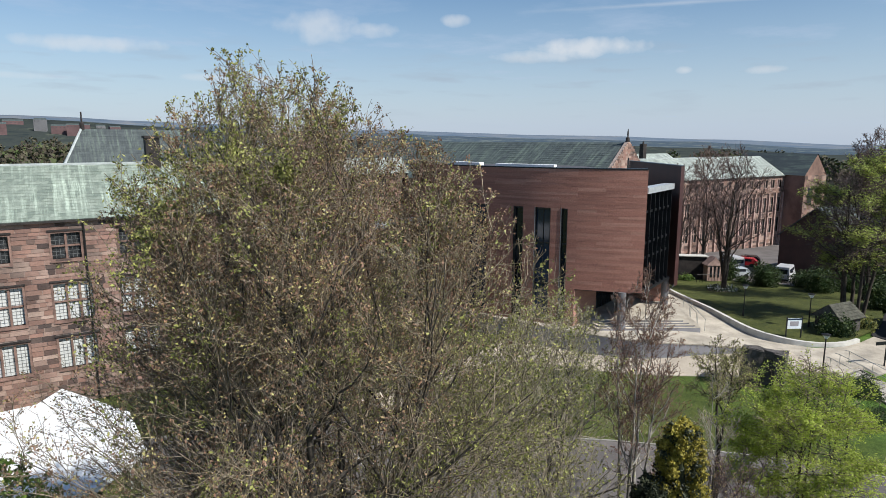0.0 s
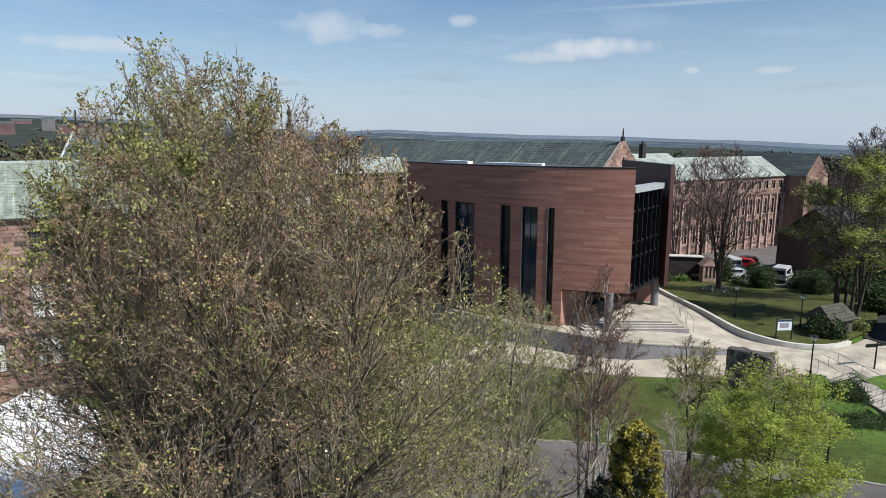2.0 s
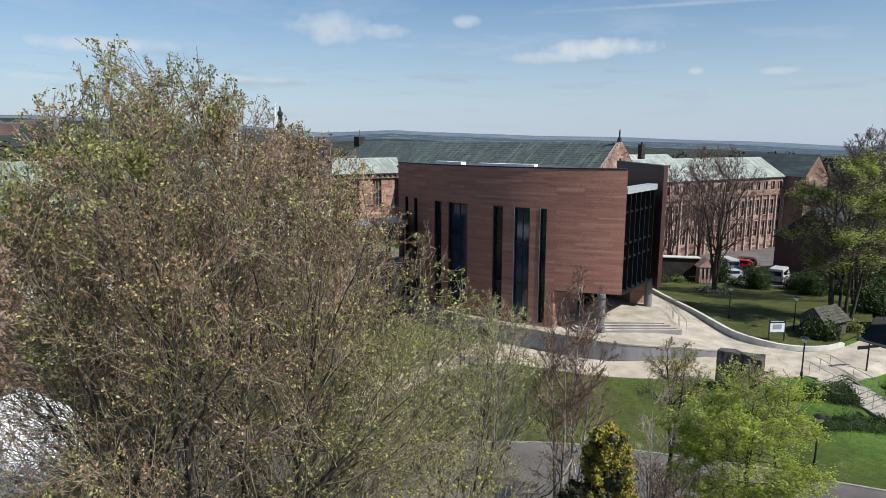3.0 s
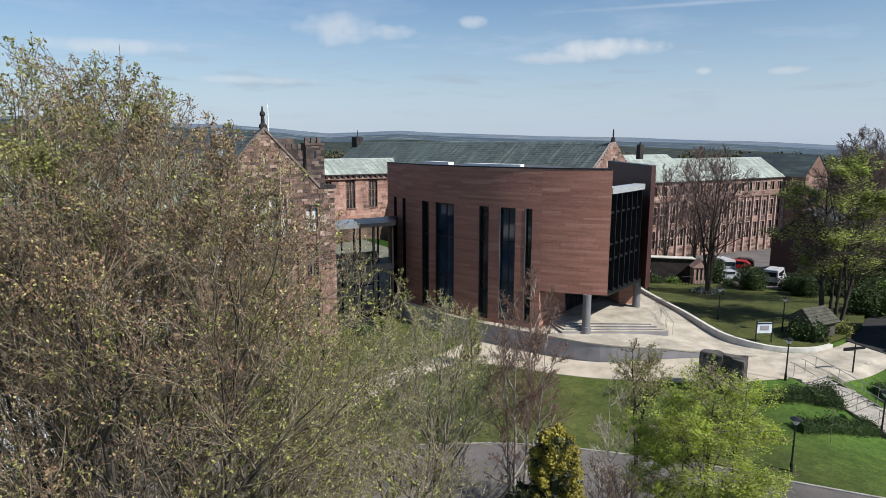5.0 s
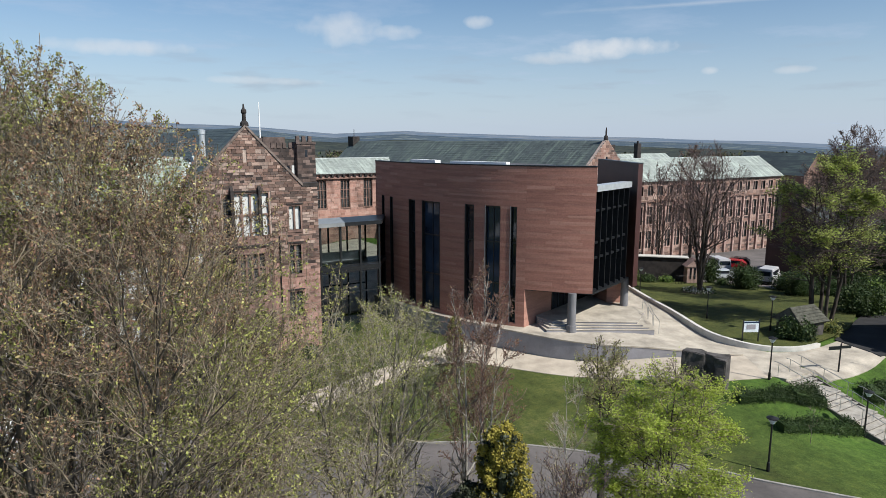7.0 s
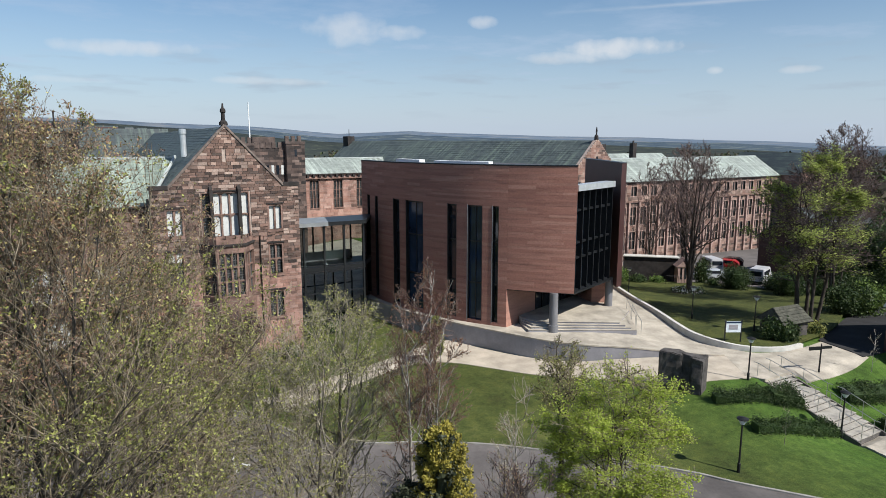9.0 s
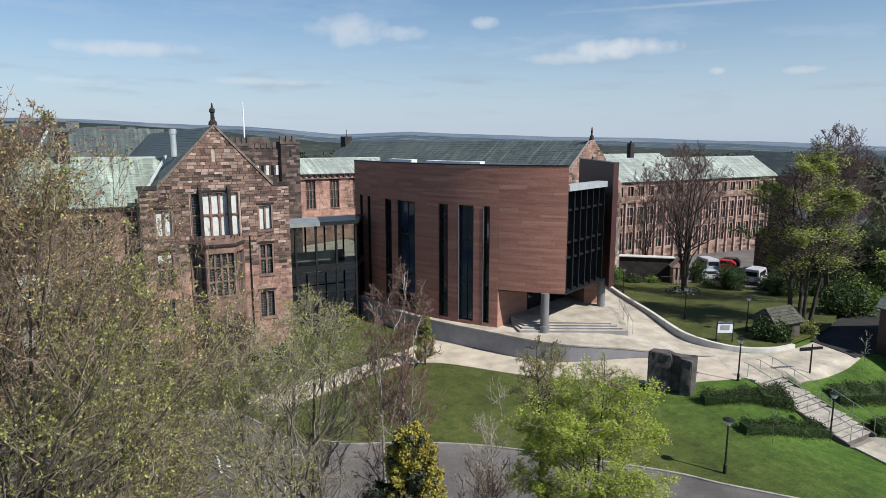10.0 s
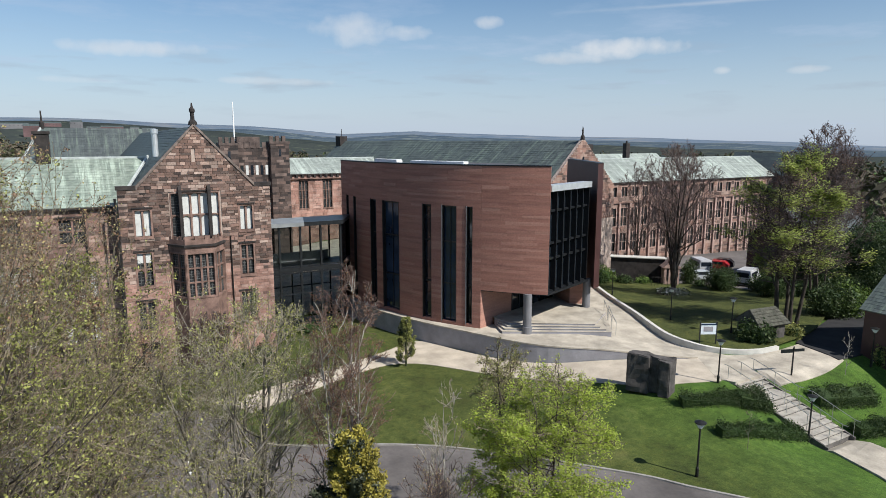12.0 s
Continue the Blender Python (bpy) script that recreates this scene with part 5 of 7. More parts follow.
def left_range():
    wins = []
    for k in range(8):
        x = -20.4 + 4.05 * k
        if x > 10.5:
            continue
        wins.append((x, 9.2, 1.7, 1.75, 2, 2))
        wins.append((x - 0.15, 5.0, 2.3, 2.5, 3, 2, M_BLIND))
        wins.append((x - 0.15, 1.6, 2.3, 2.1, 3, 1, M_BLIND))
    b = range_block("classroom_range", "red sandstone classroom range under pale green slates", -24, 11.85, 48.5, 11, -1.6, 11.85, 15.3, M_SLATE_G, wins, 0.3, 31, mats=(M_STONE_P, M_STONE), valley=2.8)
    for x in (-14.5, -6.2, 1.8, 9.6):
        part("downpipe", Geo().tube([(x, 48.36, 11.6), (x, 48.36, -1)], 0.06, 8), M_IRON, b, "black iron downpipe")
    c = thing("chimney_stack", "tall sooty stone chimney on the slate roof", "chimney")
    part("chimney_shaft", Geo().box(6.7, 7.7, 53.3, 54.5, 13.9, 17.2), M_SOOT, c)
    part("cap", Geo().box(6.6, 7.8, 53.2, 54.6, 17.2, 17.4), M_SOOT, c)
    part("flashing", Geo().box(6.6, 7.8, 53.1, 53.3, 13.7, 14.2), M_LEAD, c)


left_range()


def back_hall_west():
    b = thing("west_hall", "distant hall with steep dark slate roof", "building")
    x0, x1, y0, y1, e, r = 5.0, 20, 96, 110, 11.0, 18.5
    part("wall", Geo().box(x0 - 3, x1, y0 + 0.3, y1, -2, e - 0.05), M_STONE, b)
    ym = (y0 + y1) / 2
    slates(b, "roof", (x0 - 4, y0, e), (x1, y0, e), (x1, ym, r), (x0, ym, r), M_SLATE_D, 0.5, 0.8, 51)
    g = Geo().face((x0 - 4, y0, e), (x0, ym, r), (x0 - 4, y1, e)).face((x0 - 4, y1, e), (x0, ym, r), (x1, ym, r), (x1, y1, e))
    part("rear_roof", g, M_SLATE_D, b)
    part("verge", Geo().tube([(x0 - 4, y0, e + 0.1), (x0, ym, r + 0.1)], 0.16, 5), M_LEAD, b)
    part("finial", Geo().lathe(x0 + 0.1, ym, [(0.3, r - 0.1), (0.3, r + 0.8), (0.12, r + 1), (0.1, r + 2.4)], 8), M_SOOT, b)


back_hall_west()


def tower():
    b = thing("gate_tower", "crenellated red sandstone gate tower", "tower")
    x0, x1, y0 = 24.6, 33.2, 77.0
    part("wall", Geo().box(x0 + 0.8, x1 - 1.8, y0 + 0.6, y0 + 9, -1, 15.8), M_TOWER, b)
    for xa, xb, yy, top in ((x0, x0 + 2.2, y0, 16.4), (x1 - 2.4, x1, y0, 16.6)):
        part("turret", Geo().box(xa, xb, yy, yy + 2.2, -1, top), M_TOWER, b)
        g = Geo()
        for k in range(3):
            g.box(xa - 0.1 + k * (xb - xa) / 3, xa + 0.35 + k * (xb - xa) / 3, yy - 0.1, yy + 0.3, top, top + 0.7)
        g.box(xa - 0.1, xb + 0.1, yy - 0.1, yy, top - 0.3, top)
        part("battlement", g, M_TOWER, b)
        g = Geo().box((xa + xb) / 2 - 0.15, (xa + xb) / 2 + 0.15, yy - 0.04, yy, top - 1.9, top - 1.0)
        part("slit_window", g, M_GLASS, b)
    facade(b, flat_wall(y0 + 0.6), x0 + 2.3, x1 - 2.5, 4, 15.8, [(x0 + 2.5 + k * 0.62 - 0.05, x0 + 2.85 + k * 0.62 + 0.05, 12.4, 13.6) for k in range(6)], 0.34, 0.8, 57, (M_STONE_BP, M_STONE_B))
    for xa, xb, top in ((x0, x0 + 2.2, 16.1), (x1 - 2.4, x1, 16.3)):
        facade(b, flat_wall(y0), xa, xb, 4, top, [((xa + xb) / 2 - 0.2, (xa + xb) / 2 + 0.2, top - 1.7, top - 0.6)], 0.34, 0.7, 58, (M_STONE_BP, M_STONE_B))
    facade(b, lambda s, z, o: (x1 + o, s, z), y0, y0 + 2.2, 4, 16.3, [], 0.34, 0.7, 59, (M_STONE_BP, M_STONE_B))
    g = Geo()
    for k in range(6):
        g.box(x0 + 2.3 + k * 0.75, x0 + 2.75 + k * 0.75, y0 + 0.5, y0 + 0.8, 15.8, 16.5)
    part("battlement", g, M_TOWER, b)
    part("upper_turret", Geo().box(x0 + 2.7, x0 + 5.6, y0 + 3, y0 + 6, 15.8, 17.2), M_TOWER, b)
    for k in range(6):
        part("lancet", Geo().box(x0 + 2.5 + k * 0.62, x0 + 2.85 + k * 0.62, y0 + 0.56, y0 + 0.6, 12.4, 13.6), M_BLIND if k % 2 else M_GLASS, b)
    f = thing("flagpole", "tall white flagpole on the tower roof", "flagpole")
    part("pole", Geo().tube([(27.1, 80.5, 15.8), (27.1, 80.5, 21.6)], [0.11, 0.06], 8), M_WHITE, f)


tower()
wins = []
for k in range(6):
    wins.append((36.4 + 4.15 * k, 5.6, 1.5, 4.5, 3, 3))
range_block("library_range", "red sandstone range with tall mullioned windows", 33, 60, 98, 11, -1.5, 11.3, 13.7, M_SLATE_P, wins, 0.4, 61, lattice=0.3, mats=(M_STONE_LP, M_STONE_L))


def corbels():
    b = thing("corbel_table", "row of dark stone corbels under the eaves", "moulding")
    for k in range(28):
        x = 34 + k * 1.0
        part("corbel", Geo().box(x, x + 0.35, 97.5, 97.95, 10.7, 11.15), M_SOOT, b)
    part("string", Geo().box(33, 62, 97.6, 97.95, 10.45, 10.68), M_DRESSED, b)


corbels()


def great_hall():
    b = thing("great_hall", "great hall with long mossy slate roof", "building", at=(67.9, 60.0, 0), turn=10.5)
    L, h, e, r = 62, 7.2, 10.5, 16.7
    part("wall", Geo().box(-h + 0.3, h - 0.3, 0.5, L, -5, e - 0.05), M_STONE, b)
    slates(b, "roof", (-h, L, e), (-h, 0.4, e), (0, 0.4, r), (0, L, r), M_SLATE_Y, 0.45, 0.7, 71)
    slates(b, "roof", (h, 0.4, e), (h, L, e), (0, L, r), (0, 0.4, r), M_SLATE_D, 0.9, 1.4, 72)
    g = Geo()
    g.v = [(-h, 0, e), (h, 0, e), (0, 0, r + 0.3), (-h, 0.5, e), (h, 0.5, e), (0, 0.5, r + 0.3), (-h, 0, -2), (h, 0, -2), (-h, 0.5, -2), (h, 0.5, -2)]
    g.f = [(0, 1, 2), (3, 5, 4), (0, 2, 5, 3), (1, 4, 5, 2), (6, 7, 1, 0), (8, 3, 4, 9), (6, 0, 3, 8), (7, 9, 4, 1)]
    part("gable", g, M_MORTAR, b)

    def lim(z):
        q = h * (1 if z < e else max(0.02, 1 - (z - e) / (r + 0.3 - e)))
        return -q, q

    facade(b, lambda s, z, o: (s, -o, z), -h, h, 6, r, [(-0.2, 0.2, 13.2, 14.6)], 0.32, 0.75, 73, (M_STONE_P, M_STONE), lim, 0.04)
    part("slit_window", Geo().box(-0.2, 0.2, 0.0, 0.03, 13.2, 14.6).box(-0.2, 0.2, -0.02, 0.0, 13.2, 14.6), M_GLASS, b)
    part("finial", Geo().lathe(0, 0.2, [(0.3, r + 0.1), (0.26, r + 0.6), (0.1, r + 0.8), (0.12, r + 1.3), (0.05, r + 1.8)], 8), M_SOOT, b)
    part("chimney", Geo().box(2.2, 3.2, 0.9, 2.0, 12.5, 16.2), M_SOOT, b)
    part("chimney", Geo().box(-1.3, 0.3, L - 1.8, L, r - 2.5, r + 0.9), M_SOOT, b)
    part("spike", Geo().tube([(-0.3, L - 0.7, r + 0.9), (-0.3, L - 0.7, r + 2.3)], 0.07, 6), M_SOOT, b)
    return b


great_hall()


def long_range():
    wins = []
    n = 19
    for k in range(n):
        x = 82.6 + 2.4 * k
        wins.append((x, 7.5, 1.3, 1.6, 2, 1))
        wins.append((x, 2.6, 1.35, 3.0, 2, 2))
        wins.append((x, -1.6, 1.35, 3.0, 2, 2))
    b = range_block("long_range", "long red sandstone range with three rows of windows", 82, 128, 72.2, 11, -6, 9.9, 13.6, M_SLATE_P, wins, 0.45, 81, far=True, mats=(M_STONE_P, M_STONE), frame_mat=M_PINK)
    for k in range(n + 1):
        x = 82.05 + 2.4 * k
        part("pilaster", Geo().box(x - 0.12, x + 0.26, 71.85, 72.2, -5, 6.4), M_PINK, b)
    part("string_course", Geo().box(82, 128, 71.9, 72.2, 6.42, 6.7), M_DRESSED, b)
    c = thing("end_block", "gabled sandstone block at the end of the range", "building")
    g = Geo()
    g.v = [(128, 68, -7), (136, 68, -7), (136, 84, -7), (128, 84, -7), (128, 68, 10), (136, 68, 10), (136, 84, 10), (128, 84, 10), (132, 68, 14.2), (132, 84, 14.2)]
    g.f = [(0, 1, 5, 8, 4), (2, 3, 7, 9, 6), (0, 4, 7, 3), (1, 2, 6, 5)]
    part("wall", g, M_STONE, c)
    part("roof", Geo().face((127.8, 67.9, 10), (132, 67.9, 14.3), (132, 84, 14.3), (127.8, 84, 10)).face((136.2, 67.9, 10), (136.2, 84, 10), (132, 84, 14.3), (132, 67.9, 14.3)), M_SLATE_D, c)
    facade(c, flat_wall(68), 128, 136, -3, 10, [], 0.45, 1.1, 87, (M_STONE_P, M_STONE))
    for k in range(2):
        part("window", Geo().box(129.5 + 3.2 * k, 131 + 3.2 * k, 67.9, 67.95, 4.5, 7.5), M_LEADED, c)
    for x, y, z in ((106, 90, 16.2), (90, 92, 15.6)):
        ch = thing("chimney_stack", "dark chimney stack above the far roofs", "chimney")
        part("chimney_shaft", Geo().box(x - 0.5, x + 0.5, y - 0.5, y + 0.5, 8, z), M_SOOT, ch)
        part("pot", Geo().lathe(x, y, [(0.2, z), (0.16, z + 0.5)], 8), M_SOOT, ch)
    r = thing("rear_wing", "far wing with pale slate roof", "building")
    part("wall", Geo().box(84, 120, 90, 100, -7, 11), M_STONE, r)
    slates(r, "roof", (84, 89.8, 11), (120, 89.8, 11), (120, 95, 14.0), (84, 95, 14.0), M_SLATE_P, 0.7, 1.2, 84)


long_range()


def link():
    b = thing("glass_link", "glazed two-storey link with flat grey roof", "building")
    x0, x1, y0, top = 22.95, 31.0, 52.6, 8.85
    plan = [(x0 + 0.02, y0 - 0.45), (x1 + 0.1, y0 - 0.45), (33.2, 55.9), (33.2, 56.4), (x0 + 0.02, 56.2)]
    # roof split along a slanting line, its east part darker
    west = [plan[0], (27.3, y0 - 0.45), (28.4, 56.25), plan[4]]
    east = [(27.304, y0 - 0.45), plan[1], plan[2], plan[3], (28.404, 56.25)]
    part("roof", Geo().prism(west, top, top + 0.36), M_LINKROOF, b, "grey metal fascia roof")
    part("roof", Geo().prism(east, top, top + 0.36), M_DARKM, b, "darker east part of the fascia roof")
    part("floor_slab", Geo().prism([(x0 + 0.02, y0 - 0.1), (x1, y0 - 0.1), (33.2, 55.9), (33.2, 56.4), (x0 + 0.02, 56.1)], 4.5, 4.95), M_DARKM, b)
    n = 4
    for k in range(n + 1):
        x = x0 + 0.1 + (x1 - x0 - 0.15) * k / n
        part("mullion", Geo().box(x - 0.08, x + 0.08, y0 - 0.14, y0 + 0.14, -0.9, top), M_DARKM, b)
        part("mullion", Geo().box(x - 0.06, x + 0.06, y0 + 3.2, y0 + 3.4, -0.9, top), M_DARKM, b)
    for z in (2.4, 4.4, 5.05):
        part("transom", Geo().box(x0 + 0.02, x1, y0 - 0.06, y0 + 0.06, z - 0.06, z + 0.06), M_DARKM, b)
        part("transom", Geo().box(x0 + 0.02, x1, y0 + 3.25, y0 + 3.35, z - 0.06, z + 0.06), M_DARKM, b)
    for k in range(n):
        xa = x0 + 0.18 + (x1 - x0 - 0.15) * k / n
        xb = x0 + 0.02 + (x1 - x0 - 0.15) * (k + 1) / n
        part("pane", Geo().box(xa, xb, y0 - 0.012, y0 + 0.012, -0.9, 4.38), M_PANE, b).visible_shadow = False
        part("pane", Geo().box(xa, xb, y0 - 0.012, y0 + 0.012, 5.06, top), M_PANE, b).visible_shadow = False
    part("side_glazing", Geo().hexa([(x1, y0, -0.9), (33.2, 56.4, -0.9), (33.17, 56.43, -0.9), (x1 - 0.03, y0 + 0.03, -0.9)], [(x1, y0, top), (33.2, 56.4, top), (33.17, 56.43, top), (x1 - 0.03, y0 + 0.03, top)]), M_GLASS, b)
    part("ground_floor", Geo().box(x0 + 0.05, x1 - 0.1, y0 + 0.15, y0 + 3.1, -0.95, -0.85), M_DARKM, b)
    part("balustrade", Geo().box(x0 + 0.2, x1 - 0.3, y0 + 2.9, y0 + 2.95, 4.96, 5.9), M_RAMP, b)


ob = part("courtyard", strip([(14, 57 + 4 * k) for k in range(11)], [(58, 57 + 4 * k) for k in range(11)], ground_z, 0.2, 14), M_PAVE)
tagged(ob, "pale paved courtyard behind the link", "pavement", kind="structure")


def clear_glass():
    m, n, l, b = node_mat("clear_glass", 0.03, 0, 0.5)
    b.inputs["Base Color"].default_value = (0.40, 0.46, 0.45, 1)
    b.inputs["Transmission Weight"].default_value = 1.0
    b.inputs["IOR"].default_value = 1.1
    return m


M_PANE = clear_glass()
M_LINKROOF = plain("zinc_roof", (0.27, 0.29, 0.30), 0.5, 0.3, 0.15, 1.5)
link()


# ---- things on the plaza and lawns ----
def lamp_post(x, y, z, h=3.1):
    b = thing("lamp_post", "black lamp post with round cone lantern", "street lamp", "lamp posts", (x, y, z))
    part("post", Geo().lathe(0, 0, [(0.09, 0), (0.09, 0.5), (0.055, 0.55), (0.045, h - 0.35)], 10), M_IRON, b)
    part("lantern", Geo().lathe(0, 0, [(0.10, h - 0.35), (0.12, h - 0.3), (0.27, h - 0.06)], 14), M_SIGN, b, "translucent lantern bowl")
    part("cap", Geo().lathe(0, 0, [(0.31, h - 0.06), (0.31, h - 0.02), (0.12, h + 0.05), (0.03, h + 0.08)], 14), M_IRON, b)
    return b


first = lamp_post(37.1, 15.6, ground_z(37.1, 15.6))
for x, y in ((48.1, 16.1), (47.3, 22.2), (61.5, 19.4)):
    copy_thing(first, pose(x, y, ground_z(x, y)))
for x, y in ((57.3, 28.6), (56.6, 34.5), (62.9, 48.5)):
    copy_thing(first, pose(x, y, ground_z(x, y) + 0.36))


def boulder():
    b = thing("stone_sculpture", "large dark weathered stone block with carved notch", "sculpture", at=(0, 0, 0))
    z0 = -0.35
    base = [(41.3, 25.0), (42.03, 23.7), (42.36, 23.9), (42.66, 23.35), (42.35, 23.12), (42.7, 22.5), (43.8, 22.9), (42.6, 25.6)]
    g = Geo().prism(base, z0, 2.25)
    me = part("block", g, M_CONC, b, bevel=0.06)
    bm = bmesh.new()
    bm.from_mesh(me.data)
    bmesh.ops.subdivide_edges(bm, edges=bm.edges, cuts=5, use_grid_fill=True)
    for v in bm.verts:
        n = noise.noise(v.co * 0.9) * 0.12 + noise.noise(v.co * 2.7) * 0.07
        v.co += Vector((n, n * 0.6, n if v.co.z > z0 + 0.3 else 0))
        if v.co.z > 2.0:
            v.co.z += 0.12 * math.sin(v.co.x * 2.0)
    bm.to_mesh(me.data)
    bm.free()


boulder()


def sign_board():
    b = thing("notice_board", "white map panel on two dark posts", "sign", at=(53.0, 27.6, 0.33), turn=-28)
    for x in (-0.67, 0.67):
        part("post", Geo().box(x - 0.04, x + 0.04, -0.04, 0.04, 0, 1.9), M_DARKM, b)
    part("panel", Geo().box(-0.62, 0.62, -0.04, 0.03, 0.85, 1.75), M_SIGN, b, "pale panel with a drawn site plan")
    part("map_shape", Geo().prism([(-0.4, -0.06), (0.35, -0.06), (0.35, -0.045), (-0.4, -0.045)], 1.1, 1.5), M_RAMP, b, "grey plan drawing")
    part("header", Geo().box(-0.62, 0.62, -0.055, -0.042, 1.62, 1.75), M_BLUEGLASS, b)


sign_board()


def finger_post():
    b = thing("finger_post", "dark finger post with two direction arms", "signpost", at=(53.4, 20.7, ground_z(53.4, 20.7)), turn=-20)
    part("post", Geo().lathe(0, 0, [(0.06, 0), (0.05, 2.1), (0.02, 2.2)], 8), M_IRON, b)
    part("arm", Geo().box(-1.0, -0.06, -0.03, 0.03, 1.72, 1.98), M_DARKM, b)
    part("arm", Geo().box(0.06, 0.85, -0.03, 0.03, 1.78, 1.98), M_DARKM, b)


finger_post()


def stairs():
    s = thing("garden_stairs", "pale stone stair flight down the grass bank", "stairs")
    top, n = -0.02, 12
    for k in range(n):
        y1 = 21.8 - 0.4 * k - 0.86 * (k // 4)
        d = 0.4 + (0.86 if k % 4 == 3 and k < 11 else 0)
        z = top - 0.158 * (k + 1)
        part("tread", Geo().box(48.5, 51.3, y1 - d, y1 + 0.05, z - 0.04, z + 0.02), M_STEP, s)
        # risers, like the edging, are darker than the treads
        part("riser", Geo().box(48.52, 51.28, y1 - d + 0.05, y1 + 0.05, z - 0.5, z - 0.045), M_RISER, s, "riser darker than the tread")
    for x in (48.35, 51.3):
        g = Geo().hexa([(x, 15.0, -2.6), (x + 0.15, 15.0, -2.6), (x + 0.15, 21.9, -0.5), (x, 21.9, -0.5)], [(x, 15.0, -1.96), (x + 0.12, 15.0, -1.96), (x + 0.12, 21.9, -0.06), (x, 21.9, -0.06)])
        part("stringer", g, M_RISER, s, "dark stair edging")
    for x in (48.5, 49.9, 51.3):
        r = thing("stair_rail", "thin grey metal stair handrail", "handrail", "stair rails")
        for ya, za, yb, zb in ((22.3, 1.0, 18.9, 0.12), (17.9, 0.1, 15.1, -0.8)):
            part("rail", Geo().tube([(x, ya + 0.35, za), (x, ya, za), (x, yb, zb), (x, yb - 0.35, zb)], 0.024, 6), M_STEEL, r)
            for t in (0.0, 0.5, 1.0):
                y, z = ya + (yb - ya) * t, za + (zb - za) * t
                part("post", Geo().tube([(x, y, z - 1.15), (x, y, z)], 0.02, 6), M_STEEL, r)


stairs()
ob = part("lower_path", strip([(51.4, 15.6), (51.3, 12.6), (50.5, 8), (49, 2)], [(48.4, 15.6), (47.3, 11.6), (45, 7), (42.4, 3)], ground_z, 0.10, 4), M_PAVE)
tagged(ob, "pale paved path below the stairs", "path", kind="structure")


def hedge(a, b, width, height, seed, zf=ground_z):
    rng = np.random.default_rng(seed)
    t = thing("hedge", "clipped dark green laurel hedge", "hedge", "hedges on the bank")
    L = math.hypot(b[0] - a[0], b[1] - a[1])
    n = int(L * width * height * 1300)
    pts = []
    ux, uy = (b[0] - a[0]) / L, (b[1] - a[1]) / L
    while len(pts) < n:
        s, w, h = rng.uniform(0, L), rng.uniform(-1, 1), rng.uniform(0, 1)
        lump = 0.8 + 0.25 * math.sin(s * 2.3 + seed) + 0.12 * math.sin(s * 5.1)
        if abs(w) ** 2.5 + h ** 3 > 1.05:
            continue
        if abs(w) < 0.6 and h < 0.6 and rng.random() < 0.8:
            continue
        x, y = a[0] + ux * s - uy * w * width / 2, a[1] + uy * s + ux * w * width / 2
        pts.append((x, y, zf(x, y) + h * height * lump))
    leafy_mass("foliage", pts, rng, 0.055, M_HEDGE, t)
    core = Geo()
    q = [(a[0] - uy * width * 0.3, a[1] + ux * width * 0.3), (a[0] + uy * width * 0.3, a[1] - ux * width * 0.3), (b[0] + uy * width * 0.3, b[1] - ux * width * 0.3), (b[0] - uy * width * 0.3, b[1] + ux * width * 0.3)]
    core.prism(q, lambda x, y: zf(x, y), lambda x, y: zf(x, y) + height * 0.6)
    part("inner_growth", core, M_HEDGE, t)


hedge((42.6, 21.4), (48.0, 18.9), 1.1, 0.85, 1)
hedge((46.2, 19.8), (48.2, 18.9), 1.5, 1.1, 5)
hedge((42.0, 18.0), (48.0, 16.4), 1.1, 0.85, 2)
hedge((52.4, 18.3), (57.5, 17.2), 1.5, 1.0, 3)
hedge((51.9, 15.3), (57.0, 13.4), 1.5, 1.0, 4)


def bush(x, y, z, r, h, seed, mat=None, label="rounded dark evergreen shrub in the border", leaf=0.12, dense=260):
    rng = np.random.default_rng(seed)
    sunk = max(0.0, z - ground_z(x, y) + 0.05)
    z, h = z - sunk, h + min(sunk, 0.6)
    t = thing("shrub", label, "shrub")
    d = rng.normal(0, 1, (int(dense * r * h * 2), 3))
    d /= np.linalg.norm(d, axis=1, keepdims=True)
    k = rng.uniform(0.72, 1.02, (len(d), 1)) * (1 + 0.18 * np.sin(d[:, :1] * 5 + seed) + 0.12 * np.sin(d[:, 1:2] * 7))
    p = d * k * (r, r, h / 2) + (x, y, z + h / 2)
    p = p[p[:, 2] > z]
    leafy_mass("foliage", p, rng, leaf, mat or M_HEDGE, t)
    g = Geo().lathe(x, y, [(r * 0.3, z), (r * 0.62, z + h * 0.3), (r * 0.55, z + h * 0.7), (r * 0.1, z + h * 0.85)], 9)
    part("inner_growth", g, M_HEDGE, t)


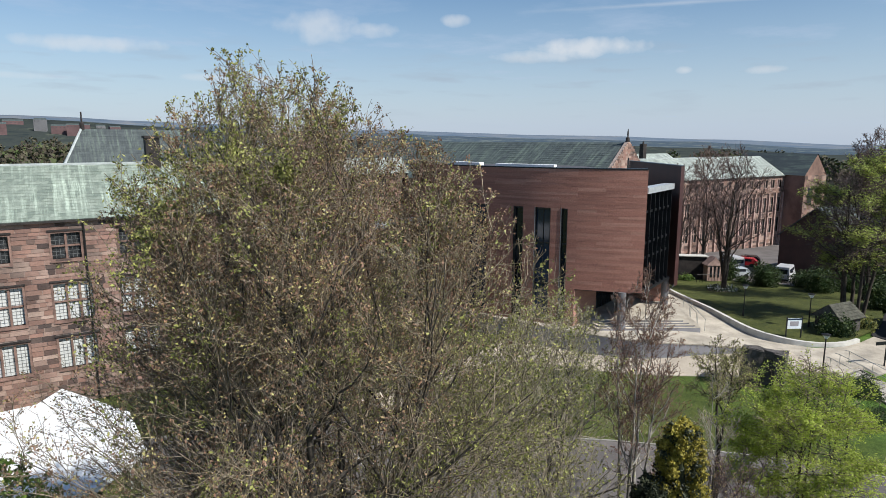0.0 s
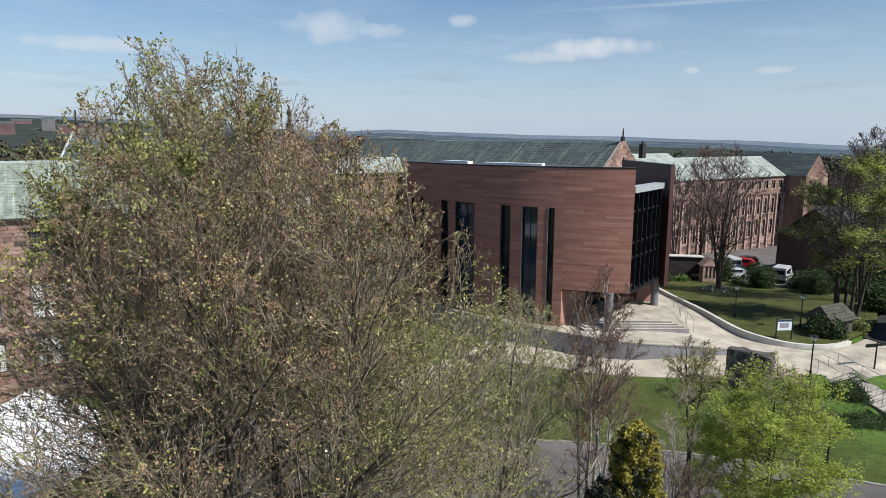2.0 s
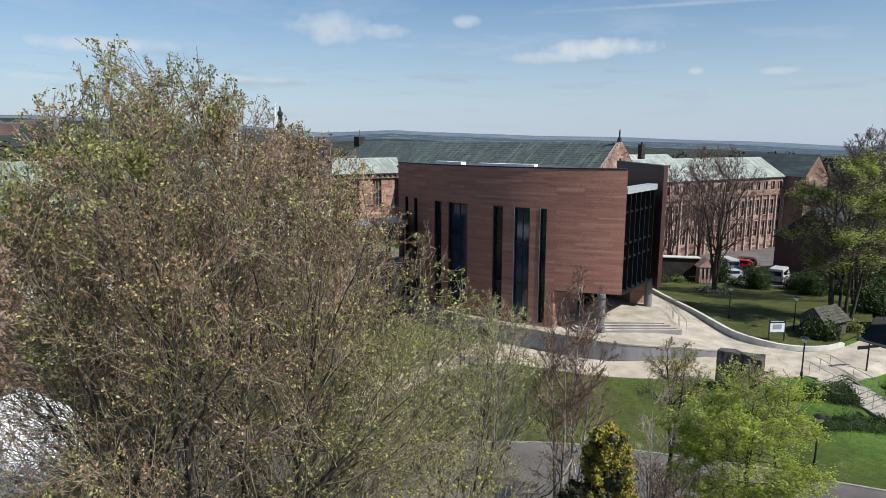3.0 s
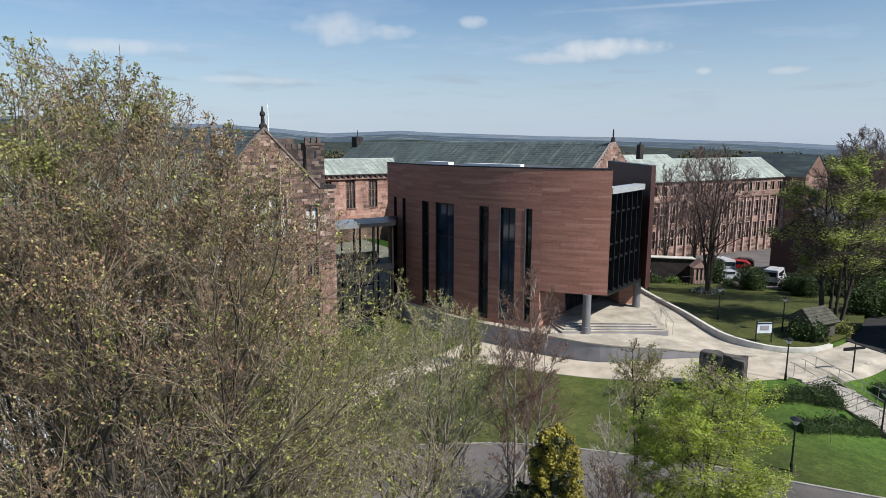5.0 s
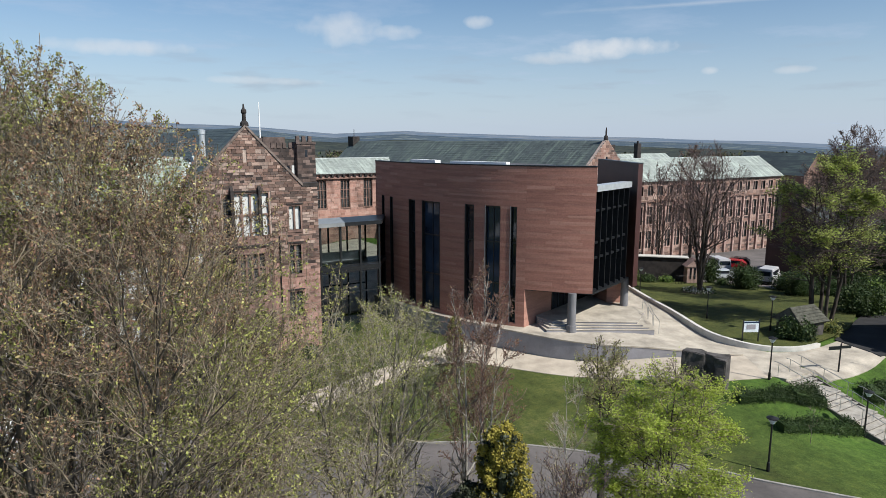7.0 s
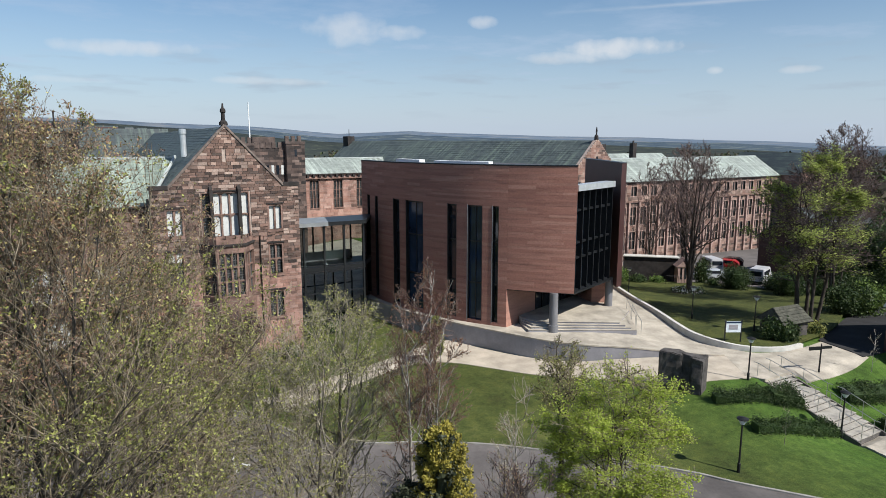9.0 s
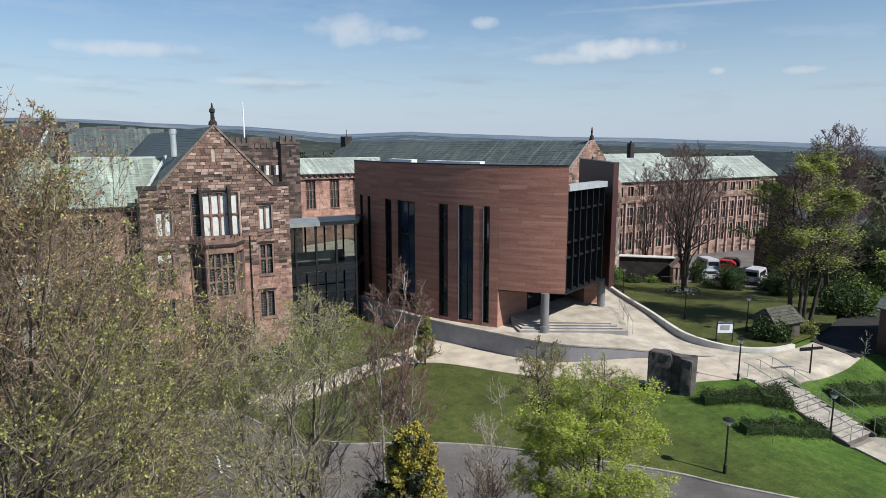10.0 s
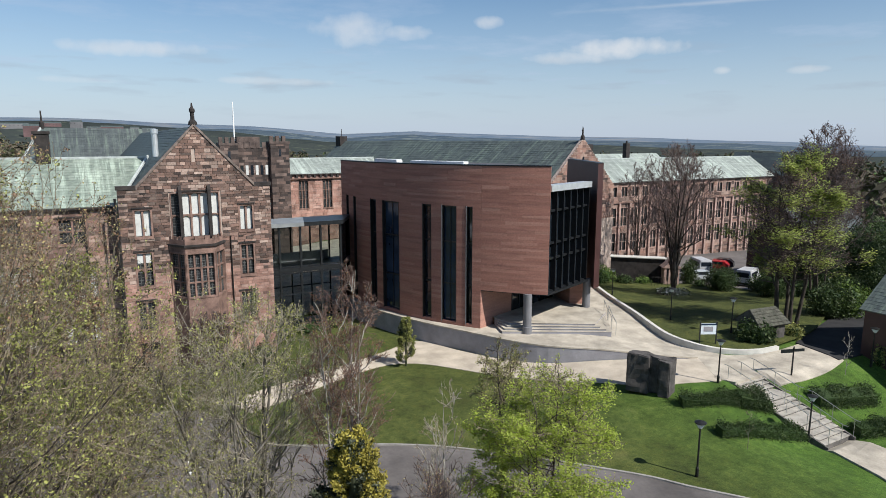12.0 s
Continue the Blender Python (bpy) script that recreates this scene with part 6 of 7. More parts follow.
bush(56.7, 26.6, -0.1, 0.95, 2.1, 1, label="clipped dark ivy hedge against the hut", dense=420)
bush(57.3, 25.7, -0.1, 0.85, 2.0, 12, label="clipped dark ivy hedge against the hut", dense=420)
bush(72.3, 29.0, -0.3, 2.0, 3.2, 13, label="dark laurel under the trees")
bush(74.8, 28.4, -0.3, 1.9, 3.0, 14, M_LAUREL, "bright laurel under the trees")
bush(62.5, 19.3, -0.3, 0.4, 1.3, 15, M_BUDG, "small clipped standard shrub by the lodge")
bush(61.5, 25.7, -0.1, 0.75, 1.4, 2, M_BUDG, "loose yellow-green shrub beside the hut")
for x, y, r, h, k in ((77.3, 44.7, 1.9, 3.3, 3), (78.4, 38.4, 1.9, 3.4, 4), (82.0, 36.5, 1.6, 2.4, 5), (78.0, 50.1, 1.0, 3.4, 6), (63.5, 57.0, 1.6, 6.2, 8)):
    bush(x, y, ground_z(x, y), r, h, k, label="rounded dark evergreen shrub behind the lawn", leaf=0.1, dense=420)
bush(69.5, 57.4, ground_z(69.5, 57.4), 2.0, 2.2, 7, M_LAUREL)
bush(84.0, 24.5, -0.3, 3.0, 4.5, 9, M_LAUREL, "leafy laurel under the trees")


def hut():
    b = thing("stone_hut", "small stone hut with mossy stone-slate roof", "hut", at=(58.8, 26.9, -0.1), turn=-6)
    g = Geo().box(-1.5, -1.1, -1.1, 1.1, 0, 2.0).box(1.1, 1.5, -1.1, 1.1, 0, 2.0).box(-1.1, 1.1, 0.8, 1.1, 0, 2.0).box(-1.1, -0.4, -1.1, -0.8, 0, 2.0).box(0.5, 1.1, -1.1, -0.8, 0, 2.0)
    part("wall", g, M_CONC, b)
    slates(b, "roof", (-1.8, -1.4, 1.7), (1.8, -1.4, 1.7), (1.5, 0, 2.9), (-1.5, 0, 2.9), M_MOSS, 0.3, 0.4, 91, 0.05)
    slates(b, "roof", (1.8, 1.4, 1.7), (-1.8, 1.4, 1.7), (-1.5, 0, 2.9), (1.5, 0, 2.9), M_MOSS, 0.3, 0.4, 92, 0.05)
    slates(b, "roof", (-1.8, 1.4, 1.7), (-1.8, -1.4, 1.7), (-1.5, 0, 2.9), (-1.5, 0, 2.89), M_MOSS, 0.3, 0.4, 93, 0.05)
    slates(b, "roof", (1.8, -1.4, 1.7), (1.8, 1.4, 1.7), (1.5, 0, 2.9), (1.5, 0, 2.89), M_MOSS, 0.3, 0.4, 94, 0.05)


hut()


def east_lodge():
    b = thing("lodge", "dark red brick lodge with slate roof", "building")
    part("wall", Geo().box(62.6, 80, 9, 20.8, -1.2, 3.7), M_MAROON, b)
    slates(b, "roof", (62.3, 21.1, 3.6), (62.3, 8.6, 3.6), (68, 8.6, 7.8), (68, 21.1, 7.8), M_SLATE_Y, 0.35, 0.5, 95)
    part("gable", Geo().hexa([(62.7, 20.5, 3.7), (73.3, 20.5, 3.7), (73.3, 20.8, 3.7), (62.7, 20.8, 3.7)], [(67.9, 20.5, 7.7), (68.1, 20.5, 7.7), (68.1, 20.8, 7.7), (67.9, 20.8, 7.7)]), M_MAROON, b)


east_lodge()


def marquee():
    b = thing("marquee", "white flat-roofed marquee beside the beech", "marquee")
    part("roof", Geo().prism([(-12, 26.0), (0.5, 27.2), (2.7, 29.5), (2.5, 34.5), (-0.4, 40.0), (-1.6, 38.2), (-12, 37.0)], 2.85, 3.1), M_WHITE, b)
    for x, y in ((2.4, 29.7), (2.3, 34.2), (-4, 27), (-9, 26.5)):
        part("leg", Geo().box(x - 0.06, x + 0.06, y - 0.06, y + 0.06, -1, 2.85), M_ALU, b)
    part("side_panel", Geo().box(-12, 1.0, 36.0, 36.05, -1, 2.85), M_WHITE, b)


marquee()


def car(name, label, x, y, z, turn, paint, van=False):
    b = thing(name, label, "van" if van else "car", at=(x, y, ground_z(x, y) + z), turn=turn)
    L, W = (5.2, 1.95) if van else (4.2, 1.75)
    prof = [(-L / 2, 0.3), (L / 2, 0.3), (L / 2, 0.85), (L / 2 - 0.9, 1.05), (L / 2 - 1.5, 2.1), (-L / 2 + 0.1, 2.2), (-L / 2, 1.2)] if van else [(-L / 2, 0.3), (L / 2, 0.3), (L / 2, 0.75), (L / 2 - 1.1, 0.92), (L / 2 - 1.8, 1.42), (-L / 2 + 0.7, 1.42), (-L / 2 + 0.1, 0.95)]
    g = Geo()
    n = len(prof)
    for s in (-1, 1):
        g.v += [(px, s * W / 2 * (0.88 if pz > 1.2 else 1), pz) for px, pz in prof]
    g.f = [tuple(range(n)), tuple(range(2 * n - 1, n - 1, -1))] + [(i, n + i, n + (i + 1) % n, (i + 1) % n) for i in range(n)]
    part("body", g, paint, b, bevel=0.05)
    zw = (1.15, 1.85) if van else (0.95, 1.34)
    for s in (-1, 1):
        part("side_window", Geo().box(-L / 2 + (0.5 if van else 0.9), L / 2 - 1.75, s * W * 0.47 - 0.02, s * W * 0.47 + 0.02, *zw), M_GLASS, b)
        for px in (-L / 2 + 0.85, L / 2 - 0.85):
            w = Geo().tube([(px, s * W / 2 - 0.1, 0.32), (px, s * W / 2 + 0.03, 0.32)], 0.32, 14)
            part("wheel", w, M_IRON, b)
    if van:
        part("rear_window", Geo().box(-L / 2 - 0.03, -L / 2 + 0.1, -0.72, 0.72, 1.3, 1.9), M_GLASS, b)
        part("bumper", Geo().box(-L / 2 - 0.08, -L / 2 + 0.02, -W / 2 + 0.05, W / 2 - 0.05, 0.35, 0.6), M_IRON, b)
    part("windscreen", Geo().hexa([(L / 2 - 0.98, -W * 0.4, 1.02), (L / 2 - 0.93, -W * 0.4, 1.02), (L / 2 - 0.93, W * 0.4, 1.02), (L / 2 - 0.98, W * 0.4, 1.02)], [(L / 2 - 1.52, -W * 0.38, 1.95 if van else 1.4), (L / 2 - 1.47, -W * 0.38, 1.95 if van else 1.4), (L / 2 - 1.47, W * 0.38, 1.95 if van else 1.4), (L / 2 - 1.52, W * 0.38, 1.95 if van else 1.4)]), M_GLASS, b)


P_VAN = plain("dulled_white_paint", (0.46, 0.47, 0.49), 0.4, vary=0.12, scale=1.5)
P_RED = plain("red_car_paint", (0.35, 0.015, 0.02), 0.25, vary=0.05)
P_BLACK = plain("black_car_paint", (0.012, 0.013, 0.016), 0.2, vary=0.05)
car("van", "white minibus parked before the range", 89.0, 57.4, 0.13, 62, P_VAN, True)
car("car", "red hatchback parked before the range", 93.2, 57.8, 0.13, 120, P_RED)
car("car", "black hatchback parked before the range", 96.0, 59.0, 0.13, 120, P_BLACK)
car("van", "white minibus behind the shrubs", 85.6, 46.8, 0.13, 20, P_VAN, True)
car("car", "silver car parked behind the shrubs", 82.0, 52.0, 0.13, 150, M_ALU)


def back_garden():
    b = thing("bin_store", "low dark store with pale-edged flat roof", "outbuilding")
    a, c = Vector((71.0, 57.2, 0)), Vector((76.0, 52.4, 0))
    d = (c - a).normalized()
    n = Vector((d.y, -d.x, 0))
    q = [a, c, c - n * 1.2, a - n * 1.2]
    part("wall", Geo().prism([tuple(p[:2]) for p in q][::-1], -3.2, 1.2), M_SOOT, b)
    q = [a + n * 0.2 - d * 0.2, c + n * 0.2 + d * 0.2, c - n * 1.3, a - n * 1.3]
    part("roof", Geo().prism([tuple(p[:2]) for p in q][::-1], 1.21, 1.32), M_KERB, b)
    b = thing("garden_shelter", "small gabled brick shelter with arched openings", "shelter", at=(75.7, 51.2, -2.2), turn=-35)
    part("wall", Geo().box(-0.95, 0.95, -0.8, 0.8, 0, 2.6), M_PINK, b)
    g = Geo()
    g.v = [(-1.2, -0.9, 2.6), (1.2, -0.9, 2.6), (0, -0.9, 3.7), (-1.2, 0.9, 2.6), (1.2, 0.9, 2.6), (0, 0.9, 3.7)]
    g.f = [(0, 1, 2), (3, 5, 4), (0, 2, 5, 3), (1, 4, 5, 2), (0, 3, 4, 1)]
    part("gable_roof", g, M_PINK, b)
    for x in (-0.5, 0, 0.5):
        part("arch", Geo().box(x - 0.11, x + 0.11, -0.83, -0.8, 1.0, 2.5), M_GLASS, b)
    r = thing("garden_rail", "black iron railing beside the shelter", "railing")
    for k in range(9):
        part("baluster", Geo().tube([(72.4 + 0.35 * k, 51.2 - 0.2 * k, -2.0), (72.4 + 0.35 * k, 51.2 - 0.2 * k, -0.6)], 0.025, 5), M_IRON, r)
    part("top_rail", Geo().tube([(72.4, 51.2, -0.6), (75.2, 49.6, -0.6)], 0.03, 5), M_IRON, r)
    rng = np.random.default_rng(5)
    bed = thing("flower_bed", "round soil bed with white spring flowers", "flower bed", at=(69.6, 45.4, ground_z(69.6, 45.4) + 0.36))
    part("soil", Geo().lathe(0, 0, [(1.9, 0), (1.7, 0.1), (0.3, 0.22)], 18), M_SOIL, bed)
    a, rr = rng.uniform(0, 6.28, 500), rng.uniform(0.5, 1.9, 500)
    p = np.stack([np.cos(a) * rr, np.sin(a) * rr, 0.2 + 0.15 * rng.random(500)], -1)
    leafy_mass("leaves", p, rng, 0.14, M_HEDGE, bed)
    o = leafy_mass("blooms", p[:420] + (0, 0, 0.12), rng, 0.07, M_WHITE, bed)
    o["kind"] = "stuff"


back_garden()
for k, (x, y, r, h) in enumerate(((65.5, 56.5, 1.6, 2.6), (68.0, 56.4, 1.4, 1.7), (71.0, 54.6, 1.2, 1.3), (73.0, 53.2, 1.0, 1.2), (80.8, 41.5, 1.7, 2.4), (77.6, 48.0, 0.8, 1.2), (84.0, 37.0, 1.3, 1.8), (86.0, 34.0, 2.4, 3.2))):
    bush(x, y, ground_z(x, y), r, h, 50 + k, M_HEDGE if k % 3 else M_LAUREL, "dense dark garden shrub behind the lawn", 0.1, 380)
for k, (x, y, r, h) in enumerate(((19.5, 44.9, 1.2, 1.4), (21.6, 45.8, 1.0, 1.2), (24.5, 50.6, 1.1, 1.0), (27.0, 51.0, 1.2, 0.9), (29.6, 51.4, 1.1, 1.0))):
    bush(x, y, -1.0, r, h, 70 + k, M_HEDGE if k % 2 else M_BUDG, "low shrub at the foot of the wall", 0.09)


for k, (x, y, r, h, lab) in enumerate(((67.5, 58.5, 1.7, 6.6, "tall dark holly beside the store"), (86, 37.5, 3.0, 7.0, "dark evergreen tree mass behind the lawn"), (90, 33.5, 3.2, 8.0, "dark evergreen tree mass behind the lawn"), (95, 37, 3.5, 8.5, "dark evergreen tree mass behind the lawn"), (84.5, 29.5, 2.4, 4.5, "leafy laurel under the trees"), (99, 31, 3.5, 9, "dark evergreen tree mass behind the lawn"))):
    bush(x, y, -0.9, r, h, 110 + k, M_HEDGE, lab, 0.13, 280)


def brick_house():
    b = thing("brick_house", "dark brick house with steep slate roof", "building", at=(98, 46, -2.6), turn=0)
    part("wall", Geo().box(-7, 7, -5, 5, 0, 6.0), M_MAROON, b)
    slates(b, "roof", (-7.3, -5.3, 5.9), (7.3, -5.3, 5.9), (7.3, 0, 10.4), (-7.3, 0, 10.4), M_SLATE_D, 0.5, 0.8, 97)
    slates(b, "roof", (7.3, 5.3, 5.9), (-7.3, 5.3, 5.9), (-7.3, 0, 10.4), (7.3, 0, 10.4), M_SLATE_D, 0.8, 1.2, 98)
    for s in (-1, 1):
        part("gable", Geo().hexa([(s * 6.9 - 0.1, -5, 6.0), (s * 6.9 + 0.1, -5, 6.0), (s * 6.9 + 0.1, 5, 6.0), (s * 6.9 - 0.1, 5, 6.0)], [(s * 6.9 - 0.1, -0.1, 10.3), (s * 6.9 + 0.1, -0.1, 10.3), (s * 6.9 + 0.1, 0.1, 10.3), (s * 6.9 - 0.1, 0.1, 10.3)]), M_MAROON, b)
    for x in (-5, -1.5, 2, 5):
        part("window", Geo().box(x - 0.6, x + 0.6, -5.06, -5.0, 1.2, 3.0), M_GLASS, b)


brick_house()


def parking_marks():
    m = thing("road_marking", "worn white painted bay lines", "road marking")
    part("line", Geo().prism([(13.5, 29.0), (13.62, 29.0), (13.85, 31.9), (13.73, 31.9)], -0.99, -0.978), M_WHITE, m)
    part("line", Geo().prism([(13.9, 29.6), (14.3, 29.4), (14.4, 29.7), (14.0, 29.9)], -0.99, -0.977), M_WHITE, m)


parking_marks()

# ---- trees ----
def mixed(pts):
    """Where the beech is already greener: its crown top, its south-east side and scattered sprays."""
    spray = np.sin(pts[:, 0] * 1.7 + 1) * np.sin(pts[:, 1] * 2.1) * np.sin(pts[:, 2] * 1.3 + 2)
    return ((pts[:, 2] > 18.4 + 0.6 * pts[:, 0]) & (spray > -0.1)) | (spray > 0.31) | (pts[:, 2] < 8.6 + 1.1 * pts[:, 0] - 0.6 * pts[:, 1])


DOME = ((0, 0.1), (0.3, 0.45), (0.48, 0.92), (0.62, 1.0), (0.76, 0.92), (0.88, 0.68), (0.95, 0.42), (1.0, 0.15))
BROAD = ((0, 0.2), (0.12, 0.6), (0.24, 0.95), (0.38, 1.0), (0.5, 0.96), (0.6, 0.86), (0.7, 0.75), (0.79, 0.63), (0.87, 0.48), (0.915, 0.35), (0.95, 0.25), (1.0, 0.09))
SPREAD = ((0, 0.1), (0.3, 0.2), (0.4, 0.75), (0.55, 1.0), (0.75, 0.93), (0.9, 0.6), (1.0, 0.2))
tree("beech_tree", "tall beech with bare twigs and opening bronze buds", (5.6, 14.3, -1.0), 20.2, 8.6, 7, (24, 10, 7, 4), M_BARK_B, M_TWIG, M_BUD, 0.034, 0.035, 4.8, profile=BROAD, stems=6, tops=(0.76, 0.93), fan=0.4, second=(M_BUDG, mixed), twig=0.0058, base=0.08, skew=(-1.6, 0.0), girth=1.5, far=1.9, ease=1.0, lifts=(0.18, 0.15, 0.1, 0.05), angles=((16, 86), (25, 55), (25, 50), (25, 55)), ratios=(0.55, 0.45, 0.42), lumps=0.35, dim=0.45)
tree("beech_tree", "young tree with fresh green and brown buds", (8.8, 17.8, -1.0), 14.6, 3.9, 11, (12, 7, 6, 4), M_BARK, M_TWIG, M_BUDG, 0.042, 0.05, 4, stems=4, twig=0.006, girth=1.2, base=0.2, second=(M_BUD, lambda p: np.sin(p[:, 0] * 2.0) * np.sin(p[:, 2] * 1.6 + 1) > 0.25))
tree("hazel_tree", "small tree in fresh green leaf beside the marquee", (-1.7, 17.0, -1.0), 11.0, 1.9, 12, (11, 7, 6, 3), M_BARK, M_TWIG, M_LAUREL, 0.07, 0.06, 5, WIDE, stems=3)
tree("birch_tree", "wide multi-stemmed tree with greenish opening buds", (13.8, 15.4, -1.0), 13.4, 4.1, 23, (9, 7, 7, 4), M_BARK, M_TWIG_P, M_BUDG, 0.034, 0.04, 2.0, DOME, stems=6, girth=1.8, twig=0.0056, fan=0.85, base=0.34, ease=0.7, angles=((24, 58), (28, 55), (25, 52), (25, 60)), lifts=(0.14, 0.12, 0.1, 0.05), foot_spread=0.03, fork=(0.16, 0.36), tops=(0.66, 0.94), wander=0.11)
tree("birch_tree", "bare birch with pale stems and red buds", (16.6, 13.6, -1.0), 14.0, 1.8, 21, (10, 7, 7, 4), M_BIRCH, M_TWIG_R, M_REDBUD, 0.028, 0.03, 1.6, VASE, stems=4, girth=1.0, twig=0.006, fan=0.5, base=0.5, angles=((22, 50), (25, 55), (25, 50), (25, 55)), tops=(0.8, 0.97), wander=0.09, foot_spread=0.1, fork=(0.2, 0.5))
tree("birch_tree", "slim bare birch with white bark", (20.0, 12.5, -1.0), 9.9, 1.4, 24, (9, 5, 5, 3), M_BIRCH, M_TWIG_P, M_REDBUD, 0.024, 0.03, 0.8, WIDE, stems=2, girth=0.72, twig=0.006, fan=0.3, base=0.45, angles=((30, 60), (25, 55), (25, 50), (25, 55)), wander=0.08)
tree("hawthorn_tree", "brown budding small tree with a crooked trunk above the drive", (24.2, 15.1, -1.0), 9.9, 2.4, 25, (9, 7, 7, 5), M_BARK_D, M_TWIG, M_BUDG, 0.036, 0.05, 2.4, SPREAD, stems=2, girth=1.5, twig=0.006, fan=0.5, base=0.58, angles=((40, 75), (30, 60), (25, 55), (25, 60)), lifts=(0.05, 0.05, 0.03, 0.0), wander=0.13, foot_spread=0.0, fork=(0.05, 0.62))
tree("spring_maple", "small tree in bright yellow-green spring leaf", (23.2, 11.0, -1.0), 10.5, 3.8, 26, (14, 9, 7, 4), M_BARK_D, M_TWIG, M_LIME, 0.047, 0.08, 8.5, gap=-0.35, profile=SPREAD, stems=4, girth=1.1, base=0.35, fan=0.45, flat=0.6, level=0.55, angles=((45, 85), (30, 60), (30, 60), (30, 65)), lifts=(0.12, 0.03, 0.0, -0.05), lumps=1.6, patchy=1.9)
tree("twiggy_shrub", "dark twiggy shrub at the foot of the school wall", (17.6, 44.2, -1.0), 5.0, 2.3, 92, (8, 6, 5, 3), M_BARK_D, M_TWIG_D, M_BUD, 0.05, 0.06, 1.0, OVAL, stems=6, girth=0.7, base=0.1, twig=0.01, fan=0.8, category="shrub")
tree("twiggy_shrub", "twiggy brown shrub above the drive", (18.8, 11.0, -1.0), 8.2, 2.2, 91, (6, 6, 5, 3), M_BARK_D, M_TWIG_D, M_BUD, 0.03, 0.04, 1.5, OVAL, stems=6, girth=0.8, base=0.25, twig=0.006, fan=0.7, category="shrub")
tree("sapling", "thin staked sapling on the lawn", (42.3, 16.3, -1.35), 3.0, 0.45, 61, (5, 4, 3, 2), M_BARK, M_TWIG, M_REDBUD, 0.03, 0.04, 0.3, VASE, girth=0.5)
tree("sapling", "thin bare sapling near the plaza", (57.2, 19.0, -0.25), 3.4, 0.7, 62, (7, 4, 3, 3), M_BIRCH, M_TWIG_P, M_REDBUD, 0.03, 0.04, 0.3, VASE, girth=0.5)
tree("bare_tree", "tall bare tree in a round flower bed", (69.6, 45.4, ground_z(69.6, 45.4) + 0.3), 18.3, 5.6, 31, (9, 8, 6, 4), M_BARK_D, M_TWIG_D, M_REDBUD, 0.05, 0.1, 0.4, SPREAD, stems=4, girth=1.9, twig=0.012, base=0.25, fan=0.5, foot_spread=0.0, fork=(0.08, 0.36), tops=(0.75, 0.96), angles=((30, 70), (30, 60), (25, 55), (25, 60)), wander=0.08)
tree("bare_tree", "slender bare tree by the wall", (75.2, 56.6, ground_z(75.2, 56.6)), 16.5, 3.9, 32, (9, 8, 6, 3), M_BARK_D, M_TWIG_D, M_REDBUD, 0.05, 0.12, 0.4, WIDE, stems=3, foot_spread=0.0, fork=(0.1, 0.4), twig=0.013, fan=0.4, wander=0.08)
tree("bare_tree", "tall bare tree before the long range", (88.0, 61.5, ground_z(88.0, 61.5)), 19.6, 5.2, 36, (9, 8, 6, 3), M_BARK_D, M_TWIG_R, M_REDBUD, 0.06, 0.12, 0.6, WIDE, stems=3, foot_spread=0.0, fork=(0.1, 0.4), twig=0.016, fan=0.4, wander=0.08)
tree("beech_tree", "large beech in fresh yellow-green leaf", (64.8, 28.5, 0.0), 16.6, 5.6, 33, (12, 9, 7, 4), M_BARK_D, M_TWIG_D, M_BEECHLEAF, 0.11, 0.15, 4.4, OVAL, patchy=1.0, gap=0.35, stems=5, base=0.24, girth=1.5, twig=0.013, flat=0.7, level=0.8, fan=0.4, angles=((40, 80), (30, 60), (30, 60), (30, 65)), lifts=(0.15, 0.04, 0.0, -0.04), lumps=1.0, foot_spread=0.15)
tree("beech_tree", "large twiggy beech barely in leaf", (76.0, 32.4, ground_z(76.0, 32.4)), 19.4, 5.8, 34, (13, 8, 6, 4), M_BARK_D, M_TWIG_D, M_REDBUD, 0.06, 0.12, 0.6, OVAL, stems=4, base=0.25, twig=0.014, fan=0.5, wander=0.08)


def conifer(x, y, z, h, r, seed, tip_mat, label, dark_share=0.4, plumes=380, full=2.6):
    """Feathery upswept plumes round a hidden stem: bright tips over dark inner growth."""
    rng = np.random.default_rng(seed)
    t = thing("conifer", label, "conifer")
    tips, inner = [], []
    for _ in range(plumes):
        k = rng.uniform(0.02, 1) ** 0.8
        a = rng.uniform(0, 2 * math.pi)
        rr = r * (1 - k ** full) ** (0.55 if full > 2 else 1.0) * (0.78 + 0.3 * rng.random() + 0.2 * math.sin(a * 2 + k * 7 + seed)) + 0.06
        foot = np.array((x + rr * 0.55 * math.cos(a), y + rr * 0.55 * math.sin(a), z + 0.2 + k * (h - 0.9)))
        way = np.array((math.cos(a) * 0.55, math.sin(a) * 0.55, 0.75)) * rng.uniform(0.5, 1.0)
        s = rng.random((46, 1)) ** 0.7
        p = foot + way * s * (0.45 + rr * 0.6) + rng.normal(0, 0.055, (46, 3)) * (1.5 - s)
        shade = rng.random() < dark_share * (1.5 - k)
        inner.append(p if shade else p[:8])
        if not shade:
            tips.append(p[10:])
    leafy_mass("inner_foliage", np.concatenate(inner), rng, 0.06, M_YEW, t, 0.05, 3)
    leafy_mass("foliage", np.concatenate(tips), rng, 0.05, tip_mat, t, 0.05, 6)
    part("trunk", Geo().lathe(x, y, [(r * (0.5 if full > 2 else 0.07), z), (r * (0.45 if full > 2 else 0.05), z + h * 0.5), (0.05 if full > 2 else 0.02, z + h * 0.86)], 9), M_YEW, t)


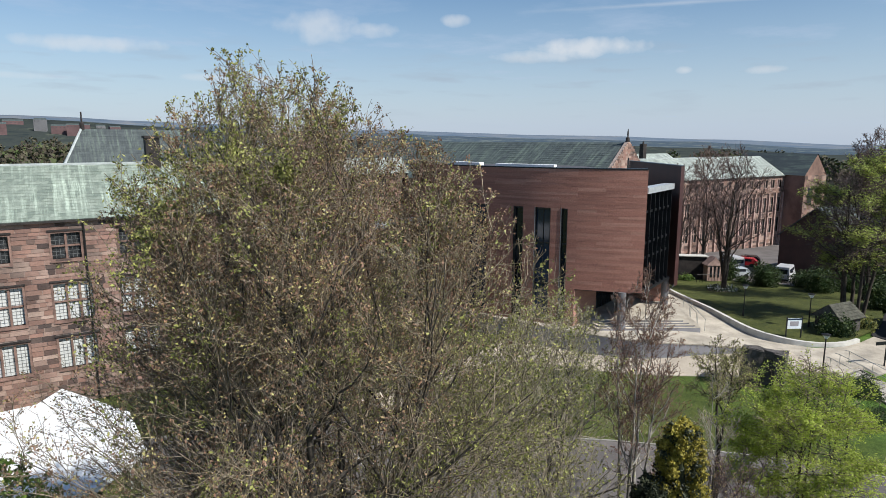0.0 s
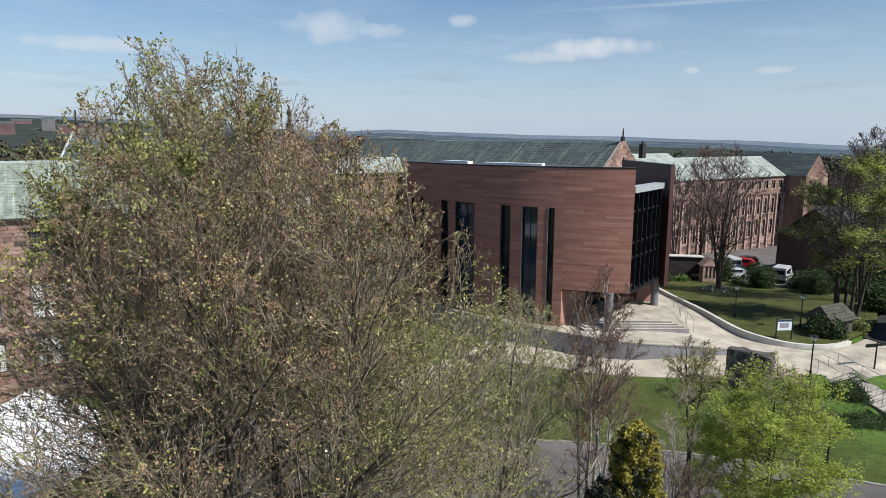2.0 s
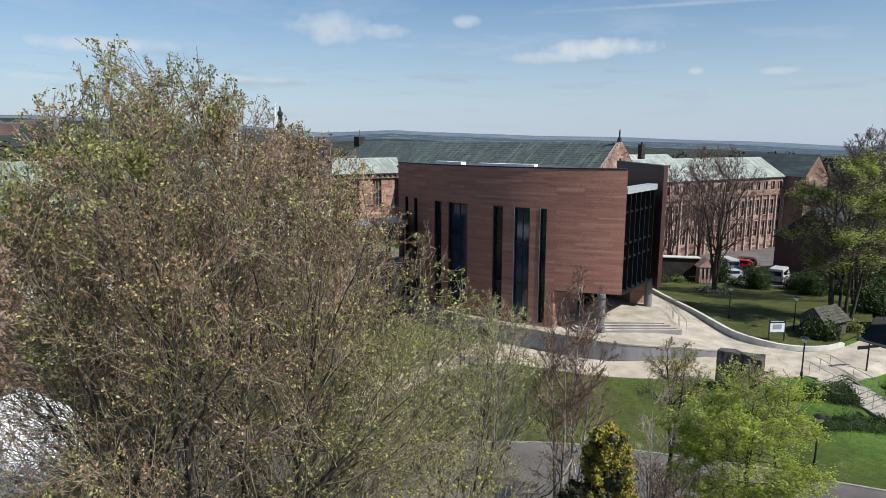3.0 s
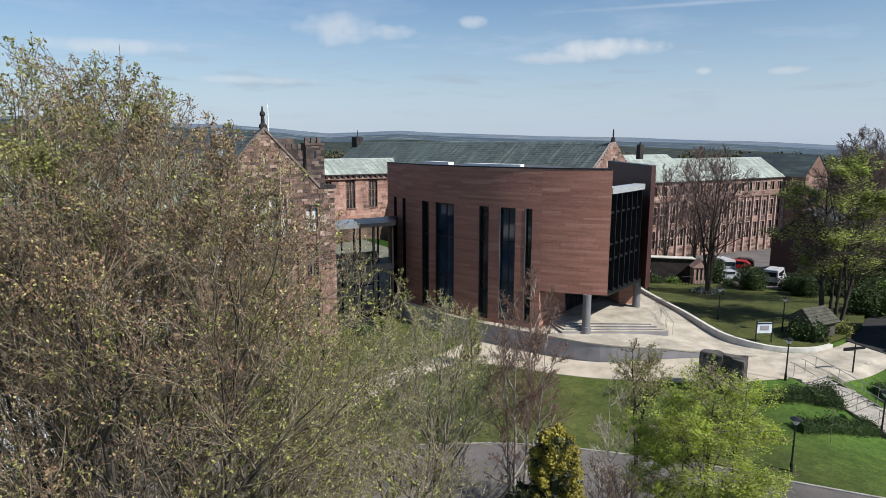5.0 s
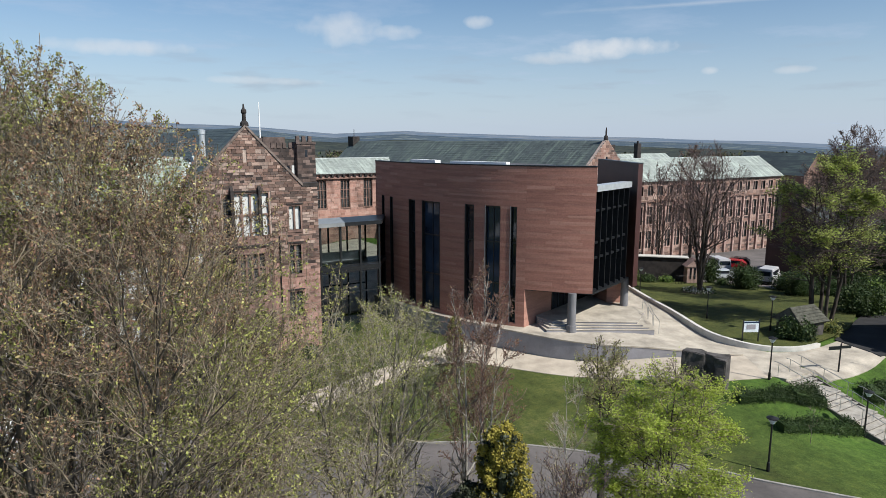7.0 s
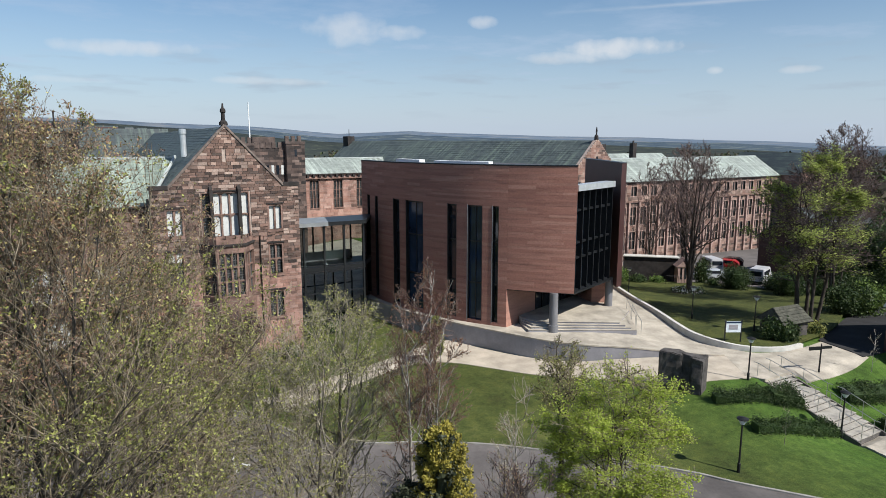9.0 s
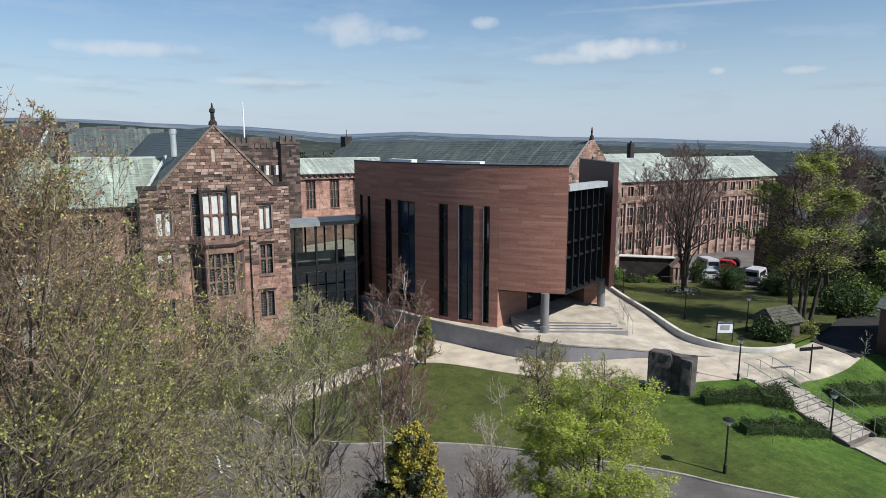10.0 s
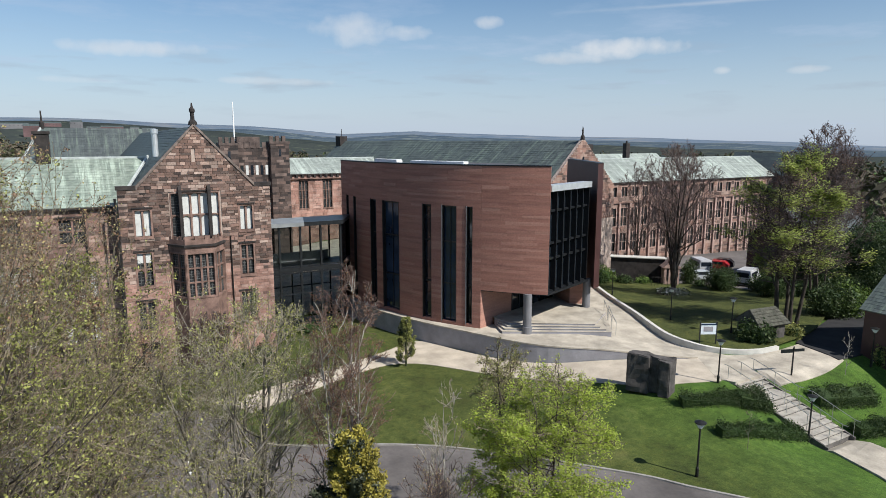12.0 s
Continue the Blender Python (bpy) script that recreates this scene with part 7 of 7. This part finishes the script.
conifer(16.1, 11.2, -1.0, 9.8, 1.02, 41, M_GOLD, "golden-yellow conifer above the drive", 0.24)
conifer(15.3, 11.6, -1.0, 7.9, 0.9, 43, M_YEW, "dark grey-green conifer beside the golden one", 0.6, 260)
conifer(31.0, 38.4, -1.0, 4.4, 1.0, 42, M_BUDG, "young green conifer beside the path", 0.1, 90, 1.0)


# ---- distance ----
def skyline(deg):
    """Height of the horizon in degrees, by compass bearing from the school."""
    return np.interp(deg, (-60, -5, -1.6, 2.6, 5.5, 9.5, 12.5, 15.3, 18.2, 20.6, 24, 27, 29.5, 34, 39, 43, 49, 54, 58, 64, 90), (1.6, 1.7, 1.75, 1.66, 1.47, 1.33, 1.27, 1.05, 0.78, 0.58, 0.72, 0.86, 0.74, 0.56, 0.4, 0.34, 0.19, 0.04, -0.1, -0.42, -0.5))


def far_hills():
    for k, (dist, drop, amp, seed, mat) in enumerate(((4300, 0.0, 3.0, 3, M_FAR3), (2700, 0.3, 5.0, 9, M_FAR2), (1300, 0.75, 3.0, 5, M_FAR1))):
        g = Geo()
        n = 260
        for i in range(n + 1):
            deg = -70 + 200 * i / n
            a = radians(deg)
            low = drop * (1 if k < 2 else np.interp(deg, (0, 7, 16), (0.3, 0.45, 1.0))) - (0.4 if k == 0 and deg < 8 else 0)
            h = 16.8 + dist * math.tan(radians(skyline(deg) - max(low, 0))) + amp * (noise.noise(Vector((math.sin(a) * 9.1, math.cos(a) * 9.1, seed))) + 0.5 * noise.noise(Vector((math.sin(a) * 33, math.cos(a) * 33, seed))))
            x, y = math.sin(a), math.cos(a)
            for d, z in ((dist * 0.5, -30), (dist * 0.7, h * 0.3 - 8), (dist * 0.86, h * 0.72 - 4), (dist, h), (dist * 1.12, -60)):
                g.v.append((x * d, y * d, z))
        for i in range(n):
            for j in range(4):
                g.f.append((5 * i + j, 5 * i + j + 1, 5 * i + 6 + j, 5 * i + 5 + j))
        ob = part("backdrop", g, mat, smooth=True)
        tagged(ob, "moorland ridge on the horizon, tinted with haze", "hills", kind="structure")


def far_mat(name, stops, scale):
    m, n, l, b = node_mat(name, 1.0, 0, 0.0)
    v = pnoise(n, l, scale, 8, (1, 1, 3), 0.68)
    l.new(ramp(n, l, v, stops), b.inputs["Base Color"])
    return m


# paler and bluer with distance: haze is put into the base colours
M_FAR3 = far_mat("moor_haze_tint", [(0.36, (0.095, 0.135, 0.185)), (0.5, (0.13, 0.165, 0.21)), (0.64, (0.19, 0.205, 0.22))], 0.006)
M_FAR2 = far_mat("hill_fields_haze_tint", [(0.34, (0.045, 0.068, 0.092)), (0.46, (0.075, 0.10, 0.125)), (0.52, (0.055, 0.08, 0.105)), (0.58, (0.115, 0.14, 0.145)), (0.7, (0.16, 0.18, 0.175))], 0.012)
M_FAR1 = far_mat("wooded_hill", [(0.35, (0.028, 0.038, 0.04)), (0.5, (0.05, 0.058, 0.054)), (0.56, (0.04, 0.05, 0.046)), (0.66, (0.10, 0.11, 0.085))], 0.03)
M_FARGLASS = plain("far_glass", (0.06, 0.055, 0.06), 0.5)
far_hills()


def far_woods():
    rng = np.random.default_rng(77)
    pts = []
    for _ in range(420):
        a = radians(rng.uniform(-30, 85))
        d = rng.uniform(150, 700)
        cx, cy = 10 + math.sin(a) * d, math.cos(a) * d
        r, h = rng.uniform(4, 8), rng.uniform(9, 15)
        q = rng.normal(0, 1, (90, 3))
        q /= np.linalg.norm(q, axis=1, keepdims=True)
        z0 = ground_z(cx, cy) + max(0, d - 250) * (0.03 if a < 0.17 else 0.008)
        pts.append(q * rng.uniform(0.6, 1.05, (90, 1)) * (r, r, h / 2) + (cx, cy, z0 + h * 0.55))
    for _ in range(200):
        a = radians(rng.uniform(-13, 16))
        d = rng.uniform(220, 620)
        cx, cy = 10 + math.sin(a) * d, math.cos(a) * d
        r, h = rng.uniform(3.5, 6), rng.uniform(7, 11)
        q = rng.normal(0, 1, (90, 3))
        q /= np.linalg.norm(q, axis=1, keepdims=True)
        pts.append(q * rng.uniform(0.6, 1.05, (90, 1)) * (r, r, h / 2) + (cx, cy, ground_z(cx, cy) + max(0, d - 250) * 0.03 + h * 0.55))
    o = new("far_woods", fast_mesh("far_woods", *leaf_arrays(np.concatenate(pts), rng, 1.6, 0.5, 1), M_WOODS))
    tagged(o, "bare brown treetops beyond the school", "woods", kind="stuff")


far_woods()


def far_town():
    """Roofs and blocks on the western hill, a church tower among them."""
    rng = random.Random(4)
    # brick red muted by haze mixed into its base colour
    brick = plain("far_brick_hazed", (0.14, 0.085, 0.085), 0.9, vary=0.3, scale=0.05)
    pale = plain("far_render", (0.17, 0.17, 0.175), 0.9, vary=0.2, scale=0.05)
    for k in range(11):
        a = radians(-8.0 + 1.35 * k + rng.uniform(-0.6, 0.6))
        d = rng.uniform(1000, 1200)
        x, y = math.sin(a) * d, math.cos(a) * d
        w, h, dp = rng.uniform(10, 40), rng.uniform(2.0, 4.0), rng.uniform(6, 9)
        z = 15.0 + d * math.tan(radians(skyline(math.degrees(a)) - 0.1)) - h - rng.uniform(1, 9)
        t = thing("hill_building", "red brick block far off on the hill", "building", "buildings on the hill", (x, y, z), rng.uniform(-20, 20))
        part("wall", Geo().box(-w / 2, w / 2, -dp / 2, dp / 2, -22, h), brick if k % 3 else pale, t)
        g = Geo()
        g.v = [(-w / 2, -dp / 2, h), (w / 2, -dp / 2, h), (w / 2, dp / 2, h), (-w / 2, dp / 2, h), (-w / 2, 0, h + dp * 0.3), (w / 2, 0, h + dp * 0.3)]
        g.f = [(0, 1, 5, 4), (2, 3, 4, 5), (0, 4, 3), (1, 2, 5)]
        part("roof", g, M_SLATE_D, t)
        for q in range(max(2, int(w / 5))):
            part("window", Geo().box(-w / 2 + 1 + q * 5, -w / 2 + 2.2 + q * 5, -dp / 2 - 0.1, -dp / 2, h - 2.6, h - 1.3), M_FARGLASS, t)


far_town()
